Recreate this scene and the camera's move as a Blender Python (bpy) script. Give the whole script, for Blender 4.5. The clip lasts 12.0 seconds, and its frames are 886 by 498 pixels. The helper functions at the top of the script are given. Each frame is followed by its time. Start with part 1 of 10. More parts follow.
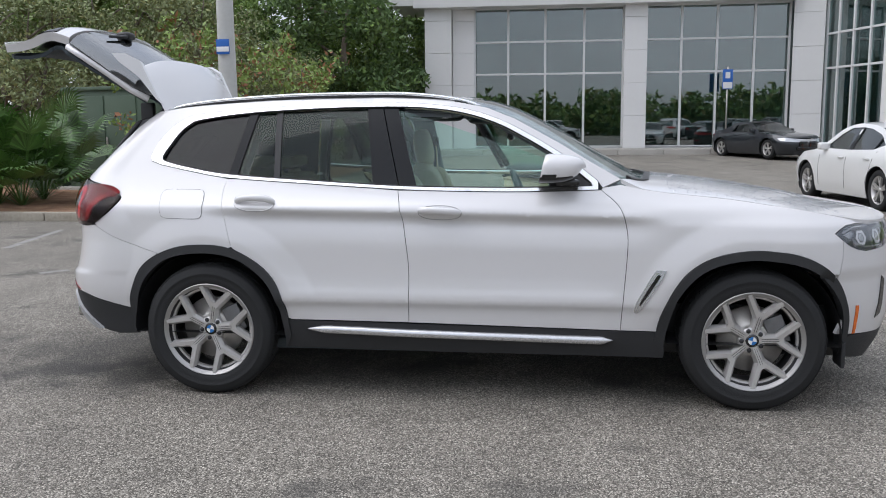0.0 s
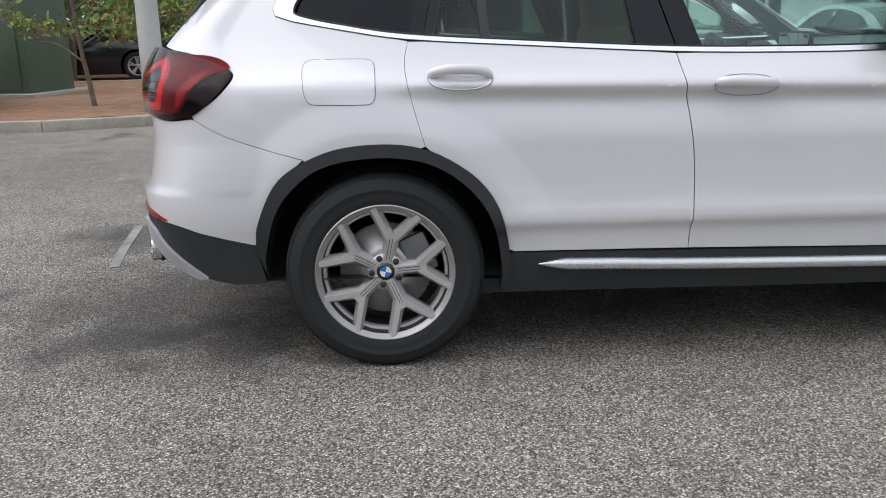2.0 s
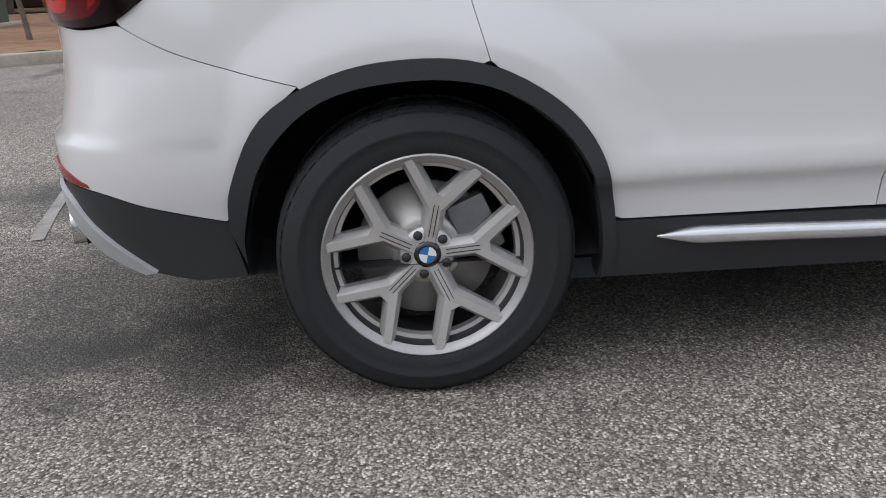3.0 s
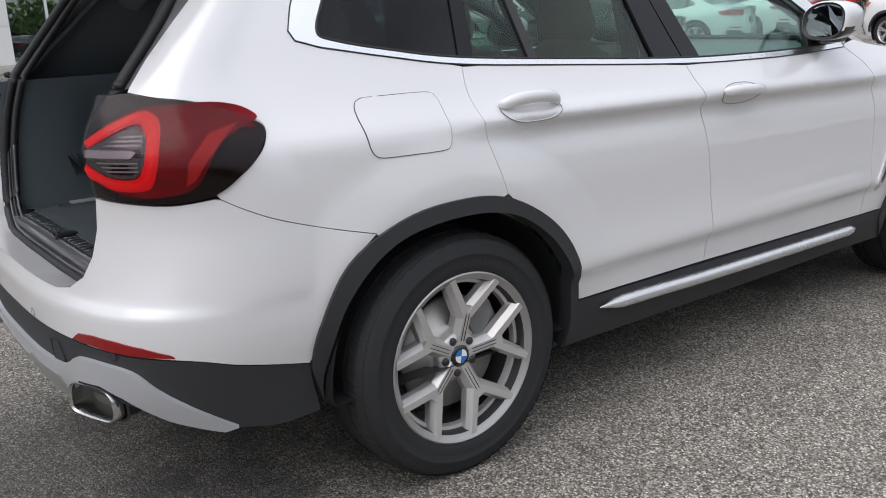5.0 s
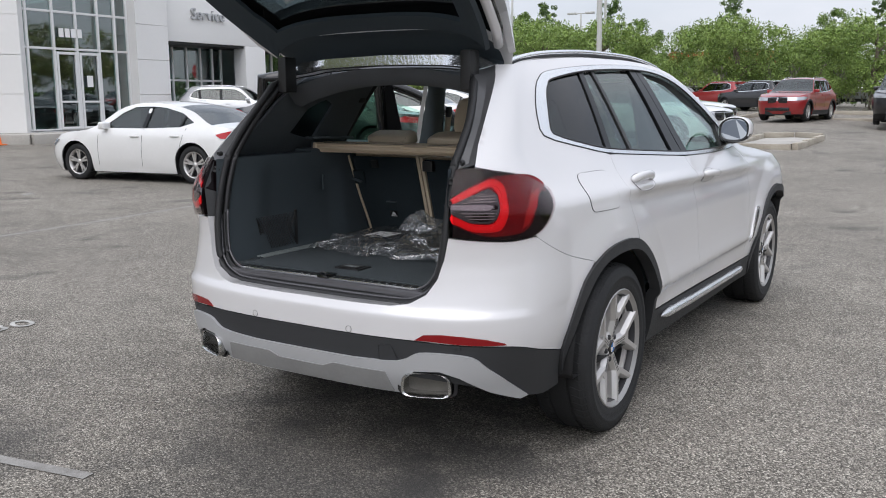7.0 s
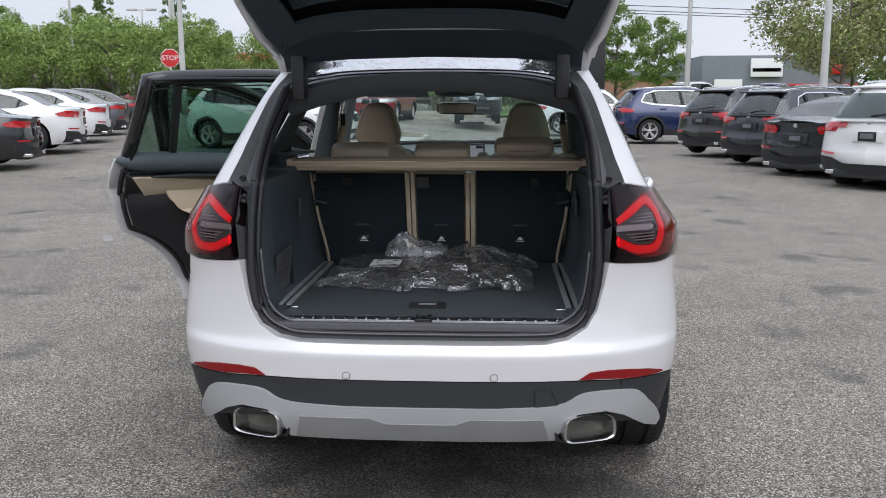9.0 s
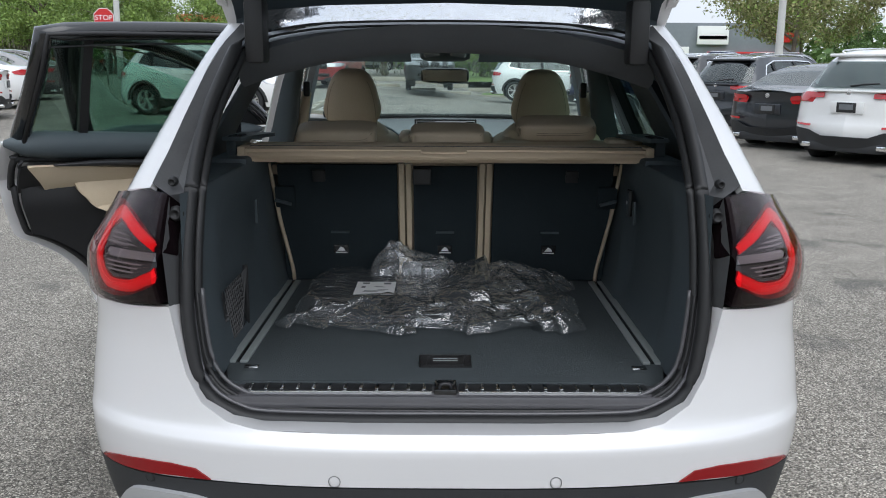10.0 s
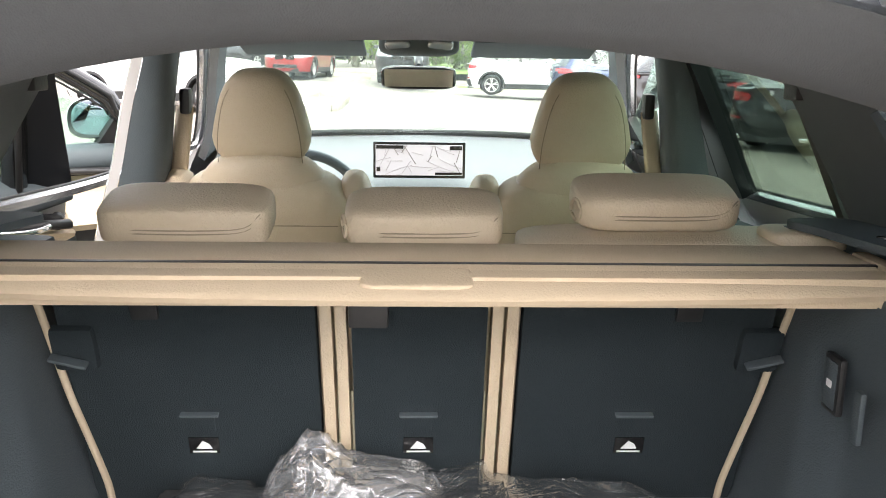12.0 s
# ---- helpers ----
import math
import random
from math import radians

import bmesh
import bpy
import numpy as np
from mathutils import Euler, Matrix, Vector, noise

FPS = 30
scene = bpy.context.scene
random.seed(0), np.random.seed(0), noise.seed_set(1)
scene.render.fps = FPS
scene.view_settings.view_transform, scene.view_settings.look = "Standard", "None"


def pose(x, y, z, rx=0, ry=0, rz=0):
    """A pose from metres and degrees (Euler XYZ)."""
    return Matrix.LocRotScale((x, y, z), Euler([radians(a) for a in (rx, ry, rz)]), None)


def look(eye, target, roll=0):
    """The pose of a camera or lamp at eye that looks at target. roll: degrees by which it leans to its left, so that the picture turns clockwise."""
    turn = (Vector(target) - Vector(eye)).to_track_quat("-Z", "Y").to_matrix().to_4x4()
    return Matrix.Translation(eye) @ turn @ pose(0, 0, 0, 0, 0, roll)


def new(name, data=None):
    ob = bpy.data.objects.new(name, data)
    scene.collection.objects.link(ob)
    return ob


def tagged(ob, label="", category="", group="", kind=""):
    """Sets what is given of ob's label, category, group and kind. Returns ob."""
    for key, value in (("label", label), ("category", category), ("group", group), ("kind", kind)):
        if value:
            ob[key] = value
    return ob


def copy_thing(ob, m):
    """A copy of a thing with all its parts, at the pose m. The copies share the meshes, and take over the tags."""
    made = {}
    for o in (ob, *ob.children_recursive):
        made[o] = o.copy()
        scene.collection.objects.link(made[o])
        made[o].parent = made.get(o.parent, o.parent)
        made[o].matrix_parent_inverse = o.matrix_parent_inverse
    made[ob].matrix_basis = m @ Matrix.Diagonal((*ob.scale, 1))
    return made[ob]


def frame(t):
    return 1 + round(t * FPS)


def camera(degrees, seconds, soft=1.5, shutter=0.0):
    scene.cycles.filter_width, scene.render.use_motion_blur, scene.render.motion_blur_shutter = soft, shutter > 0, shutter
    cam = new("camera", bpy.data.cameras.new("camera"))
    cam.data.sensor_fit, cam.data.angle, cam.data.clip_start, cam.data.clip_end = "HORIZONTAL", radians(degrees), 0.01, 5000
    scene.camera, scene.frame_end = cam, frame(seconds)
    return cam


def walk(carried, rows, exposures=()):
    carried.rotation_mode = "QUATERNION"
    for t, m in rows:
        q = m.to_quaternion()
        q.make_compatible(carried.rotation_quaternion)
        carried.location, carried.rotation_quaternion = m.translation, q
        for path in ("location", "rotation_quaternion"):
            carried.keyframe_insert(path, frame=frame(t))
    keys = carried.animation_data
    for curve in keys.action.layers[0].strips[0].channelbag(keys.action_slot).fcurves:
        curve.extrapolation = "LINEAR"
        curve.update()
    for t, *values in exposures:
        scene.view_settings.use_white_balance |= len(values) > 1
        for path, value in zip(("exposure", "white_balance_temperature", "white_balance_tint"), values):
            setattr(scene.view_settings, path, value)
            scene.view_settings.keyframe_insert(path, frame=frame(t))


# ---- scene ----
cam = camera(54.1, 12.0, 1.0)
PATH = [
    (0, (1.871, -5.329, 1.464), (1.614, -3.366, 1.178), -0.5),
    (0.25, (1.546, -5.311, 1.456), (1.424, -3.337, 1.167), -0.3),
    (0.5, (1.28, -5.293, 1.448), (1.28, -3.314, 1.159), -0.1),
    (1, (0.763, -4.992, 1.411), (0.811, -3.014, 1.118), -0.9),
    (1.5, (0.394, -4.503, 1.312), (0.437, -2.536, 0.955), -0.9),
    (2, (0.115, -3.942, 1.236), (0.176, -2.007, 0.733), -1.2),
    (2.5, (0.001, -3.341, 1.164), (0.077, -1.437, 0.554), -1.1),
    (3, (-0.1, -2.864, 1.056), (0.031, -0.977, 0.406), -2.3),
    (3.2, (-0.108, -2.678, 1.058), (0.054, -0.814, 0.351), -2.2),
    (4.8, (-1.193, -2.69, 1.303), (-0.106, -1.111, 0.732), -3.2),
    (5, (-1.437, -2.749, 1.31), (-0.281, -1.2, 0.797), -2.7),
    (5.5, (-2.034, -2.918, 1.351), (-0.762, -1.438, 0.913), -2.0),
    (6, (-2.575, -2.98, 1.399), (-1.225, -1.559, 1.003), -1.4),
    (6.5, (-3.083, -2.719, 1.401), (-1.554, -1.482, 1.035), -0.9),
    (7, (-3.431, -2.189, 1.406), (-1.762, -1.139, 1.07), -0.3),
    (7.2, (-3.573, -1.984, 1.385), (-1.847, -1.026, 1.058), -0.6),
    (8.8, (-3.741, -0.32, 1.444), (-1.777, -0.157, 1.105), -0.3),
    (9, (-3.616, -0.239, 1.444), (-1.649, -0.117, 1.105), -0.2),
    (9.5, (-3.177, -0.087, 1.437), (-1.209, -0.032, 1.083), -0.1),
    (10, (-2.681, 0.009, 1.444), (-0.724, 0.007, 1.029), 0.3),
    (10.5, (-2.164, 0.027, 1.426), (-0.218, 0.005, 0.965), 0.4),
    (11, (-1.698, 0.059, 1.404), (0.246, 0.015, 0.936), 0.3),
    (11.5, (-1.333, 0.015, 1.425), (0.615, -0.024, 0.974), 0.4),
    (12, (-1.171, 0.007, 1.46), (0.781, -0.057, 1.027), 0.8),
]
# the camera opens up as it nears the dark boot
EXPOSURES = [(0, -0.08, 6150, 13), (5.0, 0.0, 6300, 13), (9.0, 0.05, 6150, 13), (9.9, 0.15, 6100, 10), (10.5, 0.32, 6100, 6), (11.0, 1.82, 6150, 6), (11.5, 2.58, 6500, 16), (12.0, 2.42, 6950, 15)]
walk(cam, [(t, look(eye, target, roll)) for t, eye, target, roll in PATH], EXPOSURES)

# ---- world and light: a bright overcast midday ----
SUN_EL, SUN_AZ = 52.0, 260.0
world = bpy.data.worlds.new("overcast_sky")
scene.world = world
world.use_nodes = True
wn, wl = world.node_tree.nodes, world.node_tree.links
wn.clear()
sky = wn.new("ShaderNodeTexSky")
sky.sky_type, sky.sun_disc = "NISHITA", False
sky.sun_elevation, sky.sun_rotation = radians(SUN_EL), radians(SUN_AZ)
sky.dust_density, sky.air_density = 2.0, 1.0
cloud_co = wn.new("ShaderNodeTexCoord")
cloud_map = wn.new("ShaderNodeMapping")
cloud_map.inputs["Scale"].default_value = (1.6, 1.6, 5.0)
cloud = wn.new("ShaderNodeTexNoise")
cloud.inputs["Scale"].default_value, cloud.inputs["Detail"].default_value = 1.7, 7.0
cloud_ramp = wn.new("ShaderNodeValToRGB")
cloud_ramp.color_ramp.elements[0].position, cloud_ramp.color_ramp.elements[1].position = 0.30, 0.62
cloud_ramp.color_ramp.elements[0].color = (0.50, 0.50, 0.50, 1)
cloud_ramp.color_ramp.elements[1].color = (0.97, 0.97, 0.97, 1)
veil = wn.new("ShaderNodeMixRGB")
veil.inputs["Color2"].default_value = (8.6, 8.9, 9.3, 1)
bg, wout = wn.new("ShaderNodeBackground"), wn.new("ShaderNodeOutputWorld")
bg.inputs["Strength"].default_value = 0.138
wl.new(cloud_co.outputs["Generated"], cloud_map.inputs["Vector"])
wl.new(cloud_map.outputs["Vector"], cloud.inputs["Vector"])
wl.new(cloud.outputs["Fac"], cloud_ramp.inputs["Fac"])
wl.new(cloud_ramp.outputs["Color"], veil.inputs["Fac"])
wl.new(sky.outputs["Color"], veil.inputs["Color1"])
split = wn.new("ShaderNodeSeparateXYZ")
rise = wn.new("ShaderNodeMapRange")
rise.inputs["To Min"].default_value, rise.inputs["To Max"].default_value = 0.64, 1.26
dome = wn.new("ShaderNodeMixRGB")
dome.blend_type = "MULTIPLY"
dome.inputs["Fac"].default_value = 1.0
wl.new(cloud_co.outputs["Generated"], split.inputs["Vector"])
wl.new(split.outputs["Z"], rise.inputs["Value"])
wl.new(veil.outputs["Color"], dome.inputs["Color1"])
wl.new(rise.outputs["Result"], dome.inputs["Color2"])
wl.new(dome.outputs["Color"], bg.inputs["Color"])
wl.new(bg.outputs["Background"], wout.inputs["Surface"])
sun = new("sun", bpy.data.lights.new("sun", "SUN"))
sun.data.energy, sun.data.angle, sun.data.color = 1.5, radians(62), (1.0, 0.965, 0.91)
sun.matrix_world = look((math.sin(radians(SUN_AZ)) * 30 * math.cos(radians(SUN_EL)), math.cos(radians(SUN_AZ)) * 30 * math.cos(radians(SUN_EL)), 30 * math.sin(radians(SUN_EL))), (0, 0, 0))

# ---- materials ----
def material(name, base, rough=0.5, metal=0.0, vary=0.0, vscale=4.0, second=None, bump=0.0, bscale=60.0, coat=0.0, spec=0.5, island=0.0, alpha=None, coat_rough=0.03, emit=None):
    """A Principled material: base colour varied at two scales towards `second`, with fine relief."""
    m = bpy.data.materials.new(name)
    m.use_nodes = True
    n, l = m.node_tree.nodes, m.node_tree.links
    b = n["Principled BSDF"]
    b.inputs["Base Color"].default_value = (*base, 1)
    b.inputs["Roughness"].default_value = rough
    b.inputs["Metallic"].default_value = metal
    b.inputs["Specular IOR Level"].default_value = spec
    if coat:
        b.inputs["Coat Weight"].default_value = coat
        b.inputs["Coat Roughness"].default_value = coat_rough
    co = n.new("ShaderNodeTexCoord")
    if vary:
        big, small = n.new("ShaderNodeTexNoise"), n.new("ShaderNodeTexNoise")
        big.inputs["Scale"].default_value, big.inputs["Detail"].default_value = vscale, 5
        small.inputs["Scale"].default_value, small.inputs["Detail"].default_value = vscale * 13, 3
        l.new(co.outputs["Object"], big.inputs["Vector"])
        l.new(co.outputs["Object"], small.inputs["Vector"])
        add = n.new("ShaderNodeMath")
        add.operation = "MULTIPLY_ADD"
        add.inputs[1].default_value = 0.45
        l.new(small.outputs["Fac"], add.inputs[0])
        l.new(big.outputs["Fac"], add.inputs[2])
        fit_range = n.new("ShaderNodeMapRange")
        fit_range.inputs["From Min"].default_value, fit_range.inputs["From Max"].default_value = 0.5, 0.95
        fit_range.inputs["To Max"].default_value = vary
        l.new(add.outputs[0], fit_range.inputs["Value"])
        mix = n.new("ShaderNodeMixRGB")
        mix.inputs["Color1"].default_value = (*base, 1)
        mix.inputs["Color2"].default_value = (*(second or tuple(c * 0.55 for c in base)), 1)
        l.new(fit_range.outputs["Result"], mix.inputs["Fac"])
        last = mix
        if island:
            geo = n.new("ShaderNodeNewGeometry")
            hsv = n.new("ShaderNodeHueSaturation")
            span = n.new("ShaderNodeMapRange")
            span.inputs["To Min"].default_value, span.inputs["To Max"].default_value = 1 - island, 1 + island
            l.new(geo.outputs["Random Per Island"], span.inputs["Value"])
            l.new(span.outputs["Result"], hsv.inputs["Value"])
            l.new(mix.outputs["Color"], hsv.inputs["Color"])
            last = hsv
        l.new(last.outputs["Color"], b.inputs["Base Color"])
    if bump:
        grain, relief = n.new("ShaderNodeTexNoise"), n.new("ShaderNodeBump")
        grain.inputs["Scale"].default_value, grain.inputs["Detail"].default_value = bscale, 4
        relief.inputs["Strength"].default_value, relief.inputs["Distance"].default_value = bump, 0.01
        l.new(co.outputs["Object"], grain.inputs["Vector"])
        l.new(grain.outputs["Fac"], relief.inputs["Height"])
        l.new(relief.outputs["Normal"], b.inputs["Normal"])
    if alpha is not None:
        b.inputs["Alpha"].default_value = alpha
    if emit:
        b.inputs["Emission Color"].default_value = (*emit[:3], 1)
        b.inputs["Emission Strength"].default_value = emit[3]
    return m


def glass_material(name, tint, clear, rough=0.0, gloss=0.05):
    """Thin window glass: what is behind shows through the tint, and the sheet mirrors by Fresnel."""
    m = bpy.data.materials.new(name)
    m.use_nodes = True
    n, l = m.node_tree.nodes, m.node_tree.links
    n.clear()
    out, see, shine, mix, lay = (n.new("ShaderNode" + k) for k in ("OutputMaterial", "BsdfTransparent", "BsdfGlossy", "MixShader", "LayerWeight"))
    see.inputs["Color"].default_value = tuple(c * clear for c in tint) + (1,)
    shine.inputs["Roughness"].default_value = rough
    lay.inputs["Blend"].default_value = 0.5
    power, boost = n.new("ShaderNodeMath"), n.new("ShaderNodeMath")
    power.operation, boost.operation, boost.use_clamp = "POWER", "MULTIPLY_ADD", True
    power.inputs[1].default_value = 4.0
    boost.inputs[1].default_value, boost.inputs[2].default_value = 0.9, gloss
    l.new(lay.outputs["Facing"], power.inputs[0])
    l.new(power.outputs[0], boost.inputs[0])
    l.new(boost.outputs[0], mix.inputs[0])
    l.new(see.outputs[0], mix.inputs[1])
    l.new(shine.outputs[0], mix.inputs[2])
    l.new(mix.outputs[0], out.inputs["Surface"])
    return m


def asphalt_material():
    m = bpy.data.materials.new("asphalt")
    m.use_nodes = True
    n, l = m.node_tree.nodes, m.node_tree.links
    b = n["Principled BSDF"]
    co = n.new("ShaderNodeTexCoord")

    def tex(kind, scale, detail=4.0):
        t = n.new("ShaderNodeTex" + kind)
        t.inputs["Scale"].default_value = scale
        if kind == "Noise":
            t.inputs["Detail"].default_value = detail
        l.new(co.outputs["Object"], t.inputs["Vector"])
        return t

    def ramp(src, *stops):
        r = n.new("ShaderNodeValToRGB")
        e = r.color_ramp.elements
        while len(e) < len(stops):
            e.new(0.5)
        for k, (p, c) in zip(e, stops):
            k.position, k.color = p, (c, c, c, 1) if isinstance(c, float) else (*c, 1)
        l.new(src, r.inputs["Fac"])
        return r

    def mixed(kind, fac, a, c):
        x = n.new("ShaderNodeMixRGB")
        x.blend_type = kind
        if isinstance(fac, float):
            x.inputs["Fac"].default_value = fac
        else:
            l.new(fac, x.inputs["Fac"])
        l.new(a, x.inputs["Color1"])
        l.new(c, x.inputs["Color2"])
        return x

    stones = tex("Voronoi", 160.0)
    tone = ramp(stones.outputs["Color"], (0.0, (0.046, 0.041, 0.034)), (0.38, (0.170, 0.154, 0.130)), (0.70, (0.38, 0.350, 0.300)), (1.0, (0.85, 0.79, 0.69)))
    gap = ramp(stones.outputs["Distance"], (0.0, 1.0), (0.55, 0.9), (0.8, 0.42))
    body = mixed("MULTIPLY", 1.0, tone.outputs["Color"], gap.outputs["Color"])
    broad = ramp(tex("Noise", 0.35, 6).outputs["Fac"], (0.35, 0.86), (0.65, 1.08))
    patch = ramp(tex("Noise", 2.6, 6).outputs["Fac"], (0.30, 0.85), (0.62, 1.05))
    warm = mixed("MULTIPLY", 1.0, body.outputs["Color"], broad.outputs["Color"])
    warm2 = mixed("MULTIPLY", 1.0, warm.outputs["Color"], patch.outputs["Color"])
    oil = ramp(tex("Noise", 1.25, 3).outputs["Fac"], (0.60, 0.0), (0.70, 0.55))
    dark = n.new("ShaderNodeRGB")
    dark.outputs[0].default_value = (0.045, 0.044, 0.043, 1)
    done = mixed("MIX", oil.outputs["Color"], warm2.outputs["Color"], dark.outputs[0])
    # damp, oily stains round the suv's tail; two wide dark areas lie under it
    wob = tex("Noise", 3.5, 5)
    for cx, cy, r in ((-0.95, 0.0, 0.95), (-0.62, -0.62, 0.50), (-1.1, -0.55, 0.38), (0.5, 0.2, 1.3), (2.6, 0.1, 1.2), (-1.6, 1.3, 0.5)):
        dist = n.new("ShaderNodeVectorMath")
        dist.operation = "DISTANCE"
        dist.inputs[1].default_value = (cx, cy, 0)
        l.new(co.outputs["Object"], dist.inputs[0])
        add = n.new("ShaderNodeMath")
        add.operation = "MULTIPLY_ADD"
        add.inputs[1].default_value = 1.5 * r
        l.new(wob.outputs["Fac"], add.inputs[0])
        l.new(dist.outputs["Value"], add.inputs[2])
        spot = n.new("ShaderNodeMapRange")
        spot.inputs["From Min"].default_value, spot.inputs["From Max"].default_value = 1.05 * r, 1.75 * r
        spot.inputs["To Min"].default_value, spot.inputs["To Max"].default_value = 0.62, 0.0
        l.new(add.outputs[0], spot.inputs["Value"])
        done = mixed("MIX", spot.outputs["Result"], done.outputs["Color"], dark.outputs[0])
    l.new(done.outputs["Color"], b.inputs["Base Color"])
    b.inputs["Roughness"].default_value = 0.82
    b.inputs["Specular IOR Level"].default_value = 0.35
    relief = n.new("ShaderNodeBump")
    relief.inputs["Strength"].default_value, relief.inputs["Distance"].default_value = 0.9, 0.004
    relief.invert = True
    l.new(stones.outputs["Distance"], relief.inputs["Height"])
    l.new(relief.outputs["Normal"], b.inputs["Normal"])
    return m


M_ASPHALT = asphalt_material()
M_PEARL = material("pearl_white_paint", (0.70, 0.69, 0.695), 0.32, 0.10, coat=1.0, vary=0.06, vscale=3, second=(0.665, 0.655, 0.66), coat_rough=0.04)
# wet white paint, brightened by pale colour and metal to mirror low sky
M_WET_BRIGHT = material("brightened_wet_paint", (0.92, 0.93, 0.95), 0.10, 0.9, coat=1.0, vary=0.4, vscale=30, second=(0.70, 0.72, 0.76), bump=0.12, bscale=70)
M_CLAD = material("black_cladding", (0.024, 0.025, 0.027), 0.62, bump=0.15, bscale=400, vary=0.4, vscale=5, second=(0.028, 0.029, 0.031))
M_SILVER = material("satin_silver", (0.47, 0.475, 0.485), 0.40, 0.30, vary=0.2, vscale=4, second=(0.46, 0.47, 0.49))
M_SILVER_DARK = material("satin_grey", (0.33, 0.33, 0.325), 0.45, 0.3, vary=0.3, vscale=5)
M_CHROME = material("chrome", (0.86, 0.87, 0.88), 0.14, 1.0)
M_SATIN_CHROME = material("satin_chrome", (0.80, 0.81, 0.82), 0.26, 1.0)
M_RUBBER = material("tyre_rubber", (0.0175, 0.0182, 0.0195), 0.70, bump=0.2, bscale=120, vary=0.6, vscale=6, second=(0.021, 0.0215, 0.022), spec=0.38)
M_RIM = material("alloy_rim", (0.60, 0.585, 0.57), 0.40, 0.62, vary=0.3, vscale=8, second=(0.50, 0.485, 0.475))
M_RIM_LIP = material("alloy_rim_lip", (0.42, 0.41, 0.40), 0.38, 0.7, vary=0.3, vscale=8)
M_TIP = material("dark_chrome", (0.55, 0.55, 0.54), 0.22, 1.0)
M_TIP_IN = material("dull_tip_steel", (0.16, 0.152, 0.135), 0.45, 0.6, vary=0.6, vscale=12)
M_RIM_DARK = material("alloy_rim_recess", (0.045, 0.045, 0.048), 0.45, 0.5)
M_PILLAR = material("satin_black_trim", (0.010, 0.011, 0.013), 0.32, spec=0.22)
M_CALIPER = material("grey_caliper", (0.22, 0.22, 0.225), 0.4, 0.5, vary=0.4, vscale=20)
M_STEEL = material("brake_steel", (0.55, 0.53, 0.50), 0.40, 0.7, vary=0.5, vscale=9, second=(0.36, 0.33, 0.30))
M_BLACK = material("gloss_black", (0.012, 0.012, 0.013), 0.16, coat=0.5)
M_TRIM = material("black_trim", (0.018, 0.018, 0.019), 0.45, bump=0.1, bscale=300)
M_SEAL = material("rubber_seal", (0.014, 0.014, 0.015), 0.55)
M_CARPET = material("trunk_carpet", (0.066, 0.078, 0.084), 0.95, bump=0.6, bscale=500, vary=0.6, vscale=9, second=(0.078, 0.090, 0.097), spec=0.2)
M_CABIN = material("cabin_plastic", (0.066, 0.084, 0.095), 0.6, bump=0.2, bscale=350, vary=0.4, vscale=6, second=(0.078, 0.094, 0.104))
M_LINER = material("anthracite_headliner", (0.160, 0.172, 0.186), 0.9, bump=0.3, bscale=500, vary=0.4, vscale=8, second=(0.145, 0.150, 0.158))
M_HEADER = material("dark_grey_header_cloth", (0.118, 0.124, 0.132), 0.9, bump=0.3, bscale=500, vary=0.4, vscale=8, second=(0.090, 0.094, 0.100))
M_PILLAR_CLOTH = material("slate_pillar_lining", (0.100, 0.114, 0.126), 0.75, bump=0.3, bscale=450, vary=0.4, vscale=8, second=(0.112, 0.126, 0.138))
M_LEATHER = material("oyster_leather", (0.58, 0.482, 0.352), 0.48, bump=0.25, bscale=260, vary=0.4, vscale=5, second=(0.52, 0.41, 0.275))
M_BEIGE = material("beige_trim", (0.58, 0.465, 0.33), 0.7, bump=0.2, bscale=300, vary=0.3, vscale=5, second=(0.53, 0.42, 0.295))
M_TINT_DARK = glass_material("privacy_glass", (0.78, 0.90, 0.95), 0.24, 0.0, 0.032)
M_TINT_SHINE = glass_material("rear_glass", (0.80, 0.92, 0.95), 0.40, 0.02, 0.24)
M_TINT = glass_material("tinted_glass", (0.82, 1.0, 0.91), 0.56, 0.0, 0.03)
M_DOOR_GLASS = glass_material("door_glass", (0.82, 0.98, 0.92), 0.97)
M_GLASS = glass_material("clear_glass", (0.90, 0.98, 0.96), 1.0)
M_LAMP_RED = material("red_lens", (0.23, 0.005, 0.010), 0.25, vary=0.8, vscale=14, second=(0.06, 0.003, 0.006), spec=0.1)
M_LAMP_COVER = glass_material("smoked_lens_cover", (1.0, 0.93, 0.93), 0.86, 0.0, 0.012)
M_REFLECTOR = material("red_reflector", (0.23, 0.007, 0.009), 0.22, vary=0.4, vscale=30, second=(0.20, 0.006, 0.008), spec=0.4)
M_LAMP_DARK = material("smoked_lens", (0.008, 0.005, 0.006), 0.12, spec=0.12)
M_LAMP_CLEAR = material("clear_lens_reflector", (0.45, 0.46, 0.48), 0.15, 0.6, coat=1.0)
M_ORANGE = material("amber_marker", (0.75, 0.16, 0.02), 0.25, coat=0.5)
M_LAMP_FACET = material("red_facet", (0.42, 0.008, 0.010), 0.3, spec=0.3)
M_GUTTER = material("grey_gutter", (0.085, 0.085, 0.088), 0.5, vary=0.5, vscale=14, second=(0.05, 0.05, 0.052), coat=0.3)
M_RAIL = material("grey_rail", (0.44, 0.48, 0.48), 0.5, 0.5, vary=0.3, vscale=12, second=(0.36, 0.39, 0.39))
M_SILL = material("dark_sill", (0.035, 0.036, 0.038), 0.35, 0.5)
M_SILLRIB = material("satin_sill_plastic", (0.085, 0.083, 0.090), 0.32, coat=0.4, vary=0.3, vscale=20)
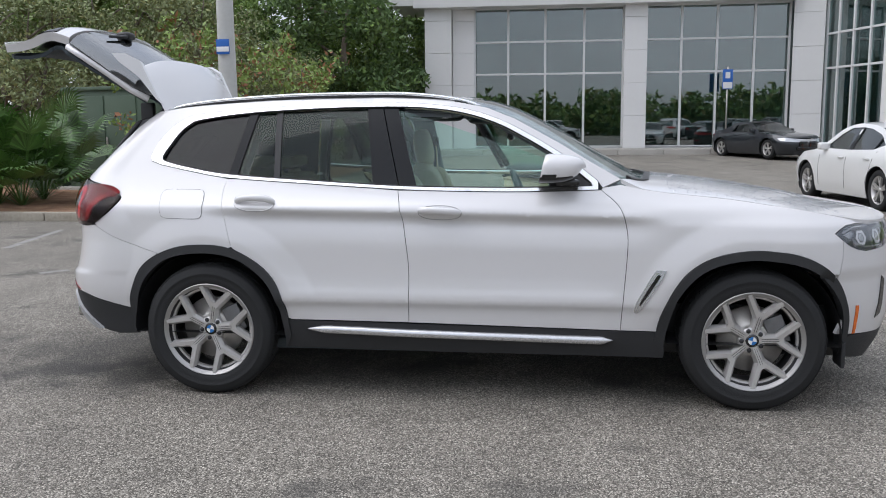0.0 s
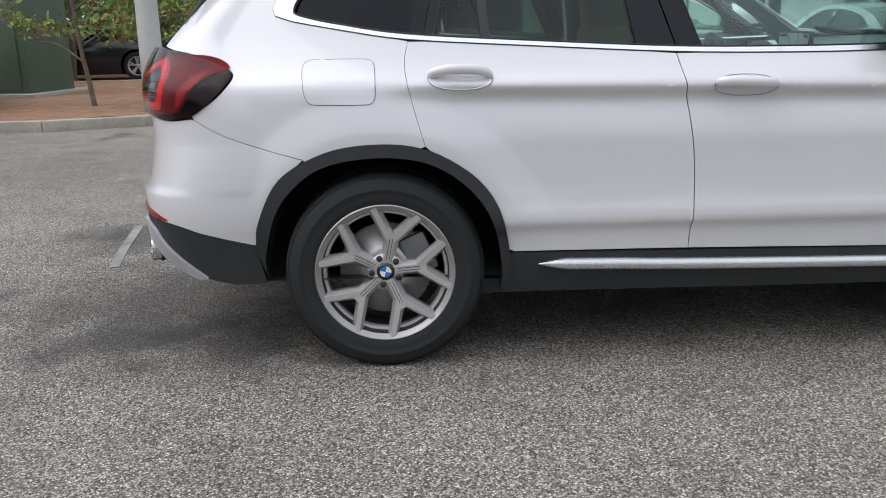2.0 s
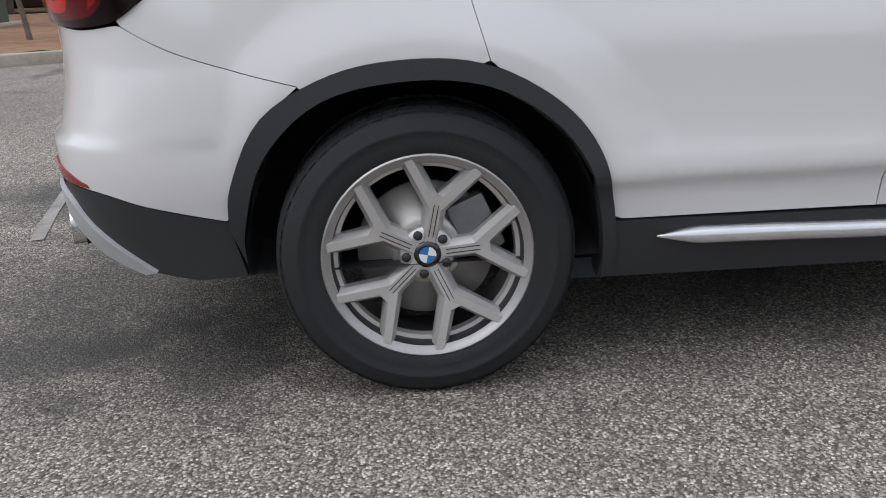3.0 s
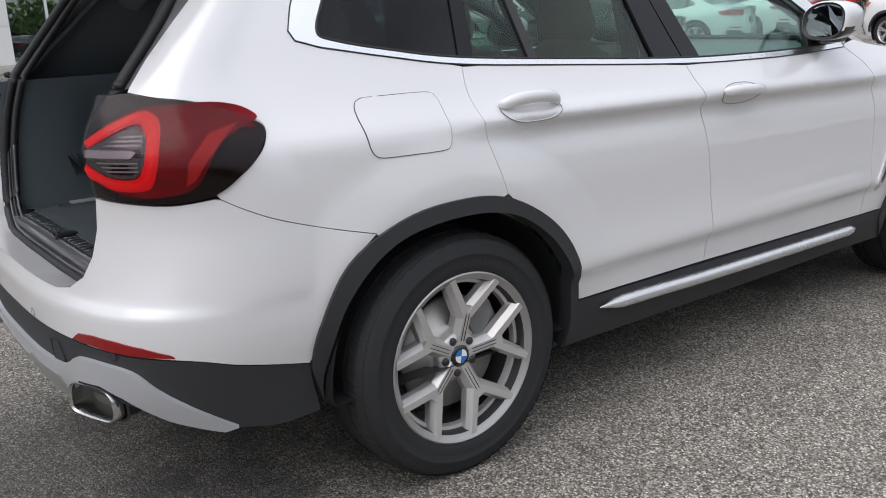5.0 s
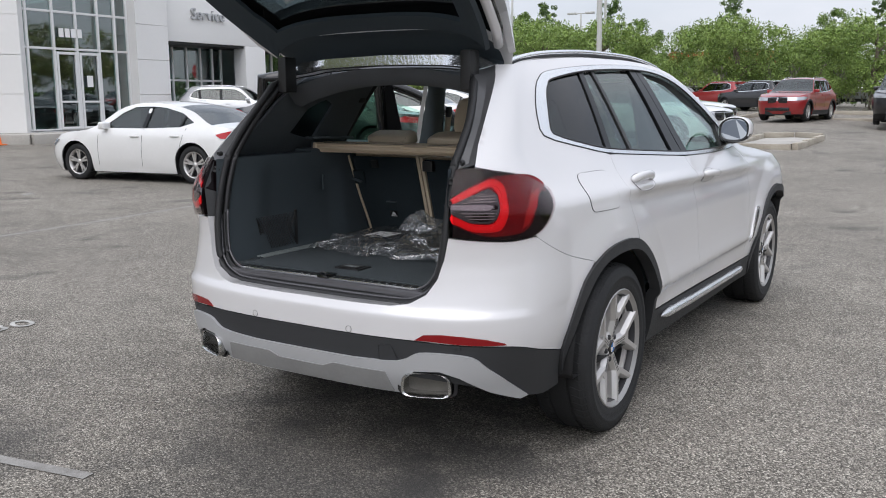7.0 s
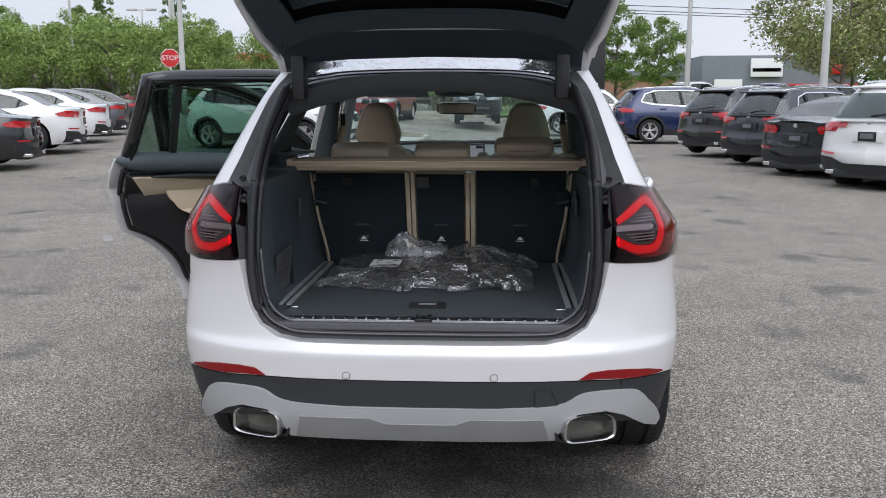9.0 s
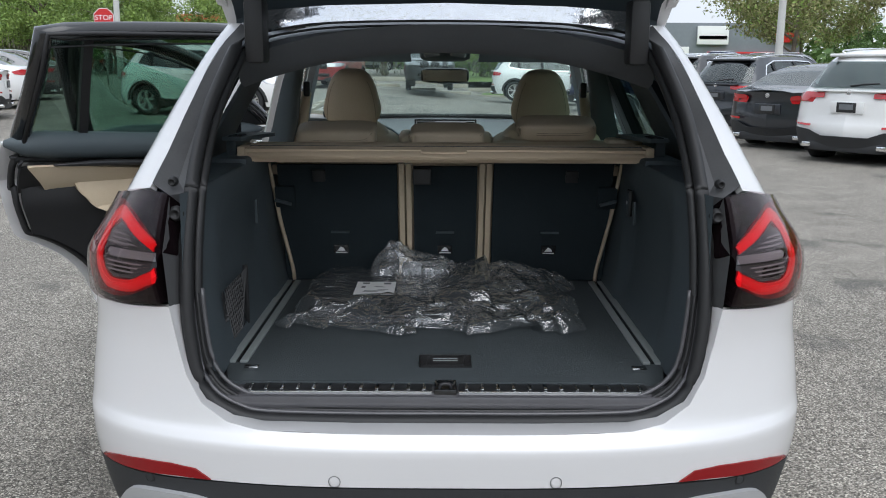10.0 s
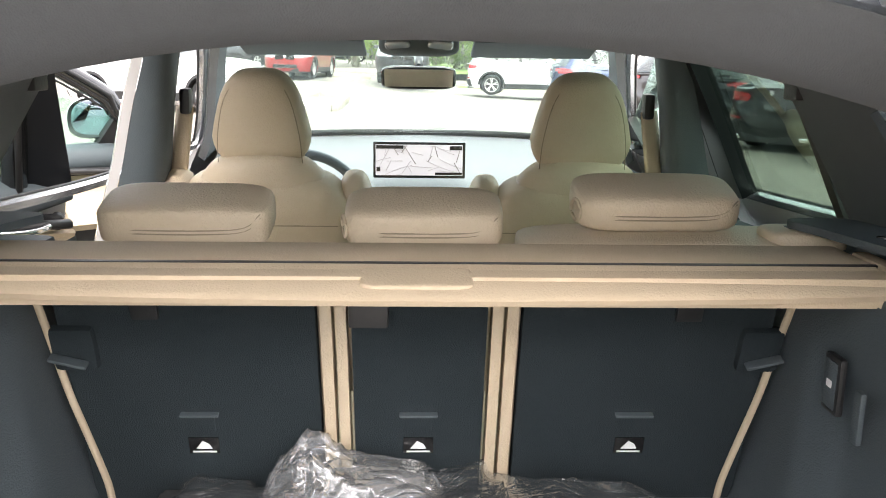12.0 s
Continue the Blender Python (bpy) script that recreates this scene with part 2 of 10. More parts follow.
M_SEATBACK = material("felt_seat_back", (0.023, 0.032, 0.037), 0.95, bump=0.5, bscale=600, vary=0.5, vscale=7, second=(0.031, 0.041, 0.047), spec=0.2)
M_WHITE = material("white_print", (0.8, 0.8, 0.8), 0.6)
M_SEAM = material("seam_thread", (0.30, 0.25, 0.18), 0.8)
M_MAP = material("map_screen", (0.40, 0.385, 0.41), 0.3, emit=(0.75, 0.72, 0.78, 0.10))
M_MAPLINE = material("map_line", (0.16, 0.14, 0.13), 0.4)
M_GATELINE = material("gate_lining", (0.042, 0.057, 0.070), 0.7, bump=0.2, bscale=350, vary=0.4, vscale=6, second=(0.035, 0.047, 0.057))
M_GLOW = material("red_light_ring", (0.40, 0.004, 0.007), 0.35, spec=0.2, emit=(1.0, 0.004, 0.008, 0.32))
M_GLOW_CORE = material("red_light_core", (0.40, 0.004, 0.007), 0.35, spec=0.2, emit=(1.0, 0.008, 0.014, 0.45))
M_LENS = glass_material("clear_lens", (1, 1, 1), 0.96)


def film_material(name, milky, gloss):
    """Clear packing film: see-through, glossy along its folds, and slightly milky."""
    m = bpy.data.materials.new(name)
    m.use_nodes = True
    n, l = m.node_tree.nodes, m.node_tree.links
    n.clear()
    out, see, shine, milk, mix, mix2 = (n.new("ShaderNode" + k) for k in ("OutputMaterial", "BsdfTransparent", "BsdfGlossy", "BsdfDiffuse", "MixShader", "MixShader"))
    see.inputs["Color"].default_value = (0.95, 0.97, 0.98, 1)
    shine.inputs["Roughness"].default_value = 0.07
    milk.inputs["Color"].default_value = (0.80, 0.83, 0.85, 1)
    co, turn, grain, relief, lay = (n.new("ShaderNode" + k) for k in ("TexCoord", "Mapping", "TexNoise", "Bump", "LayerWeight"))
    turn.inputs["Rotation"].default_value = (0, 0, radians(28))
    turn.inputs["Scale"].default_value = (30.0, 13.0, 12.0)
    grain.inputs["Scale"].default_value, grain.inputs["Detail"].default_value, grain.inputs["Distortion"].default_value = 1.0, 3, 0.8
    l.new(co.outputs["Object"], turn.inputs["Vector"])
    l.new(turn.outputs["Vector"], grain.inputs["Vector"])
    relief.inputs["Strength"].default_value, relief.inputs["Distance"].default_value = 0.72, 0.012
    shift, fold, sharp_fold = (n.new("ShaderNodeMath") for _ in range(3))
    shift.operation, fold.operation, sharp_fold.operation = "SUBTRACT", "ABSOLUTE", "POWER"
    shift.inputs[1].default_value, sharp_fold.inputs[1].default_value = 0.5, 0.55
    l.new(grain.outputs["Fac"], shift.inputs[0])
    l.new(shift.outputs[0], fold.inputs[0])
    l.new(fold.outputs[0], sharp_fold.inputs[0])
    l.new(sharp_fold.outputs[0], relief.inputs["Height"])
    for b in (shine, milk):
        l.new(relief.outputs["Normal"], b.inputs["Normal"])
    lay.inputs["Blend"].default_value = 0.30
    l.new(relief.outputs["Normal"], lay.inputs["Normal"])
    gl = n.new("ShaderNodeMath")
    gl.operation, gl.use_clamp = "MULTIPLY_ADD", True
    gl.inputs[1].default_value, gl.inputs[2].default_value = 0.90, gloss
    l.new(lay.outputs["Facing"], gl.inputs[0])
    l.new(gl.outputs[0], mix.inputs[0])
    l.new(see.outputs[0], mix.inputs[1])
    l.new(shine.outputs[0], mix.inputs[2])
    mix2.inputs[0].default_value = milky
    l.new(mix.outputs[0], mix2.inputs[1])
    l.new(milk.outputs[0], mix2.inputs[2])
    l.new(mix2.outputs[0], out.inputs["Surface"])
    return m


M_FILM = film_material("clear_plastic_film", 0.045, 0.17)
M_BAG = film_material("milky_plastic_film", 0.14, 0.17)
M_MAT = material("black_floor_mat", (0.045, 0.048, 0.052), 0.9, bump=0.5, bscale=300)
M_LAMP_FIELD = material("smoked_field", (0.075, 0.08, 0.088), 0.2, 0.3, spec=0.3)
M_LAMP_BAR = material("smoky_clear_lens", (0.33, 0.34, 0.37), 0.18, 0.4, spec=0.5)
M_GREY_SOFT = material("grey_plastic", (0.16, 0.17, 0.18), 0.6, vary=0.4, vscale=20)
M_WALL = material("pale_cladding", (0.76, 0.755, 0.745), 0.6, vary=0.35, vscale=0.6, second=(0.69, 0.685, 0.675), bump=0.05, bscale=30)
M_MULLION = material("white_mullion", (0.70, 0.71, 0.71), 0.45, vary=0.2, vscale=2, second=(0.60, 0.61, 0.61))
M_CONCRETE = material("concrete", (0.46, 0.44, 0.405), 0.9, vary=0.7, vscale=1.2, second=(0.33, 0.31, 0.28), bump=0.4, bscale=60)
M_KERB = material("kerb_concrete", (0.46, 0.42, 0.35), 0.9, vary=0.9, vscale=1.6, second=(0.27, 0.24, 0.19), bump=0.5, bscale=70)
M_MULCH = material("pine_straw", (0.22, 0.115, 0.065), 0.95, vary=0.9, vscale=5, second=(0.36, 0.22, 0.13), bump=1.0, bscale=45)
M_GRASS = material("grass", (0.085, 0.15, 0.03), 0.95, vary=0.8, vscale=0.9, second=(0.15, 0.20, 0.05), bump=0.9, bscale=25)
M_ROOM = material("showroom_inside", (0.42, 0.49, 0.47), 0.8, vary=0.8, vscale=0.5, second=(0.14, 0.17, 0.17))
M_PAINT_LINE = material("worn_white_line", (0.60, 0.59, 0.56), 0.8, vary=1.0, vscale=6, second=(0.22, 0.215, 0.20))
M_PAINT_FADED = material("faded_white_line", (0.36, 0.35, 0.33), 0.85, vary=1.0, vscale=9, second=(0.19, 0.18, 0.165), bump=0.5, bscale=110)
M_GREENBOX = material("green_cabinet", (0.075, 0.115, 0.075), 0.55, vary=0.5, vscale=2.5, second=(0.10, 0.14, 0.10), bump=0.05)
M_POLE = material("pale_pole", (0.55, 0.55, 0.53), 0.75, vary=0.6, vscale=1.5, second=(0.42, 0.42, 0.40), bump=0.2, bscale=50)
M_SIGN_RED = material("sign_red", (0.55, 0.02, 0.02), 0.4)
M_SIGN_BLUE = material("sign_blue", (0.02, 0.12, 0.45), 0.4)
M_CONE = material("cone_orange", (0.80, 0.18, 0.03), 0.55)
M_BARK = material("bark", (0.20, 0.165, 0.13), 0.95, vary=0.8, vscale=6, second=(0.11, 0.09, 0.07), bump=0.8, bscale=30)
M_LEAF = material("leaf_green", (0.115, 0.200, 0.040), 0.6, vary=0.7, vscale=0.5, second=(0.19, 0.27, 0.065), island=0.35)
M_LEAF_LIGHT = material("leaf_bright", (0.17, 0.255, 0.055), 0.6, vary=0.7, vscale=0.5, second=(0.28, 0.38, 0.09), island=0.35)
M_LEAF_OLIVE = material("leaf_olive", (0.20, 0.22, 0.08), 0.65, vary=0.8, vscale=0.8, second=(0.32, 0.30, 0.13), island=0.4)
M_LEAF_PALE = material("leaf_pale", (0.17, 0.215, 0.085), 0.65, vary=0.8, vscale=0.7, second=(0.27, 0.30, 0.15), island=0.4)
M_LEAF_DARK = material("leaf_dark", (0.065, 0.125, 0.034), 0.6, vary=0.7, vscale=0.4, second=(0.12, 0.18, 0.05), island=0.35)
M_MOSS = material("hanging_moss", (0.22, 0.22, 0.16), 0.95, vary=0.6, vscale=2, second=(0.15, 0.15, 0.10), island=0.3)
M_BLOSSOM = material("red_blossom", (0.26, 0.12, 0.06), 0.7, vary=0.5, vscale=4, second=(0.34, 0.14, 0.06), island=0.3)
M_BRICK = material("brown_wall", (0.30, 0.15, 0.10), 0.85, vary=0.6, vscale=0.8, second=(0.40, 0.26, 0.18))
M_SHOP = material("grey_shop_wall", (0.17, 0.19, 0.21), 0.8, vary=0.5, vscale=0.2, second=(0.24, 0.26, 0.28))
M_GLASS_WALL = glass_material("shop_glass", (0.56, 0.80, 0.78), 0.74, 0.0, 0.24)
M_SIGN_ORANGE = material("orange_roof", (0.55, 0.09, 0.03), 0.6, vary=0.4, vscale=0.5)
M_BLACK_BOARD = material("black_board", (0.02, 0.021, 0.023), 0.35)

# ---- mesh helpers ----
from mathutils.geometry import delaunay_2d_cdt


def thing(name, label, category, group="", at=None, kind=""):
    ob = new(name)
    ob.empty_display_size = 0.2
    tagged(ob, label, category, group, kind)
    if at is not None:
        ob.matrix_basis = at
    return ob


def mesh_of(name, verts, faces, mat, smooth=True):
    me = bpy.data.meshes.new(name)
    me.from_pydata([tuple(v) for v in verts], [], [tuple(f) for f in faces])
    for m in (mat if isinstance(mat, (list, tuple)) else (mat,)):
        me.materials.append(m)
    if smooth:
        me.polygons.foreach_set("use_smooth", [True] * len(me.polygons))
    me.update()
    return me


def put(name, verts, faces, mat, parent=None, label="", smooth=True):
    ob = new(name, mesh_of(name, verts, faces, mat, smooth))
    if parent is not None:
        ob.parent = parent
    return tagged(ob, label)


def part(name, bm, mat, parent=None, label="", smooth=False):
    me = bpy.data.meshes.new(name)
    bmesh.ops.recalc_face_normals(bm, faces=bm.faces)
    bm.to_mesh(me)
    bm.free()
    for m in (mat if isinstance(mat, (list, tuple)) else (mat,)):
        me.materials.append(m)
    if smooth:
        me.polygons.foreach_set("use_smooth", [True] * len(me.polygons))
        me.set_sharp_from_angle(angle=radians(38))
    ob = new(name, me)
    if parent is not None:
        ob.parent = parent
    return tagged(ob, label)


def sharp(ob, degrees=38):
    ob.data.set_sharp_from_angle(angle=radians(degrees))
    return ob


def add_box(bm, lo, hi, m=None, bevel=0.0, segments=2):
    """A box between two corners, with rounded edges."""
    lo, hi = Vector(lo), Vector(hi)
    got = bmesh.ops.create_cube(bm, size=1.0)
    vs = got["verts"]
    mid, size = (lo + hi) / 2, hi - lo
    for v in vs:
        v.co = Vector((v.co.x * size.x, v.co.y * size.y, v.co.z * size.z)) + mid
    es = list({e for v in vs for e in v.link_edges})
    if bevel:
        out = bmesh.ops.bevel(bm, geom=es, offset=bevel, segments=segments, affect="EDGES", profile=0.6)
        vs = list({v for f in out["faces"] for v in f.verts} | {v for v in vs if v.is_valid})
    if m is not None:
        bmesh.ops.transform(bm, matrix=m, verts=vs)
    return vs


def boxed(name, lo, hi, mat, parent=None, label="", m=None, bevel=0.01, segments=2):
    bm = bmesh.new()
    add_box(bm, lo, hi, m, bevel, segments)
    return part(name, bm, mat, parent, label, smooth=bevel > 0)


def spline(pts, per=6, closed=False):
    """Catmull-Rom through the points."""
    p = [Vector(q) for q in pts]
    out, n = [], len(p)
    for i in range(n if closed else n - 1):
        a, b = p[i], p[(i + 1) % n]
        z = p[i - 1] if closed or i else a * 2 - b
        c = p[(i + 2) % n] if closed or i + 2 < n else b * 2 - a
        for k in range(per):
            t = k / per
            out.append(0.5 * ((2 * a) + (b - z) * t + (2 * z - 5 * a + 4 * b - c) * t * t + (3 * a - z - 3 * b + c) * t ** 3))
    if not closed:
        out.append(p[-1])
    return out


def tube(name, pts, radius, mat, parent=None, label="", sides=10, squash=1.0, closed=False):
    """A round bar along a line; radius may be a list."""
    pts = [Vector(p) for p in pts]
    n = len(pts)
    rr = radius if isinstance(radius, (list, tuple)) else [radius] * n
    verts, faces = [], []
    up = Vector((0, 0, 1))
    for i, p in enumerate(pts):
        d = (pts[(i + 1) % n] if closed or i < n - 1 else p) - (pts[i - 1] if closed or i else p)
        d.normalize()
        ref = up if abs(d.z) < 0.92 else Vector((1, 0, 0))
        a = d.cross(ref).normalized()
        b = a.cross(d)
        for k in range(sides):
            w = 2 * math.pi * k / sides
            verts.append(p + a * math.cos(w) * rr[i] + b * math.sin(w) * rr[i] * squash)
    for i in range(n if closed else n - 1):
        for k in range(sides):
            j, q = (k + 1) % sides, (i + 1) % n
            faces.append((i * sides + k, i * sides + j, q * sides + j, q * sides + k))
    if not closed:
        faces += [tuple(range(sides))[::-1], tuple((n - 1) * sides + k for k in range(sides))]
    return put(name, verts, faces, mat, parent, label)


def lathe(profile, sides=48, axis="y"):
    """Turns (radius, along) points round an axis: vertices and faces."""
    verts, faces = [], []
    for r, h in profile:
        for k in range(sides):
            w = 2 * math.pi * k / sides
            c, s = r * math.cos(w), r * math.sin(w)
            verts.append((c, h, s) if axis == "y" else (c, s, h))
    for i in range(len(profile) - 1):
        for k in range(sides):
            j = (k + 1) % sides
            faces.append((i * sides + k, i * sides + j, (i + 1) * sides + j, (i + 1) * sides + k))
    return verts, faces


def inside(poly, pts):
    """Which of the points lie in the polygon (numpy)."""
    x, y = pts[:, 0], pts[:, 1]
    hit = np.zeros(len(pts), bool)
    p = np.asarray(poly)
    for (x0, y0), (x1, y1) in zip(p, np.roll(p, -1, 0)):
        if y0 == y1:
            continue
        cross = (y > min(y0, y1)) & (y <= max(y0, y1))
        hit ^= cross & (x < x0 + (y - y0) / (y1 - y0) * (x1 - x0))
    return hit


def walked(outline, step):
    """The outline with a point at least every step."""
    out = []
    n = len(outline)
    for i in range(n):
        a, b = np.asarray(outline[i][:2], float), np.asarray(outline[(i + 1) % n][:2], float)
        k = max(1, int(np.ceil(np.linalg.norm(b - a) / step)))
        out += [a + (b - a) * j / k for j in range(k)]
    return np.array(out)


def region(outline, holes=(), step=0.03, lines=()):
    """Triangles that fill an outline in the plane, less its holes: points, faces, and the loops' own point numbers."""
    loops = [walked(o, step) for o in (outline, *holes)]
    edge = np.concatenate(loops)
    lo, hi = loops[0].min(0), loops[0].max(0)
    gx, gy = np.meshgrid(np.arange(lo[0] + step * 0.37, hi[0], step), np.arange(lo[1] + step * 0.41, hi[1], step))
    grid = np.stack([gx.ravel(), gy.ravel()], 1)
    if len(lines):
        lines = np.array(lines, float)
        clear = np.array([np.min(np.abs(lines - g).max(1)) > 0.5 * step for g in grid], bool)
        grid = np.concatenate([grid[clear], lines])
    if len(grid):
        keep = inside(loops[0], grid)
        for h in loops[1:]:
            keep &= ~inside(h, grid)
        grid = grid[keep]
    if len(grid):
        far = np.array([np.min(((edge - g) ** 2).sum(1)) > (0.55 * step if not len(lines) else 0.004) ** 2 for g in grid])
        grid = grid[far]
    pts = np.concatenate([edge, grid]) if len(grid) else edge
    es, base = [], 0
    for o in loops:
        es += [(base + i, base + (i + 1) % len(o)) for i in range(len(o))]
        base += len(o)
    v, _, f, *_ = delaunay_2d_cdt([Vector(p) for p in pts], es, [], 0, 1e-6, False)
    v = np.array([tuple(p) for p in v])
    f = np.array([t for t in f if len(t) == 3])
    mid = v[f].mean(1)
    keep = inside(loops[0], mid)
    for h in loops[1:]:
        keep &= ~inside(h, mid)
    return v, f[keep]


def sheet(outline, to3d, thick=0.02, holes=(), step=0.03, lift=0.0, rim=0.0, lines=()):
    """A shell: the outline filled in the plane, laid on a surface by to3d(u, v, depth), with an edge that turns in by thick."""
    v, f = region(outline, holes, step, lines)
    top = [to3d(a, b, -lift) for a, b in v]
    under = [to3d(a, b, thick - lift) for a, b in v]
    n = len(v)
    edges = {}
    for t in f:
        for a, b in ((t[0], t[1]), (t[1], t[2]), (t[2], t[0])):
            key = (min(a, b), max(a, b))
            edges[key] = None if key in edges else (a, b)
    faces = [tuple(int(i) for i in t) for t in f]
    faces += [tuple(int(i) + n for i in t[::-1]) for t in f]
    faces += [(int(e[1]), int(e[0]), int(e[0]) + n, int(e[1]) + n) for e in edges.values() if e]
    return top + under, faces


def panel(name, outline, to3d, mat, parent, label="", thick=0.02, holes=(), step=0.03, lift=0.0, flip=False, lines=()):
    verts, faces = sheet(outline, to3d, thick, holes, step, lift, lines=lines)
    ob = put(name, verts, [t[::-1] for t in faces] if flip else faces, mat, parent, label)
    return sharp(ob, 40)


def offset_line(pts, d):
    """A polyline moved sideways by d, in the plane."""
    p = np.array([tuple(q[:2]) for q in pts], float)
    t = np.gradient(p, axis=0)
    t /= np.linalg.norm(t, axis=1)[:, None] + 1e-9
    return p + np.stack([-t[:, 1], t[:, 0]], 1) * d


def ribbon(pts, w0, w1=None):
    """The closed outline of a band of width w along a line."""
    a, b = offset_line(pts, w0 / 2), offset_line(pts, -(w1 or w0) / 2)
    return [tuple(q) for q in a] + [tuple(q) for q in b[::-1]]

# ---- ground ----
def ground_z(x, y):
    """Flat round the car, rising a little towards the far side of the lot."""
    a = max(0.0, x - 11.0) * 0.024 * min(1.0, max(0.0, (y + 3.0) / 6.0))
    b = max(0.0, y - 22.0) * 0.03 * min(1.0, max(0.0, (x + 10) / 10))
    return min(a + b, 0.85)


gx = sorted({*np.linspace(-14, 40, 28).round(2), -300.0, -120.0, -60.0, -30.0, 50.0, 65.0, 90.0, 150.0, 300.0, 700.0})
gy = sorted({*np.linspace(-16, 40, 29).round(2), -500.0, -200.0, -80.0, -40.0, 60.0, 100.0, 250.0, 600.0})
verts = [(x, y, ground_z(x, y)) for y in gy for x in gx]
nx = len(gx)
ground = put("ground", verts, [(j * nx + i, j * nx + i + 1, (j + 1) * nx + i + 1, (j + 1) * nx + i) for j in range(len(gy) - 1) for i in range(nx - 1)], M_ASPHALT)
tagged(ground, "worn grey asphalt of a car park with exposed stones", "ground", kind="structure")


def flat_strip(name, pts, w, label):
    """A painted line on the asphalt."""
    a, b = offset_line(pts, w / 2), offset_line(pts, -w / 2)
    n = len(pts)
    vs = [(x, y, ground_z(x, y) + 0.004) for x, y in a] + [(x, y, ground_z(x, y) + 0.004) for x, y in b]
    ob = put(name, vs, [(i, i + 1, n + i + 1, n + i) for i in range(n - 1)], M_PAINT_FADED, None, "", False)
    return tagged(ob, label, "road marking", kind="structure")


for pts, w in (([(-1.68, 1.62), (-1.59, 1.02), (-1.515, 0.62)], 0.055), ([(-5.15, 6.2), (-5.0, 5.4), (-4.79, 4.41)], 0.10), ([(-3.30, 2.72), (-3.10, 2.92)], 0.11), ([(1.2, 6.66), (3.0, 6.82), (4.9, 7.05), (7.0, 7.2)], 0.06), ([(5.1, 3.80), (5.45, 3.98)], 0.10), ([(4.45, 10.45), (4.70, 10.62)], 0.10)):
    flat_strip("painted_line", pts, w, "worn white paint mark on the asphalt")


def letters(name, text, size, m, mat, parent=None, label="", depth=0.0015):
    cu = bpy.data.curves.new(name, "FONT")
    cu.body, cu.size, cu.extrude, cu.align_x, cu.align_y = text, size, depth, "CENTER", "CENTER"
    ob = new(name, cu)
    dg = bpy.context.evaluated_depsgraph_get()
    me = bpy.data.meshes.new_from_object(ob.evaluated_get(dg))
    bpy.data.objects.remove(ob)
    me.materials.clear()
    me.materials.append(mat)
    ob = new(name, me)
    ob.matrix_basis = m
    if parent is not None:
        ob.parent = parent
    return tagged(ob, label)


tagged(letters("bay_number", "330", 0.30, pose(-0.43, 3.03, 0.006, 0, 0, -12) @ Matrix.Diagonal((1.05, 0.85, 1, 1)), M_PAINT_LINE), "worn white stencilled bay number on the asphalt", "road marking", kind="structure")


def kerb_island(name, loop, label, mat, z0=0.14, kerb=0.15, stones=True):
    """A raised bed: kerb stones round a loop and soil inside."""
    loop = [Vector((x, y, 0)) for x, y in loop]
    n = len(loop)
    base = min(ground_z(p.x, p.y) for p in loop)
    mid = sum(loop, Vector()) / n
    ins = [tuple((p + (mid - p).normalized() * kerb).xy) for p in loop]
    v, f = region(ins, (), 0.6)
    verts = [(a, b, base + z0 - 0.02 + 0.05 * noise.noise((a * 0.9, b * 0.9, 0))) for a, b in v]
    bed = put(name, verts, [tuple(int(i) for i in t) for t in f], mat, None)
    tagged(bed, label, "planting bed", kind="structure")
    for i in range(n):
        a, b = loop[i], loop[(i + 1) % n]
        ln = (b - a).length
        k = max(1, round(ln / 1.5))
        for j in range(k):
            p, q = a.lerp(b, j / k), a.lerp(b, (j + 1) / k)
            if not (-16 < p.x < 42 and -16 < p.y < 40):
                continue
            d = (q - p)
            g = ground_z(p.x, p.y)
            m = Matrix.Translation(((p + q) / 2 + Vector((0, 0, g)))) @ Matrix.Rotation(math.atan2(d.y, d.x), 4, "Z")
            bm = bmesh.new()
            add_box(bm, (-d.length / 2 + 0.004, -0.0, -0.05), (d.length / 2 - 0.004, kerb, z0), m, 0.025)
            part("kerb_stone", bm, M_KERB, bed, "", True)
    return bed


kerb_island("planting_bed", [(-30, 7.3), (-4.6, 7.3), (-3.4, 7.7), (-2.8, 8.6), (-2.6, 10.0), (-2.6, 14), (-4, 16.5), (-30, 16.5)], "planting bed of brown pine straw behind a concrete kerb", M_MULCH)
kerb_island("grass_island", [(33, 7.0), (33, 9.6), (60, 9.6), (60, 7.0)], "green grass verge behind a kerb", M_GRASS)
kerb_island("grass_island", [(36, -9), (36, 5.0), (38, 6.5), (41, 6.5), (41, -9)], "green grass verge behind a kerb", M_GRASS)
kerb_island("kerb_island", [(19.5, 2.0), (19.5, 3.3), (23.5, 3.5), (24.2, 2.8), (23.5, 2.0)], "small concrete kerb island", M_CONCRETE)
far_grass = put("far_verge", [(45, -120, 0.3), (45, 140, 0.9), (140, 140, 0.9), (140, -120, 0.3)], [(0, 1, 2, 3)], M_GRASS)
tagged(far_grass, "grass and bare ground beyond the car park", "ground", kind="structure")
wood_floor = put("wood_floor", [(-70, 17, 0.03), (-4.2, 17, 0.03), (-4.2, 80, 0.03), (-70, 80, 0.03)], [(0, 1, 2, 3)], M_MULCH)
tagged(wood_floor, "leaf litter under the trees", "ground", kind="structure")

# ---- showroom building ----
showroom = thing("showroom", "pale car showroom with tall glazed bays in white frames", "building", kind="")
FLOOR_Z = 0.42


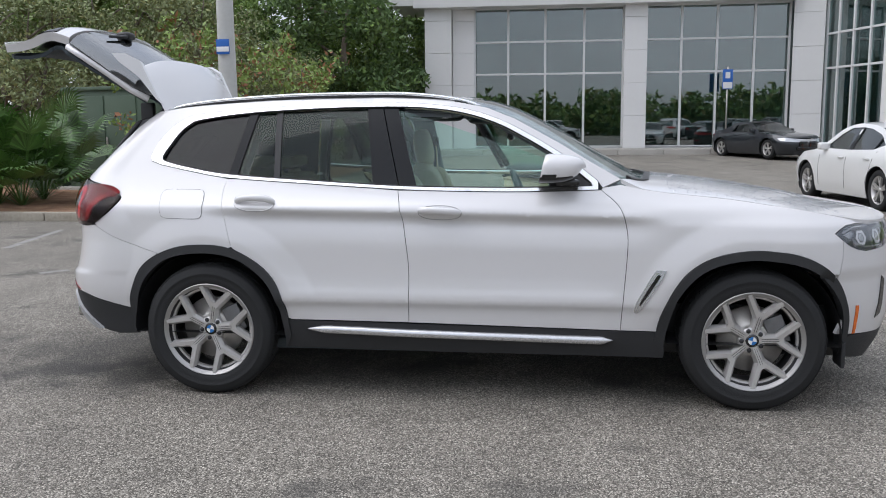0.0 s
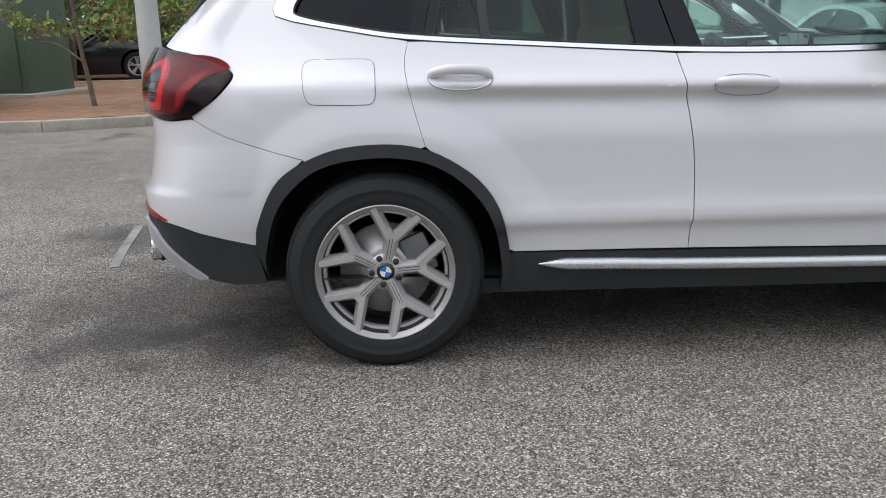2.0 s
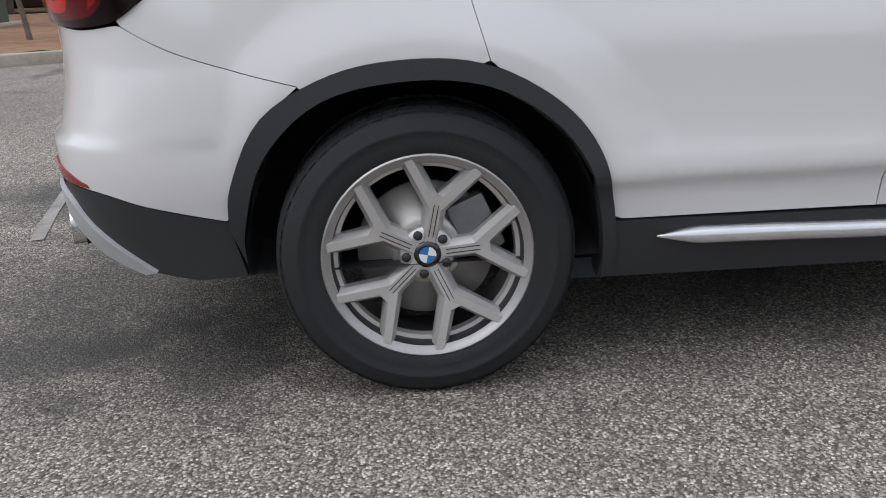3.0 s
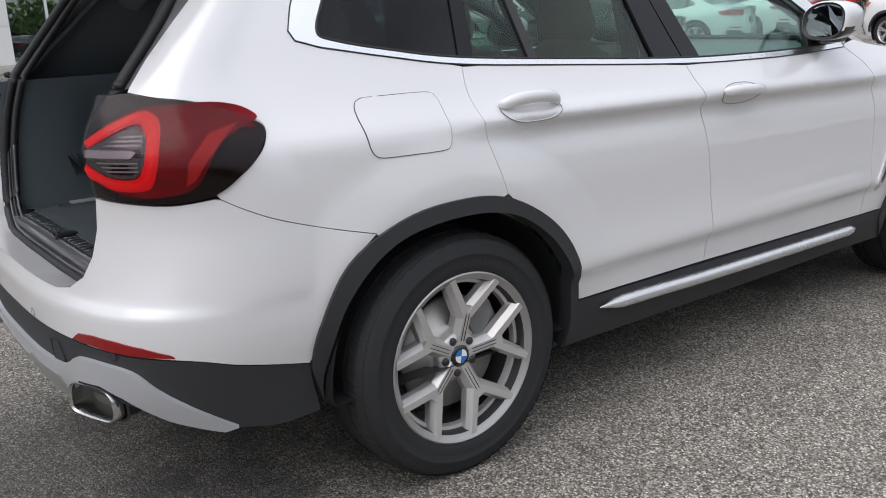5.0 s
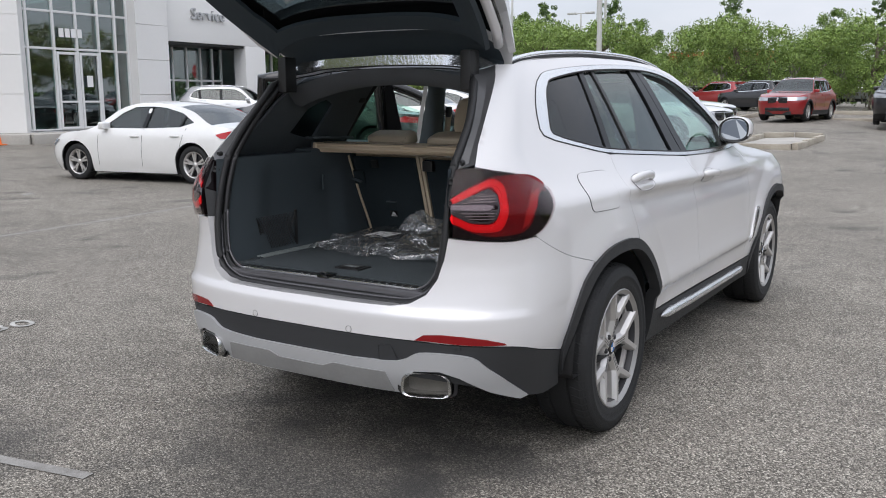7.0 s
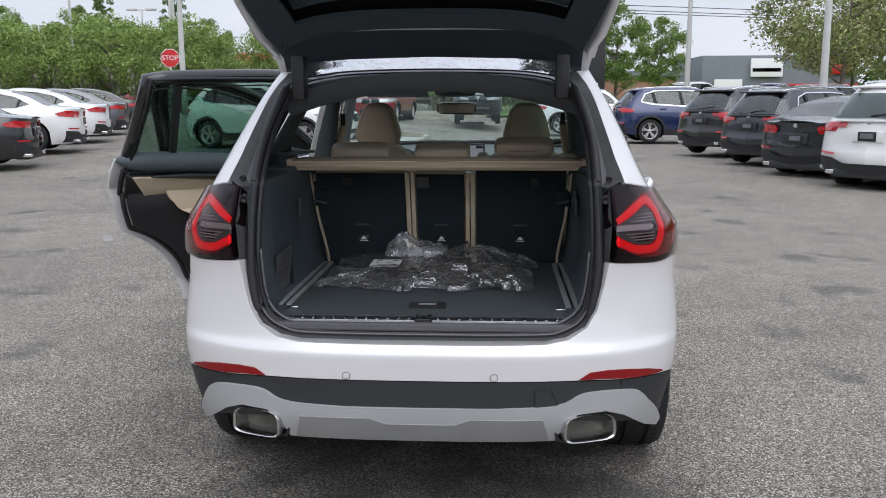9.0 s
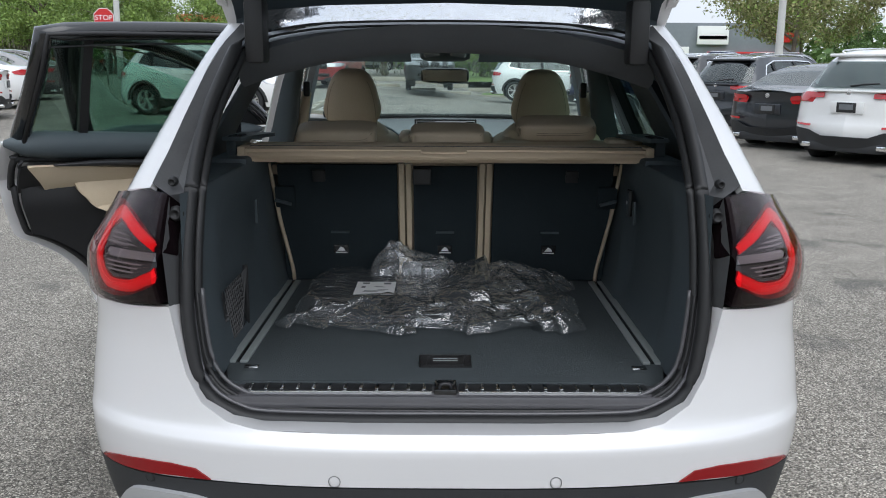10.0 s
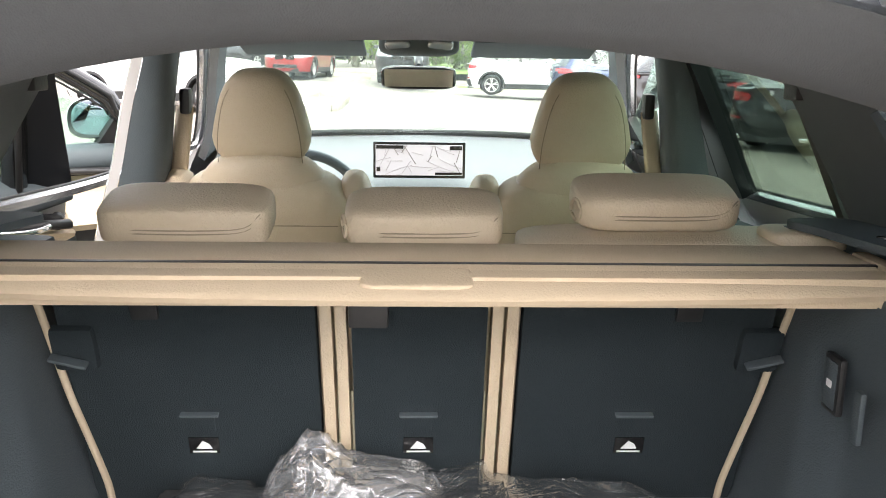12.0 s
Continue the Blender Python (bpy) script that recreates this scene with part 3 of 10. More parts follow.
def wall_frame(p0, p1):
    """A matrix whose x runs along the wall from p0 to p1 and whose y points into the building."""
    d = Vector(p1) - Vector(p0)
    return Matrix.Translation((p0[0], p0[1], FLOOR_Z)) @ Matrix.Rotation(math.atan2(d.y, d.x), 4, "Z"), d.length


def clad_pier(p0, p1, height, deep=0.6, z0=0.0):
    """A pier or wall stretch faced with pale panels with open joints."""
    m, ln = wall_frame(p0, p1)
    core = boxed("pier", (0.02, 0.05, z0), (ln - 0.02, deep, height - 0.02), M_WALL, showroom, "", m, 0)
    cols = max(1, round(ln / 2.4))
    z, k = z0, 0
    while z < height - 0.05:
        h = min(1.29, height - z)
        for c in range(cols):
            boxed("cladding_panel", (ln * c / cols + 0.006, 0.0, z + 0.006), (ln * (c + 1) / cols - 0.006, 0.05, z + h - 0.006), M_WALL, core, "", m, 0.006, 1)
        z += h
    return core


def glazed_bay(p0, p1, cols, height, rows=(0.06, 3.02, 4.31, 5.60, 6.9), door=None):
    """Glass in white mullions."""
    m, ln = wall_frame(p0, p1)
    bay = boxed("glazed_bay", (0, 0.10, 0), (ln, 0.26, 0.06), M_MULLION, showroom, "glazed bay with white mullions", m, 0.01)
    xs = [ln * c for c in cols]
    for x in xs:
        boxed("mullion", (x - 0.045, 0.08, 0.06), (x + 0.045, 0.24, height), M_MULLION, bay, "", m, 0.008, 1)
    zs = [z for z in rows if z < height] + [height]
    for z in zs:
        boxed("transom", (0.045, 0.10, z - 0.04), (ln - 0.045, 0.22, z + 0.04), M_MULLION, bay, "", m, 0.008, 1)
    for a, b in zip(xs, xs[1:]):
        for c, d in zip(zs, zs[1:]):
            pane_ob = boxed("pane", (a + 0.04, 0.15, c + 0.035), (b - 0.04, 0.162, d - 0.035), M_GLASS_WALL, bay, "", m, 0)
            pane_ob.visible_shadow = False
    return bay, m


TALL, LOW = 8.2, 5.64
clad_pier((-3.5, 30.5), (-2.4, 30.5), LOW)
clad_pier((-2.4, 30.9), (-1.5, 30.9), LOW)
glazed_bay((-1.5, 30.9), (4.5, 30.9), (0, 0.23, 0.48, 0.74, 1.0), LOW, rows=(0.06, 3.02, 4.31))
clad_pier((4.5, 30.5), (5.4, 30.5), LOW)
glazed_bay((5.4, 30.9), (10.9, 30.9), (0, 0.25, 0.50, 0.76, 1.0), LOW, rows=(0.06, 3.02, 4.31))
boxed("fascia", (-3.9, 30.12, FLOOR_Z + LOW), (10.95, 31.2, FLOOR_Z + LOW + 0.72), M_WALL, showroom, "pale overhanging fascia", None, 0.02)
boxed("upper_wall", (-3.5, 30.6, FLOOR_Z + LOW + 0.72), (10.95, 31.1, FLOOR_Z + TALL), M_WALL, showroom, "", None, 0.02)
clad_pier((10.9, 30.5), (12.0, 30.2), TALL)
glazed_bay((12.0, 30.3), (13.0, 27.0), (0, 0.22, 0.48, 0.76, 1.0), TALL)
clad_pier((12.9, 26.5), (14.0, 25.2), TALL)
bay, bm_ = glazed_bay((14.0, 25.4), (18.5, 25.4), (0, 0.10, 0.32, 0.52, 0.72, 0.88, 1.0), TALL, rows=(0.06, 2.85, 4.1, 5.4, 6.7))
for k in range(2):
    x = 4.5 * (0.32 + 0.2 * k)
    dr = boxed("entrance_door", (x + 0.05, 0.06, 0.08), (x + 0.85, 0.13, 0.16), M_MULLION, bay, "glazed entrance door", bm_, 0.006)
    for lo, hi in (((x + 0.05, 0.06, 0.16), (x + 0.13, 0.13, 2.75)), ((x + 0.77, 0.06, 0.16), (x + 0.85, 0.13, 2.75)), ((x + 0.13, 0.06, 2.66), (x + 0.77, 0.13, 2.75)), ((x + 0.13, 0.07, 1.0), (x + 0.77, 0.12, 1.07))):
        boxed("door_rail", lo, hi, M_MULLION, bay, "", bm_, 0.004, 1)
boxed("door_notice", (2.62, 0.05, 1.55), (2.86, 0.058, 1.95), M_WHITE, bay, "white paper notice", bm_, 0)
for k in range(4):
    boxed("number_bar", (1.62 + 0.24 * k, 0.04, 3.25), (1.80 + 0.24 * k, 0.07, 3.55), M_WHITE, bay, "", bm_, 0)
clad_pier((18.5, 25.0), (20.0, 25.0), TALL)
boxed("fascia", (-3.6, 30.2, FLOOR_Z + TALL), (20.1, 31.2, FLOOR_Z + TALL + 1.0), M_WALL, showroom, "", None, 0.02)
boxed("fascia", (12.5, 24.9, FLOOR_Z + TALL), (20.1, 31.0, FLOOR_Z + TALL + 1.0), M_WALL, showroom, "", None, 0.02)
boxed("left_eave", (-4.9, 30.2, FLOOR_Z + 5.75), (-3.4, 34.0, FLOOR_Z + 6.6), M_WALL, showroom, "", None, 0.03)
boxed("side_wall", (-3.45, 31.1, 0.2), (-3.2, 44.0, FLOOR_Z + TALL), M_WALL, showroom, "", None, 0.01)
boxed("service_fascia", (20.0, 25.2, FLOOR_Z + 3.35), (32.0, 26.0, FLOOR_Z + 5.3), M_WALL, showroom, "pale service wing", None, 0.02)
for a, b in ((24.3, 25.5), (30.5, 32.0)):
    boxed("service_pier", (a, 25.2, 0.2), (b, 25.9, FLOOR_Z + 3.35), M_WALL, showroom, "", None, 0.02)
glazed_bay((20.1, 26.6), (24.3, 26.6), (0, 0.18, 0.36, 0.54, 0.72, 0.88, 1.0), 3.3, rows=(0.06, 1.0, 1.9))
glazed_bay((25.5, 26.6), (30.5, 26.6), (0, 0.2, 0.4, 0.6, 0.8, 1.0), 3.3, rows=(0.06, 1.0, 1.9))
boxed("canopy_dark", (20.1, 25.3, FLOOR_Z + 3.25), (32.0, 26.7, FLOOR_Z + 3.36), M_TRIM, showroom, "", None, 0.01)
letters("service_sign", "Service", 0.62, Matrix.Translation((22.2, 25.14, FLOOR_Z + 4.45)) @ Matrix.Rotation(radians(90), 4, "X"), M_SILVER, showroom, "grey metal letters", 0.05)
boxed("inside_floor", (-3.2, 31.2, FLOOR_Z - 0.1), (30.0, 44.0, FLOOR_Z), M_ROOM, showroom, "", None, 0)
boxed("inside_back", (-3.2, 43.5, FLOOR_Z), (32.0, 44.0, FLOOR_Z + TALL + 0.5), M_ROOM, showroom, "", None, 0)
boxed("inside_floor", (13.2, 25.7, FLOOR_Z - 0.1), (32.0, 31.2, FLOOR_Z), M_ROOM, showroom, "", None, 0)
boxed("roof", (-3.5, 31.2, FLOOR_Z + TALL), (20.0, 44.0, FLOOR_Z + TALL + 0.4), M_WALL, showroom, "", None, 0)
boxed("roof", (20.0, 26.0, FLOOR_Z + 5.0), (32.0, 44.0, FLOOR_Z + 5.25), M_WALL, showroom, "", None, 0)
boxed("end_wall", (31.7, 26.0, 0.2), (32.0, 44.0, FLOOR_Z + 5.2), M_WALL, showroom, "", None, 0)
walk_v, walk_f = region([(-4.5, 29.2), (11.2, 29.2), (11.8, 25.2), (13.2, 23.8), (21.0, 23.8), (32, 24.0), (32, 31.2), (-4.5, 31.2)], (), 1.5)
pav = put("pavement", [(x, y, FLOOR_Z) for x, y in walk_v], [tuple(int(i) for i in t) for t in walk_f], M_CONCRETE)
tagged(pav, "pale concrete pavement before the showroom", "pavement", kind="structure")
edge = [(-4.5, 29.2), (11.2, 29.2), (11.8, 25.2), (13.2, 23.8), (21.0, 23.8), (32, 24.0)]
for (ax, ay), (bx, by) in zip(edge, edge[1:]):
    ln = math.hypot(bx - ax, by - ay)
    k = max(1, round(ln / 1.8))
    for j in range(k):
        p, q = Vector((ax, ay, 0)).lerp(Vector((bx, by, 0)), j / k), Vector((ax, ay, 0)).lerp(Vector((bx, by, 0)), (j + 1) / k)
        m = Matrix.Translation((p + q) / 2) @ Matrix.Rotation(math.atan2(by - ay, bx - ax), 4, "Z")
        bm = bmesh.new()
        add_box(bm, (-(q - p).length / 2 + 0.005, -0.16, -0.1), ((q - p).length / 2 - 0.005, 0.02, FLOOR_Z + 0.004), m, 0.03)
        part("kerb_stone", bm, M_CONCRETE, pav, "", True)

# ---- the white suv: body surface ----
Z_W = [0.18, 0.26, 0.32, 0.40, 0.50, 0.53, 0.60, 0.70, 0.82, 0.90, 0.945, 0.985, 1.010, 1.03, 1.06, 1.10, 1.14, 1.20, 1.30, 1.45, 1.54, 1.59, 1.63]
V_W = [0.84, 0.875, 0.888, 0.902, 0.919, 0.925, 0.930, 0.932, 0.929, 0.925, 0.922, 0.919, 0.916, 0.911, 0.890, 0.862, 0.838, 0.805, 0.755, 0.676, 0.622, 0.585, 0.52]
Z_R = [0.22, 0.27, 0.36, 0.45, 0.52, 0.60, 0.640, 0.654, 0.668, 0.70, 0.78, 0.86, 0.93, 1.00, 1.07, 1.15, 1.255, 1.362, 1.47, 1.574, 1.64]
V_R = [-0.80, -0.88, -0.95, -0.980, -0.984, -0.986, -0.987, -0.984, -0.967, -0.955, -0.938, -0.93, -0.932, -0.945, -0.94, -0.905, -0.80, -0.69, -0.575, -0.43, -0.33]


def soft_table(zs, vs):
    """A smooth curve through a table (monotone cubic)."""
    zs, vs = np.array(zs, float), np.array(vs, float)
    d = np.diff(vs) / np.diff(zs)
    m = np.concatenate([[d[0]], np.where(d[:-1] * d[1:] > 0, 2 * d[:-1] * d[1:] / (d[:-1] + d[1:] + 1e-12), 0), [d[-1]]])

    def at(z):
        z = min(max(z, zs[0]), zs[-1])
        i = min(int(np.searchsorted(zs, z, "right")) - 1, len(zs) - 2)
        h = zs[i + 1] - zs[i]
        t = (z - zs[i]) / h
        return float((1 + 2 * t) * (1 - t) ** 2 * vs[i] + t * (1 - t) ** 2 * h * m[i] + t * t * (3 - 2 * t) * vs[i + 1] + t * t * (t - 1) * h * m[i + 1])
    return at


half_width, rear_end = soft_table(Z_W, V_W), soft_table(Z_R, V_R)
# the doors' section: a crisp shoulder line, a hollow below it and a lower crease above the sill
door_width = soft_table([0.18, 0.40, 0.50, 0.522, 0.538, 0.56, 0.62, 0.68, 0.75, 0.82, 0.88, 0.92, 0.945, 0.965, 0.985, 1.004, 1.012, 1.03, 1.06],
                        [0.84, 0.902, 0.914, 0.926, 0.938, 0.9375, 0.928, 0.9215, 0.9185, 0.9165, 0.909, 0.900, 0.8935, 0.8925, 0.9055, 0.9205, 0.9205, 0.913, 0.890])
corner_depth = soft_table([0.2, 0.9, 1.1, 1.25, 1.64], [0.53, 0.50, 0.42, 0.28, 0.20])
front_end = soft_table([0.2, 0.35, 0.55, 0.75, 0.95, 1.2], [3.60, 3.68, 3.72, 3.715, 3.66, 3.45])
X_FRONT, NOSE = 2.95, 2.5
corner_cache = {}


def corner(z):
    """At height z: where the rear corner starts, its quarter outline and lengths along it."""
    key = round(z, 3)
    if key not in corner_cache:
        start = rear_end(z) + corner_depth(z)
        w = side_width(start, z)
        a = np.linspace(0, math.pi / 2, 90)
        x = start - corner_depth(z) * np.sin(a) ** (2 / 3.0)
        y = w * np.cos(a) ** (2 / 3.0)
        s = np.concatenate([[0], np.cumsum(np.hypot(np.diff(x), np.diff(y)))])
        corner_cache[key] = (start, x, y, s)
    return corner_cache[key]


def side_width(x, z):
    w = half_width(z)
    if -0.1 < x < 2.5 and z < 1.06:
        k = min(1.0, (x + 0.1) / 0.5, (2.5 - x) / 0.4)
        k = k * k * (3 - 2 * k)
        shift = 0.018 * (x - 1.35) * min(1.0, max(0.0, (z - 0.75) / 0.2)) * min(1.0, max(0.0, (1.06 - z) / 0.03))
        w += k * (door_width(z + shift) - w)
    if x < 0.3:
        w -= 0.066 * min((0.3 - x) / 0.8, 1.6) ** 1.7
    if z > 0.95:
        k = min(1.0, (z - 0.95) / 0.2)
        if x > 1.6:
            w -= k * 0.02 * ((x - 1.6) / 0.6) ** 2
    for c in (0.0, 2.864):
        r = math.hypot(x - c, z - 0.355)
        if 0.36 < r < 0.70 and z > 0.40:
            k = 1.0 if r < 0.525 else max(0.0, 1 - (r - 0.525) / 0.12)
            w += (0.016 if x < 1 else 0.022) * k * min(1.0, (z - 0.40) / 0.25)
    return w


def skin_point(u, z):
    """The body's outside (right side has y below 0): u is x along the side and runs on round the rear corner."""
    start, xs, ys, ss = corner(z)
    if u < start:
        s = start - u
        flip = -1
        if s > ss[-1]:
            s, flip = 2 * ss[-1] - s, 1
        return Vector((float(np.interp(s, ss, xs)), flip * float(np.interp(s, ss, ys)), z))
    if u > X_FRONT:
        t = min((u - X_FRONT) / 1.35, 1.0) * math.pi / 2
        w, d = side_width(X_FRONT, z), front_end(z) - X_FRONT
        return Vector((X_FRONT + d * math.sin(t) ** (2 / NOSE) if t > 0 else X_FRONT, -w * max(math.cos(t), 0) ** (2 / NOSE), z))
    return Vector((u, -side_width(u, z), z))


def around(z, x=None, y=None):
    """u at height z for a point on the rear corner given by its x (side part) or by its y (rear part; left is above 0)."""
    start, xs, ys, ss = corner(z)
    if y is not None:
        s = float(np.interp(-abs(y), -ys, ss))
        return start - (s if y <= 0 else 2 * ss[-1] - s)
    if x >= start:
        return x
    return start - float(np.interp(-x, -xs, ss))


def skin(u, z, depth=0.0):
    p = skin_point(u, z)
    if depth:
        e = 0.006
        a, b = skin_point(u + e, z) - skin_point(u - e, z), skin_point(u, z + e) - skin_point(u, z - e)
        p = p + b.cross(a).normalized() * depth
    return p


def skin_left(u, z, depth=0.0):
    p = skin(u, z, depth)
    return Vector((p.x, -p.y, p.z))


edge_z = soft_table([-0.42, -0.2, 0.1, 0.36, 0.88, 1.225, 1.5, 1.81, 2.23, 2.31, 2.75, 3.15, 3.45, 3.68], [1.535, 1.568, 1.588, 1.600, 1.606, 1.592, 1.548, 1.402, 1.160, 1.125, 1.075, 1.012, 0.960, 0.925])
crown = soft_table([-0.42, 0.4, 1.2, 1.5, 1.81, 2.23, 2.35, 2.9, 3.7], [0.035, 0.042, 0.042, 0.05, 0.07, 0.075, 0.05, 0.05, 0.04])


def top(x, y, depth=0.0):
    """The body seen from above: roof, windscreen and bonnet."""
    z = edge_z(x)
    w = abs(skin_point(x, z).y)
    return Vector((x, y, z + crown(x) * (1 - min(abs(y) / max(w, 0.05), 1.0) ** 2.4) - depth))


def top_edge(x, inset=0.0):
    return abs(skin_point(x, edge_z(x)).y) - inset


def curve2(*pts, per=5):
    return [(p.x, p.y) for p in spline([(a, b, 0) for a, b in pts], per)]


def xy(pts):
    return [(p[0], p[1]) for p in pts]


suv = thing("suv", "pearl white suv with raised tailgate and open doors on asphalt", "car")

SILL = lambda x: 0.43 - 0.014 * (x - 0.46)
ARCH_R = curve2((-0.468, 0.455), (-0.448, 0.56), (-0.362, 0.715), (-0.20, 0.806), (-0.028, 0.834), (0.14, 0.818), (0.295, 0.738), (0.392, 0.635), (0.440, 0.50), (0.462, 0.34))
ARCH_RI = curve2((-0.436, 0.355), (-0.428, 0.45), (-0.366, 0.622), (-0.222, 0.749), (-0.015, 0.788), (0.170, 0.762), (0.310, 0.670), (0.390, 0.55), (0.423, 0.40), (0.428, 0.272))
ARCH_F = curve2((2.375, 0.36), (2.413, 0.518), (2.508, 0.694), (2.652, 0.794), (2.864, 0.831), (3.06, 0.796), (3.222, 0.684), (3.310, 0.51), (3.34, 0.36))
ARCH_FI = curve2((2.418, 0.27), (2.436, 0.42), (2.493, 0.60), (2.634, 0.737), (2.864, 0.785), (3.078, 0.737), (3.222, 0.604), (3.286, 0.455), (3.296, 0.30))
BELT = curve2((2.085, 1.122), (1.75, 1.114), (1.453, 1.114), (1.047, 1.124), (0.508, 1.156), (0.101, 1.184), (-0.119, 1.218), (-0.30, 1.252))
DLO_TOP = curve2((-0.372, 1.297), (-0.335, 1.375), (-0.27, 1.452), (-0.205, 1.497), (-0.106, 1.526), (0.2, 1.553), (0.591, 1.572), (0.928, 1.577), (1.153, 1.570), (1.376, 1.542), (1.568, 1.484), (1.755, 1.390), (1.938, 1.277), (2.085, 1.165))
DOOR_REAR = curve2((0.155, 0.823), (0.110, 0.985), (0.090, 1.10), (0.104, 1.178))
SEAM_B = curve2((1.048, 1.12), (1.088, 0.914), (1.112, 0.701), (1.106, 0.425))
SEAM_F = curve2((2.10, 1.122), (2.191, 1.039), (2.230, 0.919), (2.231, 0.786), (2.214, 0.56), (2.205, 0.405))
LAMP = [(around(0.935, y=-0.615), 0.935), (around(1.05, y=-0.605), 1.05), (around(1.165, y=-0.60), 1.165)] + curve2((around(1.17, y=-0.66), 1.17), (around(1.155, x=-0.735), 1.158), (-0.655, 1.142), (-0.545, 1.098), (-0.517, 1.066), (-0.575, 1.000), (around(0.945, x=-0.66), 0.938), (around(0.925, x=-0.75), 0.922), (around(0.928, y=-0.70), 0.926))
QUARTER_SEAM = curve2((around(0.928, x=-0.665), 0.932), (-0.60, 0.893), (-0.518, 0.856), (-0.40, 0.817), (-0.275, 0.784))


def crease_rows(x0, x1):
    """Places along the door's creases, so that they run clean."""
    xs = np.arange(x0, x1, 0.03)
    rows = [(x, z - 0.018 * (x - 1.35)) for z in (1.012, 1.004, 0.985, 0.965, 0.945) for x in xs]
    return rows + [(x, z) for z in (0.56, 0.538, 0.522, 0.50) for x in xs]


def inner_rows(rows, outline):
    """The places that lie inside an outline, off its edge."""
    edge = walked(outline, 0.01)
    keep = inside(np.array([tuple(p) for p in edge]), np.array(rows, float))
    return [p for p, k in zip(rows, keep) if k and np.min(((edge - np.array(p)) ** 2).sum(1)) > 0.005 ** 2]


def both(name, outline, mat, thick=0.02, holes=(), step=0.03, lift=0.0, parent=None, label="", sides="rl", lines=()):
    """The same panel on the right and the left side."""
    made = []
    for k in sides:
        made.append(panel(name, outline, skin if k == "r" else skin_left, mat, parent or suv, label, thick, holes, step, lift, flip=k == "l", lines=lines))
    return made


def arch_between(arch, lo, hi):
    return [p for p in arch if lo <= p[0] <= hi]


pillar_edge = [(around(z, y=-y), z) for z, y in ((1.545, 0.525), (1.50, 0.555), (1.42, 0.586), (1.33, 0.610), (1.25, 0.630), (1.185, 0.652))]
roof_line = [(x, edge_z(x) - 0.001) for x in (2.2, 2.05, 1.9, 1.81, 1.65, 1.5, 1.35, 1.225, 1.05, 0.88, 0.6, 0.36, 0.1, -0.1, -0.22, -0.33)]
side_frame = DOOR_REAR + [p for p in BELT if p[0] < 0.10] + [(-0.352, 1.270)] + DLO_TOP + [(2.108, 1.135)] + roof_line + pillar_edge
side_frame += [(around(1.176, y=-0.655), 1.176)] + curve2((around(1.162, x=-0.735), 1.163), (-0.655, 1.147), (-0.541, 1.101), (-0.512, 1.066), (-0.571, 0.997), (around(0.938, x=-0.662), 0.936)) + QUARTER_SEAM[1:]
side_frame += [p for p in ARCH_R if -0.27 < p[0] < 0.15]
both("side_frame", side_frame, M_PEARL, 0.018, step=0.02)


def gap(outline, d=0.0018):
    """An outline drawn in by d, for the gaps between panels."""
    p = walked(outline, 0.04)
    area = 0.5 * np.sum(p[:, 0] * np.roll(p[:, 1], -1) - np.roll(p[:, 0], -1) * p[:, 1])
    a, b = p - np.roll(p, 1, 0), np.roll(p, -1, 0) - p
    a /= np.linalg.norm(a, axis=1)[:, None] + 1e-9
    b /= np.linalg.norm(b, axis=1)[:, None] + 1e-9
    t = a + b
    t /= np.linalg.norm(t, axis=1)[:, None] + 1e-9
    return [tuple(q) for q in p + np.stack([-t[:, 1], t[:, 0]], 1) * d * (1 if area > 0 else -1)]


REAR_DOOR = DOOR_REAR + [p for p in BELT[::-1] if 0.11 < p[0] < 1.04] + SEAM_B + [(0.47, SILL(0.47))] + [p for p in ARCH_R[::-1] if 0.16 < p[0] < 0.455 and p[1] > SILL(0.47)]
FRONT_DOOR = SEAM_B[::-1] + [p for p in BELT[::-1] if 1.06 < p[0]] + SEAM_F
FENDER = SEAM_F[::-1] + [(2.11, 1.135), (2.2, 1.148)] + [(x, edge_z(x)) for x in (2.31, 2.45, 2.6, 2.75, 2.95, 3.05, 3.15, 3.25, 3.35, 3.44)] + [(3.42, 0.9585), (3.36, 0.956), (3.298, 0.951), (3.25, 0.932), (3.214, 0.913), (3.26, 0.879), (3.25, 0.80)] + [p for p in ARCH_F[::-1] if p[0] < 3.23 and p[1] > 0.41] + [(2.385, SILL(2.38))]
HINGE = {"rear": Matrix.Translation((1.09, 0.895, 0)) @ Matrix.Rotation(radians(-46), 4, "Z") @ Matrix.Translation((-1.09, -0.895, 0)),
         "front": Matrix.Translation((2.2, 0.895, 0)) @ Matrix.Rotation(radians(-52), 4, "Z") @ Matrix.Translation((-2.2, -0.895, 0))}


def swung(which):
    m = HINGE[which]
    return lambda u, z, depth=0.0: m @ skin_left(u, z, depth)


FUEL = curve2((-0.235, 1.120), (-0.14, 1.121), (-0.045, 1.120), (-0.022, 1.112), (-0.014, 1.092), (-0.013, 1.04), (-0.013, 1.0), (-0.022, 0.978), (-0.045, 0.970), (-0.14, 0.970), (-0.22, 0.971), (-0.246, 0.980), (-0.258, 1.003), (-0.264, 1.05), (-0.266, 1.090), (-0.256, 1.112), (-0.235, 1.120), per=2)[:-1]
both("fuel_lid", FUEL, M_PEARL, 0.004, lift=0.0025, sides="r", step=0.02)
both("fuel_lid_gap", ribbon(FUEL + FUEL[:2], 0.0035), M_SEAL, 0.002, lift=0.0018, sides="r", step=0.02)
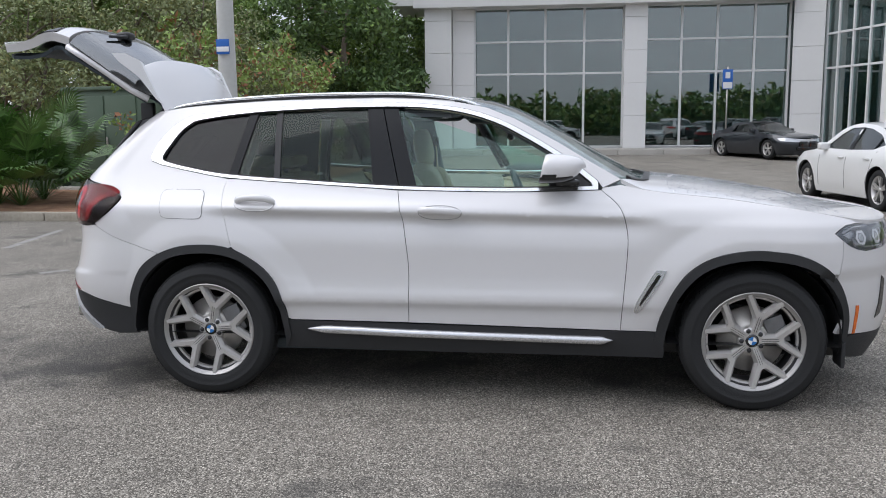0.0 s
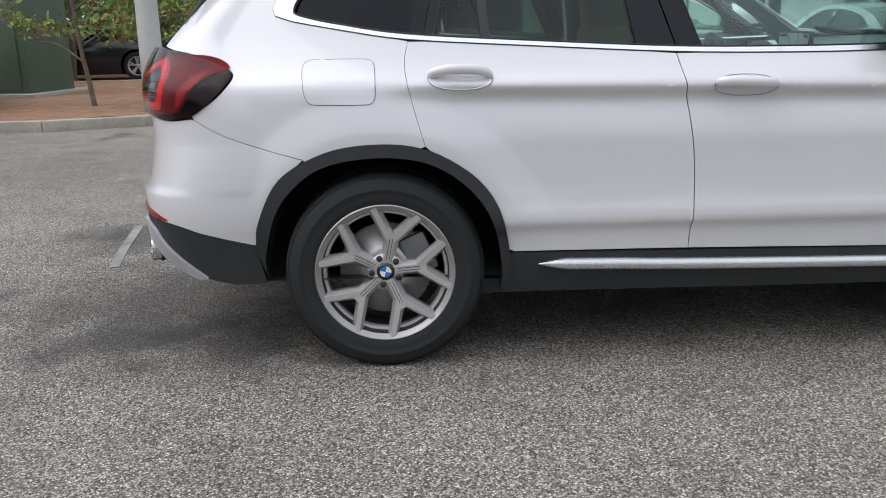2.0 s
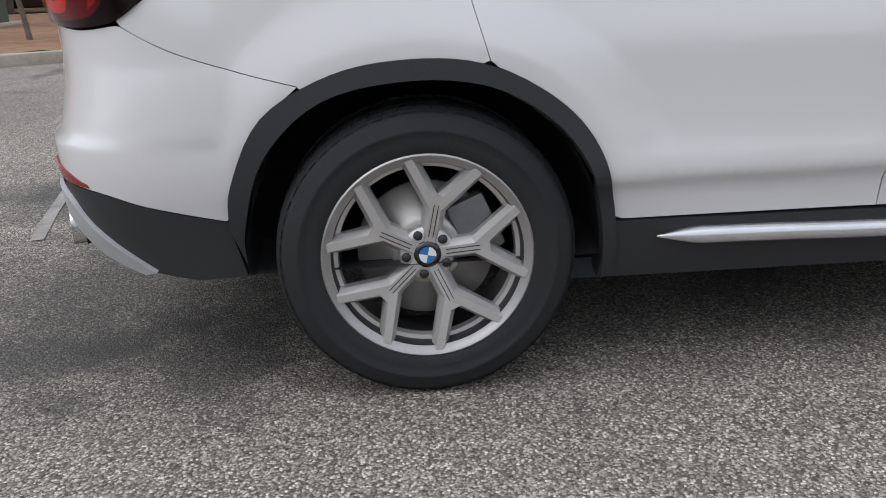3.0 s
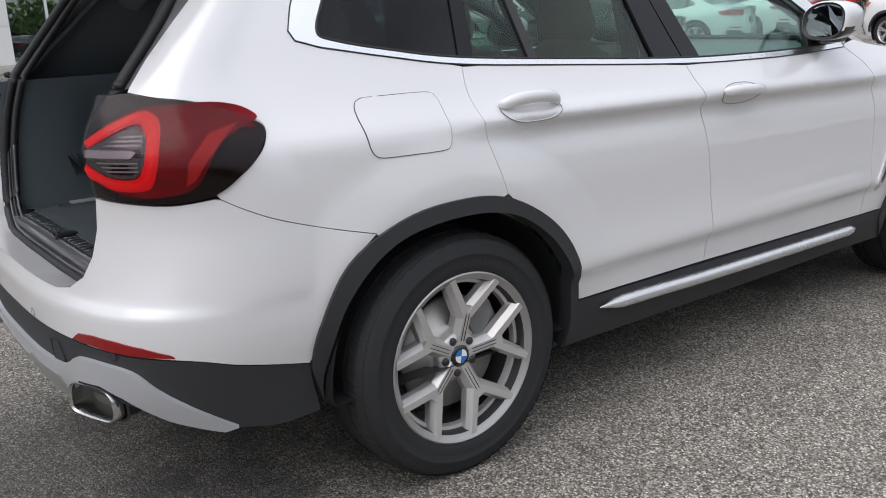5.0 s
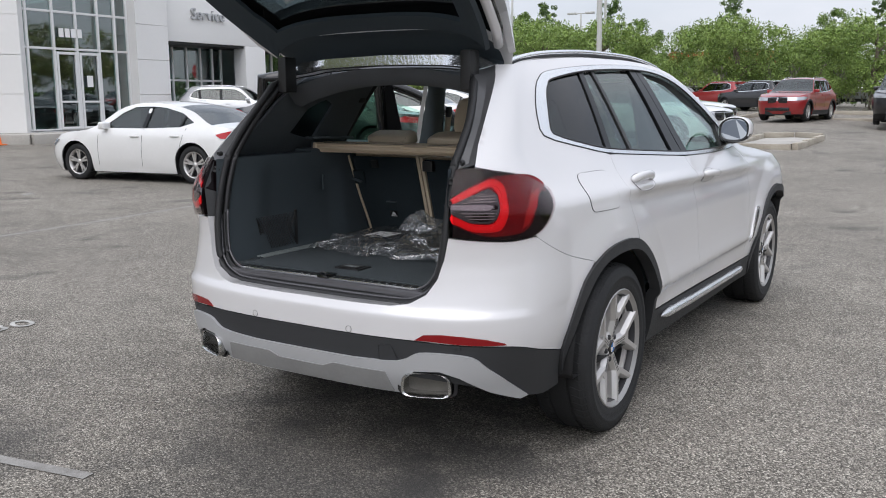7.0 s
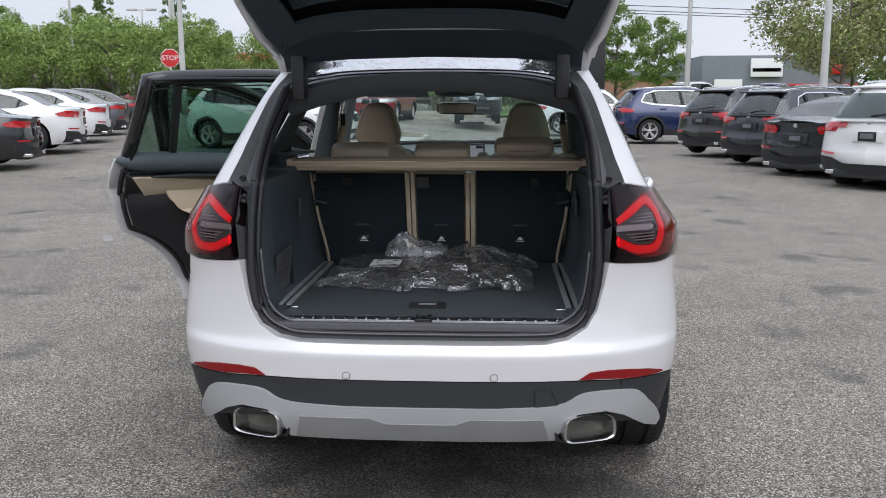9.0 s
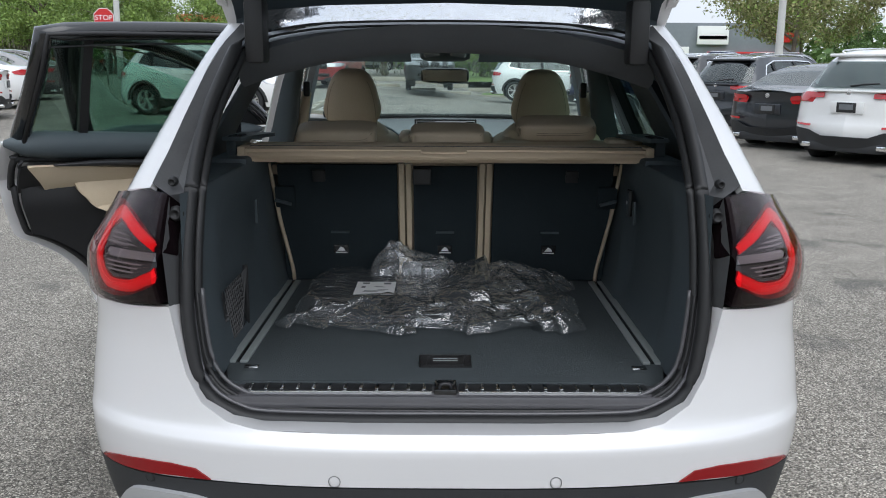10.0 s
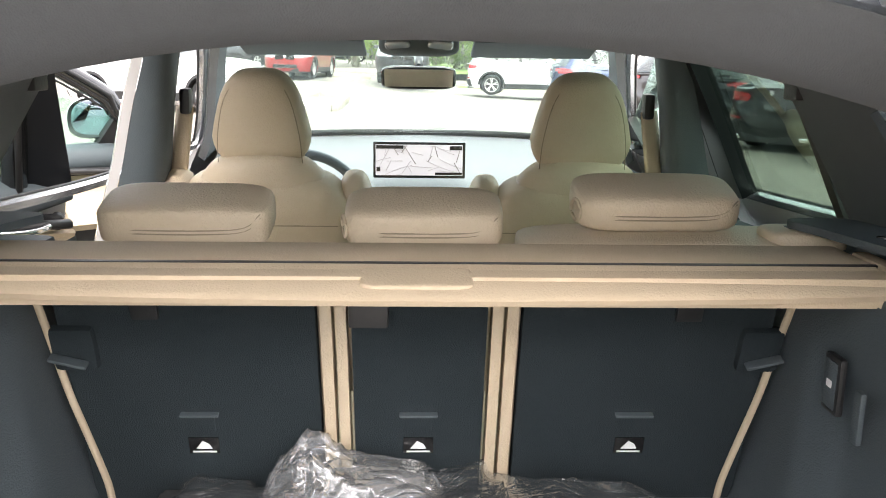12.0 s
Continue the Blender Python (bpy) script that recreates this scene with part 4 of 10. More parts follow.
for seam_line in (DOOR_REAR, SEAM_B, SEAM_F):
    both("door_gap", ribbon(seam_line, 0.012), M_SEAL, 0.003, lift=-0.007, sides="r")
both("fender", gap(FENDER), M_PEARL, 0.018, step=0.016, lines=inner_rows(crease_rows(2.2, 2.55), gap(FENDER)))

# rear bumper, one piece round the back
right = curve2((around(0.936, y=-0.60), 0.928), (around(0.92, y=-0.70), 0.920), (around(0.92, x=-0.75), 0.916), (around(0.93, x=-0.668), 0.926)) + [(u, z - 0.0022) for u, z in QUARTER_SEAM[1:]] + [p for p in ARCH_R[::-1] if p[0] < -0.285 and p[1] > 0.47]
right += curve2((-0.472, 0.468), (around(0.49, x=-0.56), 0.49), (around(0.515, x=-0.66), 0.515), (around(0.545, x=-0.775), 0.545), (around(0.558, y=-0.62), 0.558), (around(0.565, y=-0.50), 0.564), (around(0.565, y=-0.2), 0.565))
sill_cut = [(around(z, y=-y), z) for y, z in ((0.2, 0.676), (0.40, 0.678), (0.47, 0.69), (0.53, 0.725), (0.565, 0.78), (0.585, 0.85))]


def mirrored(pts):
    out = []
    for u, z in pts:
        start, _, _, ss = corner(z)
        out.append((2 * start - 2 * ss[-1] - u, z))
    return out


bumper_out = right + mirrored(right)[::-1] + mirrored(sill_cut)[::-1] + sill_cut
panel("rear_bumper", bumper_out, skin, M_PEARL, suv, "white painted rear bumper", 0.02, step=0.013)
low = [(-0.470, 0.464), (-0.458, 0.40), (-0.440, 0.318)] + curve2((around(0.31, x=-0.56), 0.312), (around(0.335, x=-0.68), 0.335), (around(0.38, x=-0.80), 0.38), (around(0.42, y=-0.55), 0.42), (around(0.44, y=-0.25), 0.44))
upp = curve2((around(0.561, y=-0.2), 0.561), (around(0.56, y=-0.50), 0.560), (around(0.554, y=-0.62), 0.554), (around(0.541, x=-0.775), 0.541), (around(0.51, x=-0.66), 0.511), (around(0.486, x=-0.56), 0.486))
black_out = low + mirrored(low[::-1]) + mirrored(upp[::-1]) + upp
panel("lower_bumper", black_out, skin, M_CLAD, suv, "matt black lower bumper", 0.03)
sk = curve2((around(0.46, y=-0.735), 0.47), (around(0.51, y=-0.70), 0.51), (around(0.525, y=-0.62), 0.523), (around(0.52, y=-0.52), 0.52), (around(0.485, y=-0.44), 0.485), (around(0.475, y=-0.25), 0.475))
sk_low = [(around(0.36, y=-0.25), 0.36), (around(0.36, y=-0.43), 0.36), (around(0.40, y=-0.45), 0.415), (around(0.45, y=-0.50), 0.452), (around(0.455, y=-0.59), 0.457), (around(0.44, y=-0.655), 0.435), (around(0.37, x=-0.80), 0.375), (around(0.335, x=-0.69), 0.33), (around(0.345, x=-0.66), 0.338)]
skid = sk + mirrored(sk[::-1]) + mirrored(sk_low[::-1]) + sk_low
panel("skid_plate", skid, skin, M_SILVER, suv, "satin silver diffuser trim", 0.03, lift=0.012)
field = [(around(z, y=-y), z) for y, z in ((0.41, 0.366), (0.39, 0.440), (0.16, 0.442), (0.11, 0.424), (-0.11, 0.424), (-0.16, 0.442), (-0.39, 0.440), (-0.41, 0.366))]
panel("diffuser_field", field, skin, M_SILVER_DARK, suv, "recessed grey field of the diffuser", 0.02, lift=0.0155)
for sgn in (-1, 1):
    r = [(0.505, 0.566), (0.54, 0.588), (0.60, 0.592), (0.67, 0.588), (0.74, 0.577), (0.790, 0.560), (0.795, 0.553), (0.74, 0.554), (0.65, 0.559), (0.58, 0.565)]
    o = [(around(z, y=sgn * y), z) for y, z in r]
    panel("reflector", o, skin, M_REFLECTOR, suv, "red rear reflector", 0.01, lift=0.004, flip=sgn > 0)

# black wheel arch trims and sills
both("arch_trim", ARCH_R + ARCH_RI[::-1], M_CLAD, 0.05, lift=0.012)
both("arch_trim", ARCH_F + ARCH_FI[::-1], M_CLAD, 0.05, lift=0.012)
sill_out = [(0.452, SILL(0.46) - 0.004)] + [(x, SILL(x) - 0.004) for x in (0.8, 1.2, 1.6, 2.0, 2.38)] + [(2.43, 0.30), (2.425, 0.262), (1.4, 0.262), (0.42, 0.272), (0.43, 0.34)]
both("sill_trim", sill_out, M_CLAD, 0.06, lift=0.004)
M_TRIM_BRIGHT = material("bright_satin_trim", (0.70, 0.705, 0.72), 0.24, 0.75, vary=0.2, vscale=5)
bar_line = curve2((0.555, 0.386), (0.66, 0.384), (0.85, 0.380), (1.106, 0.372), (1.7, 0.362), (2.05, 0.357), (2.168, 0.358), per=6)
for k in "rl":
    to = skin if k == "r" else skin_left
    n_bar = len(bar_line) - 1
    tube("side_bar", [to(u, z, -0.016) for u, z in bar_line], [0.0225 * min(1.0, 0.10 + 5.5 * i / n_bar, 0.10 + 9.0 * (n_bar - i) / n_bar) for i in range(n_bar + 1)], M_TRIM_BRIGHT, suv, "satin aluminium sill strip", 12)


# ---- roof, bonnet, glass ----
def top_outline(xs, inset=0.0):
    return [(x, -top_edge(x, inset)) for x in xs] + [(x, top_edge(x, inset)) for x in xs[::-1]]


roof_xs = [-0.33, -0.2, 0.0, 0.2, 0.4, 0.6, 0.8, 1.0, 1.2, 1.32]
panel("roof", top_outline(roof_xs) + [(1.40, 0.4), (1.43, 0.0), (1.40, -0.4)], top, M_PEARL, suv, "white roof panel wet with raindrops", 0.02, step=0.05)
ws = [(1.325, -top_edge(1.325, 0.012))] + [(x, -top_edge(x, 0.014)) for x in (1.45, 1.6, 1.8, 2.0, 2.18)] + [(2.34, -0.5), (2.40, 0.0), (2.34, 0.5)] + [(x, top_edge(x, 0.014)) for x in (2.18, 2.0, 1.8, 1.6, 1.45)] + [(1.325, top_edge(1.325, 0.012)), (1.405, 0.4), (1.436, 0.0), (1.405, -0.4)]
panel("windscreen", ws, top, M_GLASS, suv, "", 0.005, step=0.06, lift=-0.004)
bon = [(2.20, -top_edge(2.20)), (2.36, -0.52), (2.42, 0.0), (2.36, 0.52), (2.20, top_edge(2.20))] + [(x, top_edge(x, 0.006)) for x in (2.31, 2.5, 2.75, 2.95, 3.15, 3.35)] + [(skin_point(u, 0.945).x - 0.004, -skin_point(u, 0.945).y) for u in (3.5, 3.65, 3.8, 3.95, 4.1, 4.2)] + [(skin_point(u, 0.945).x - 0.004, skin_point(u, 0.945).y) for u in (4.2, 4.1, 3.95, 3.8, 3.65, 3.5)] + [(x, -top_edge(x, 0.006)) for x in (3.35, 3.15, 2.95, 2.75, 2.5, 2.31)]
panel("bonnet", bon, top, M_PEARL, suv, "white bonnet with rain beads", 0.02, step=0.05)
panel("cowl", [(2.235, -0.68), (2.335, -0.5), (2.395, 0.0), (2.335, 0.5), (2.235, 0.68), (2.265, 0.68), (2.37, 0.5), (2.43, 0), (2.37, -0.5), (2.265, -0.68)], top, M_TRIM, suv, "", 0.02, lift=0.006)
nose = [(3.255, 0.40), (3.300, 0.52), (3.224, 0.688), (3.251, 0.80), (3.261, 0.876), (3.30, 0.850), (3.36, 0.8305), (3.42, 0.8205), (3.6, 0.8285), (3.75, 0.8585), (3.75, 0.803), (4.30, 0.80), (4.30, 0.38), (3.7, 0.38)]
both("front_bumper", nose, M_PEARL, 0.02)
both("front_lip", [(3.335, 0.355), (3.36, 0.385), (4.3, 0.375), (4.3, 0.24), (3.6, 0.24), (3.36, 0.27)], M_CLAD, 0.03)
both("side_marker", [(3.362, 0.545), (3.385, 0.545), (3.40, 0.395), (3.38, 0.395)], M_ORANGE, 0.01, lift=0.004, label="amber side marker")
both("air_curtain", [(3.60, 0.68), (3.64, 0.66), (3.63, 0.48), (3.57, 0.46)], M_BLACK, 0.01, lift=0.004)
M_LAMP_HOUSE = material("lamp_housing", (0.085, 0.09, 0.10), 0.25, 0.4, coat=0.5)
M_LIGHT_RING = material("pale_light_guide", (0.72, 0.74, 0.77), 0.25, coat=0.5)
HEAD = curve2((3.218, 0.912), (3.30, 0.950), (3.42, 0.957), (3.6, 0.955), (3.75, 0.935), (3.75, 0.86), (3.6, 0.830), (3.42, 0.822), (3.32, 0.842), (3.218, 0.912), per=3)[:-1]
for k in "rl":
    to = skin if k == "r" else skin_left
    housing = panel("headlamp", HEAD, to, M_LAMP_HOUSE, suv, "clear headlamp with hexagonal light rings", 0.03, lift=-0.004, flip=k == "l")
    panel("lens", HEAD, to, M_LENS, housing, "", 0.003, lift=0.004, flip=k == "l")
    for c in (3.40, 3.56):
        ring = [(c + 0.045 * math.cos(a), 0.888 + 0.04 * math.sin(a)) for a in np.linspace(0, 2 * math.pi, 6, endpoint=False)]
        panel("light_ring", ring, to, M_LIGHT_RING, housing, "", 0.004, [[(c + 0.03 * math.cos(a), 0.888 + 0.026 * math.sin(a)) for a in np.linspace(0, 2 * math.pi, 6, endpoint=False)]], lift=-0.001, flip=k == "l")
        panel("projector", [(c + 0.024 * math.cos(a), 0.888 + 0.021 * math.sin(a)) for a in np.linspace(0, 2 * math.pi, 10, endpoint=False)], to, M_LAMP_CLEAR, housing, "", 0.004, lift=-0.001, flip=k == "l")
    for p in (((3.27, 0.905), (3.33, 0.925), (3.335, 0.905), (3.30, 0.885)), ((3.26, 0.918), (3.34, 0.944), (3.48, 0.947), (3.48, 0.940), (3.34, 0.936), (3.27, 0.912)), ((3.33, 0.86), (3.43, 0.838), (3.58, 0.84), (3.58, 0.847), (3.43, 0.846), (3.34, 0.868))):
        panel("lamp_reflector", list(p), to, M_LAMP_CLEAR, housing, "", 0.003, lift=-0.001, flip=k == "l", step=0.02)
both("grille_side", [(3.86, 0.90), (4.3, 0.90), (4.3, 0.62), (3.9, 0.64)], M_BLACK, 0.02, lift=0.008)
both("front_panel", [(3.75, 0.96), (4.3, 0.96), (4.3, 0.795), (3.75, 0.805)], M_PEARL, 0.02)
# vent behind the front wheel
VENT = curve2((2.426, 0.724), (2.385, 0.726), (2.366, 0.712), (2.31, 0.615), (2.276, 0.55), (2.270, 0.512), (2.290, 0.510), (2.345, 0.585), (2.40, 0.670), (2.426, 0.724), per=3)[:-1]
for k in "rl":
    v = panel("side_vent", VENT, skin if k == "r" else skin_left, M_TRIM_BRIGHT, suv, "chrome edged side vent", 0.01, lift=0.006, flip=k == "l")
    panel("vent_mesh", [(2.400, 0.700), (2.384, 0.705), (2.325, 0.610), (2.296, 0.556), (2.296, 0.540), (2.340, 0.600)], skin if k == "r" else skin_left, M_BLACK, v, "", 0.006, lift=0.008, flip=k == "l", step=0.02)

# chrome surround of the side windows
CHROME = BELT + [(-0.362, 1.272)] + DLO_TOP
inner = curve2((2.055, 1.142), (1.75, 1.135), (1.453, 1.135), (1.047, 1.143), (0.508, 1.174), (0.101, 1.203), (-0.119, 1.237), (-0.255, 1.266), (-0.297, 1.290), (-0.258, 1.362), (-0.21, 1.43), (-0.165, 1.468), (-0.10, 1.494), (0.2, 1.530), (0.591, 1.550), (0.928, 1.555), (1.153, 1.548), (1.36, 1.521), (1.555, 1.462), (1.74, 1.368), (1.92, 1.257), (2.045, 1.158))


def top_cut(x):
    return float(np.interp(x, [p[0] for p in inner[48:]], [p[1] for p in inner[48:]]))


def low_cut(x):
    q = inner[35::-1]
    return float(np.interp(x, [p[0] for p in q], [p[1] for p in q]))


both("window_chrome", gap(CHROME, 0.001), M_SATIN_CHROME, 0.02, [inner], 0.03, 0.004, label="satin chrome window surround", sides="r")
both("window_chrome", gap(CHROME, 0.001), M_SATIN_CHROME, 0.02, [inner], 0.03, 0.004, label="satin chrome window surround", sides="l")


for k in "rl":
    to = skin if k == "r" else skin_left
    tube("window_seal", [to(u, z, -0.003) for u, z in walked(inner, 0.05)], 0.0042, M_SEAL, suv, "", 6, closed=True)
    tube("chrome_joint", [to(u, z, -0.001) for u, z in walked(CHROME, 0.05)], 0.0022, M_SEAL, suv, "", 5, closed=True)


def strip_x(a_top, a_low, b_top, b_low):
    """An upright band of the window area between two leaning lines."""
    return [(a_low, low_cut(a_low)), (b_low, low_cut(b_low)), (b_top, top_cut(b_top)), (a_top, top_cut(a_top))]


def pane(name, a, b, mat, sides="r", lift=-0.010, to=None, parent=None):
    """Glass between two leaning lines a and b, each (x at the top, x at the belt); None is the end of the opening."""
    n = 12
    x0t, x0l = a
    x1t, x1l = b
    lo = [(x0l + (x1l - x0l) * i / n, low_cut(x0l + (x1l - x0l) * i / n) - 0.004) for i in range(n + 1)]
    hi = [(x1t + (x0t - x1t) * i / n, top_cut(x1t + (x0t - x1t) * i / n) + 0.004) for i in range(n + 1)]
    o = [p for i, p in enumerate(lo + hi)]
    for k in sides:
        panel(name, o, to or (skin if k == "r" else skin_left), mat, parent or suv, "", 0.004, step=0.06, lift=lift, flip=k == "l")


q_front = [(0.182, top_cut(0.182)), (0.107, low_cut(0.107))]
quarter = [p for p in inner if p[0] < 0.107 and p[1] < 1.3] + [p for p in inner if p[0] < 0.182 and p[1] >= 1.3] + q_front
both("quarter_glass", quarter, M_TINT_DARK, 0.004, step=0.05, lift=-0.01)
C_PIL, DIV, B_PIL, B_SEAM = (0.182, 0.107, 0.232, 0.157), (0.338, 0.366, 0.366, 0.394), (0.848, 0.913, 0.925, 1.043), (0.935, 1.053, 1.011, 1.143)
both("pillar_trim", strip_x(0.183, 0.108, 0.232, 0.157), M_PILLAR, 0.05, lift=-0.004, step=0.06, sides="r")


M_CUP_SHADE = material("cup_shade_grey", (0.20, 0.20, 0.20), 0.6)


def door(which, side):
    """A door: painted skin, glass, frame trims and, where it stands open, its inner panel."""
    outline = REAR_DOOR if which == "rear" else FRONT_DOOR
    openly = side == "l"
    to = swung(which) if openly else skin
    fl = openly
    sk_door = panel(which + "_door", gap(outline), to, M_PEARL, suv, ("white %s door standing open" if openly else "closed white %s door") % which, 0.012, flip=fl, step=0.03 if openly else 0.016, lines=() if openly else inner_rows(crease_rows(0.1, 2.25), gap(outline)))
    if which == "rear":
        panel("window_glass", strip_x(0.232, 0.157, 0.338, 0.366), to, M_TINT, sk_door, "", 0.004, step=0.06, lift=-0.012, flip=fl)
        panel("window_glass", strip_x(0.366, 0.394, 0.848, 0.913), to, M_TINT, sk_door, "", 0.004, step=0.06, lift=-0.012, flip=fl)
        panel("divider", strip_x(0.336, 0.364, 0.368, 0.396), to, M_TRIM, sk_door, "", 0.03, step=0.06, lift=-0.006, flip=fl)
        panel("pillar_trim", strip_x(0.846, 0.911, 0.930, 1.048), to, M_PILLAR, sk_door, "gloss black pillar trim", 0.04, step=0.06, lift=-0.003, flip=fl)
    else:
        panel("window_glass", strip_x(1.011, 1.143, 1.93, 2.0), to, M_DOOR_GLASS, sk_door, "", 0.004, step=0.06, lift=-0.012, flip=fl)
        panel("pillar_trim", strip_x(0.936, 1.054, 1.013, 1.145), to, M_PILLAR, sk_door, "gloss black pillar trim", 0.04, step=0.06, lift=-0.003, flip=fl)
        panel("mirror_triangle", [(1.83, low_cut(1.83)), (2.05, low_cut(2.05)), (2.045, 1.16), (1.90, top_cut(1.90) - 0.002)], to, M_TRIM, sk_door, "", 0.03, lift=0.0, flip=fl)
    hx = 0.282 if which == "rear" else 1.278
    hz = 1.050 if which == "rear" else 1.008
    cup = [(hx + 0.112 * math.copysign(abs(math.cos(a)) ** 0.8, math.cos(a)), hz + 0.036 * math.sin(a) - 0.002 * math.cos(a)) for a in np.linspace(0, 2 * math.pi, 28, endpoint=False)]
    panel("handle_cup", cup, to, M_PEARL, sk_door, "", 0.002, lift=0.002, flip=fl)
    # the hollow cup's shading is drawn as a grey line round it
    tube("handle_gap", [to(u, z, -0.002) for u, z in cup], 0.0014, M_CUP_SHADE, sk_door, "", 5, closed=True)
    base = [to(hx + dx, hz + 0.008 - 0.004 * (dx / 0.11), -d) for dx, d in ((-0.108, 0.002), (-0.095, 0.014), (-0.06, 0.030), (0.0, 0.036), (0.06, 0.032), (0.095, 0.018), (0.108, 0.002))]
    tube("handle", spline(base, 4), [0.008, 0.009, 0.0105, 0.012, 0.013, 0.0135, 0.014, 0.014, 0.014, 0.0145, 0.0145, 0.0145, 0.0145, 0.0145, 0.0145, 0.0145, 0.014, 0.014, 0.014, 0.013, 0.012, 0.011, 0.010, 0.009, 0.007], M_PEARL, sk_door, "", 10, 1.3)
    if openly:
        din = gap(outline, 0.052)
        lining = panel("door_lining", din, lambda u, z, d: to(u, z, 0.075 + d), M_TRIM, sk_door, "black door lining with a beige armrest", 0.012, flip=fl)
        xs = [p[0] for p in gap(outline, 0.07)]
        x0, x1 = min(xs), max(xs)
        if which == "rear":
            beige = [(x1 - 0.02, 1.075), (x1 - 0.03, 0.86), (x0 + 0.50, 0.86), (x0 + 0.40, 0.885), (x0 + 0.29, 0.935), (x0 + 0.17, 1.01), (x0 + 0.08, 1.08), (x0 + 0.03, 1.128), (x0 + 0.03, 1.135), (x0 + 0.20, 1.128), (x0 + 0.45, 1.105)]
        else:
            beige = [(x0 + 0.02, 1.085), (x1 - 0.02, 1.060), (x1 - 0.03, 0.86), (x0 + 0.06, 0.86)]
        panel("armrest", beige, lambda u, z, d: to(u, z, 0.088 + 0.045 * math.exp(-((z - 0.91) / 0.03) ** 2) + d), M_LEATHER, sk_door, "beige leather door insert", 0.012, flip=fl, step=0.02)
        tube("door_strip", spline([to(u, z, 0.098) for u, z in ((x0 + 0.12, 1.136), (x0 + 0.30, 1.132), (x0 + 0.50, 1.120), (x1 - 0.04, 1.098))], 5), [0.006, 0.010, 0.014, 0.016, 0.018, 0.019, 0.020, 0.020, 0.020, 0.020, 0.020, 0.020, 0.020, 0.020, 0.020, 0.020], M_RIM_DARK, sk_door, "dark satin grey decor strip", 10, 0.6)
        tube("inner_handle", spline([to(u, z, d) for u, z, d in ((x1 - 0.27, 1.112, 0.112), (x1 - 0.22, 1.116, 0.134), (x1 - 0.15, 1.115, 0.138), (x1 - 0.10, 1.110, 0.118))], 4), 0.009, M_CHROME, sk_door, "chrome inner door handle", 8)
        path = [(u, z) for u, z in inner if (0.16 < u < 0.95 if which == "rear" else 1.02 < u < 2.03) and z > 1.0 and z >= top_cut(u) - 0.03]
        path = sorted(path)
        if which == "rear":
            path = [(0.157, low_cut(0.157)), (0.195, 1.40)] + path + [(0.86, 1.5), (0.913, low_cut(0.913))]
        else:
            path = [(1.10, low_cut(1.1)), (1.03, 1.45)] + path
        belt_in = [(u, z) for u, z in BELT if (0.10 < u < 1.05 if which == "rear" else 1.06 < u < 2.05)]
        n_belt = len(belt_in) - 1
        tube("belt_trim", [to(u, z + 0.006, 0.040) for u, z in belt_in], [0.050 * min(1.0, 0.25 + 6 * i / n_belt, 0.25 + 6 * (n_belt - i) / n_belt) for i in range(n_belt + 1)], M_CABIN, sk_door, "black padded door top", 12)
        tube("window_frame", [to(u, z + (0.026 if z > 1.3 else 0.0), 0.028) for u, z in path], 0.033, M_BLACK, sk_door, "black door window frame", 10)
        tube("frame_seal", [to(u, z + (0.044 if z > 1.3 else 0.0), 0.062) for u, z in path], 0.008, M_SEAL, sk_door, "", 8)
        tube("frame_line", [to(u, z - (0.010 if z > 1.3 else 0.0), 0.050) for u, z in path], 0.004, M_RIM_DARK, sk_door, "thin grey line inside the window frame", 6)
        tube("door_seal", [to(u, z, 0.055) for u, z in gap(outline, 0.038)], 0.012, M_SEAL, sk_door, "", 8, closed=True)
    return sk_door


for which in ("rear", "front"):
    for side in "rl":
        door(which, side)


M_MIRROR = material("mirror_glass", (0.16, 0.175, 0.19), 0.02, 1.0)


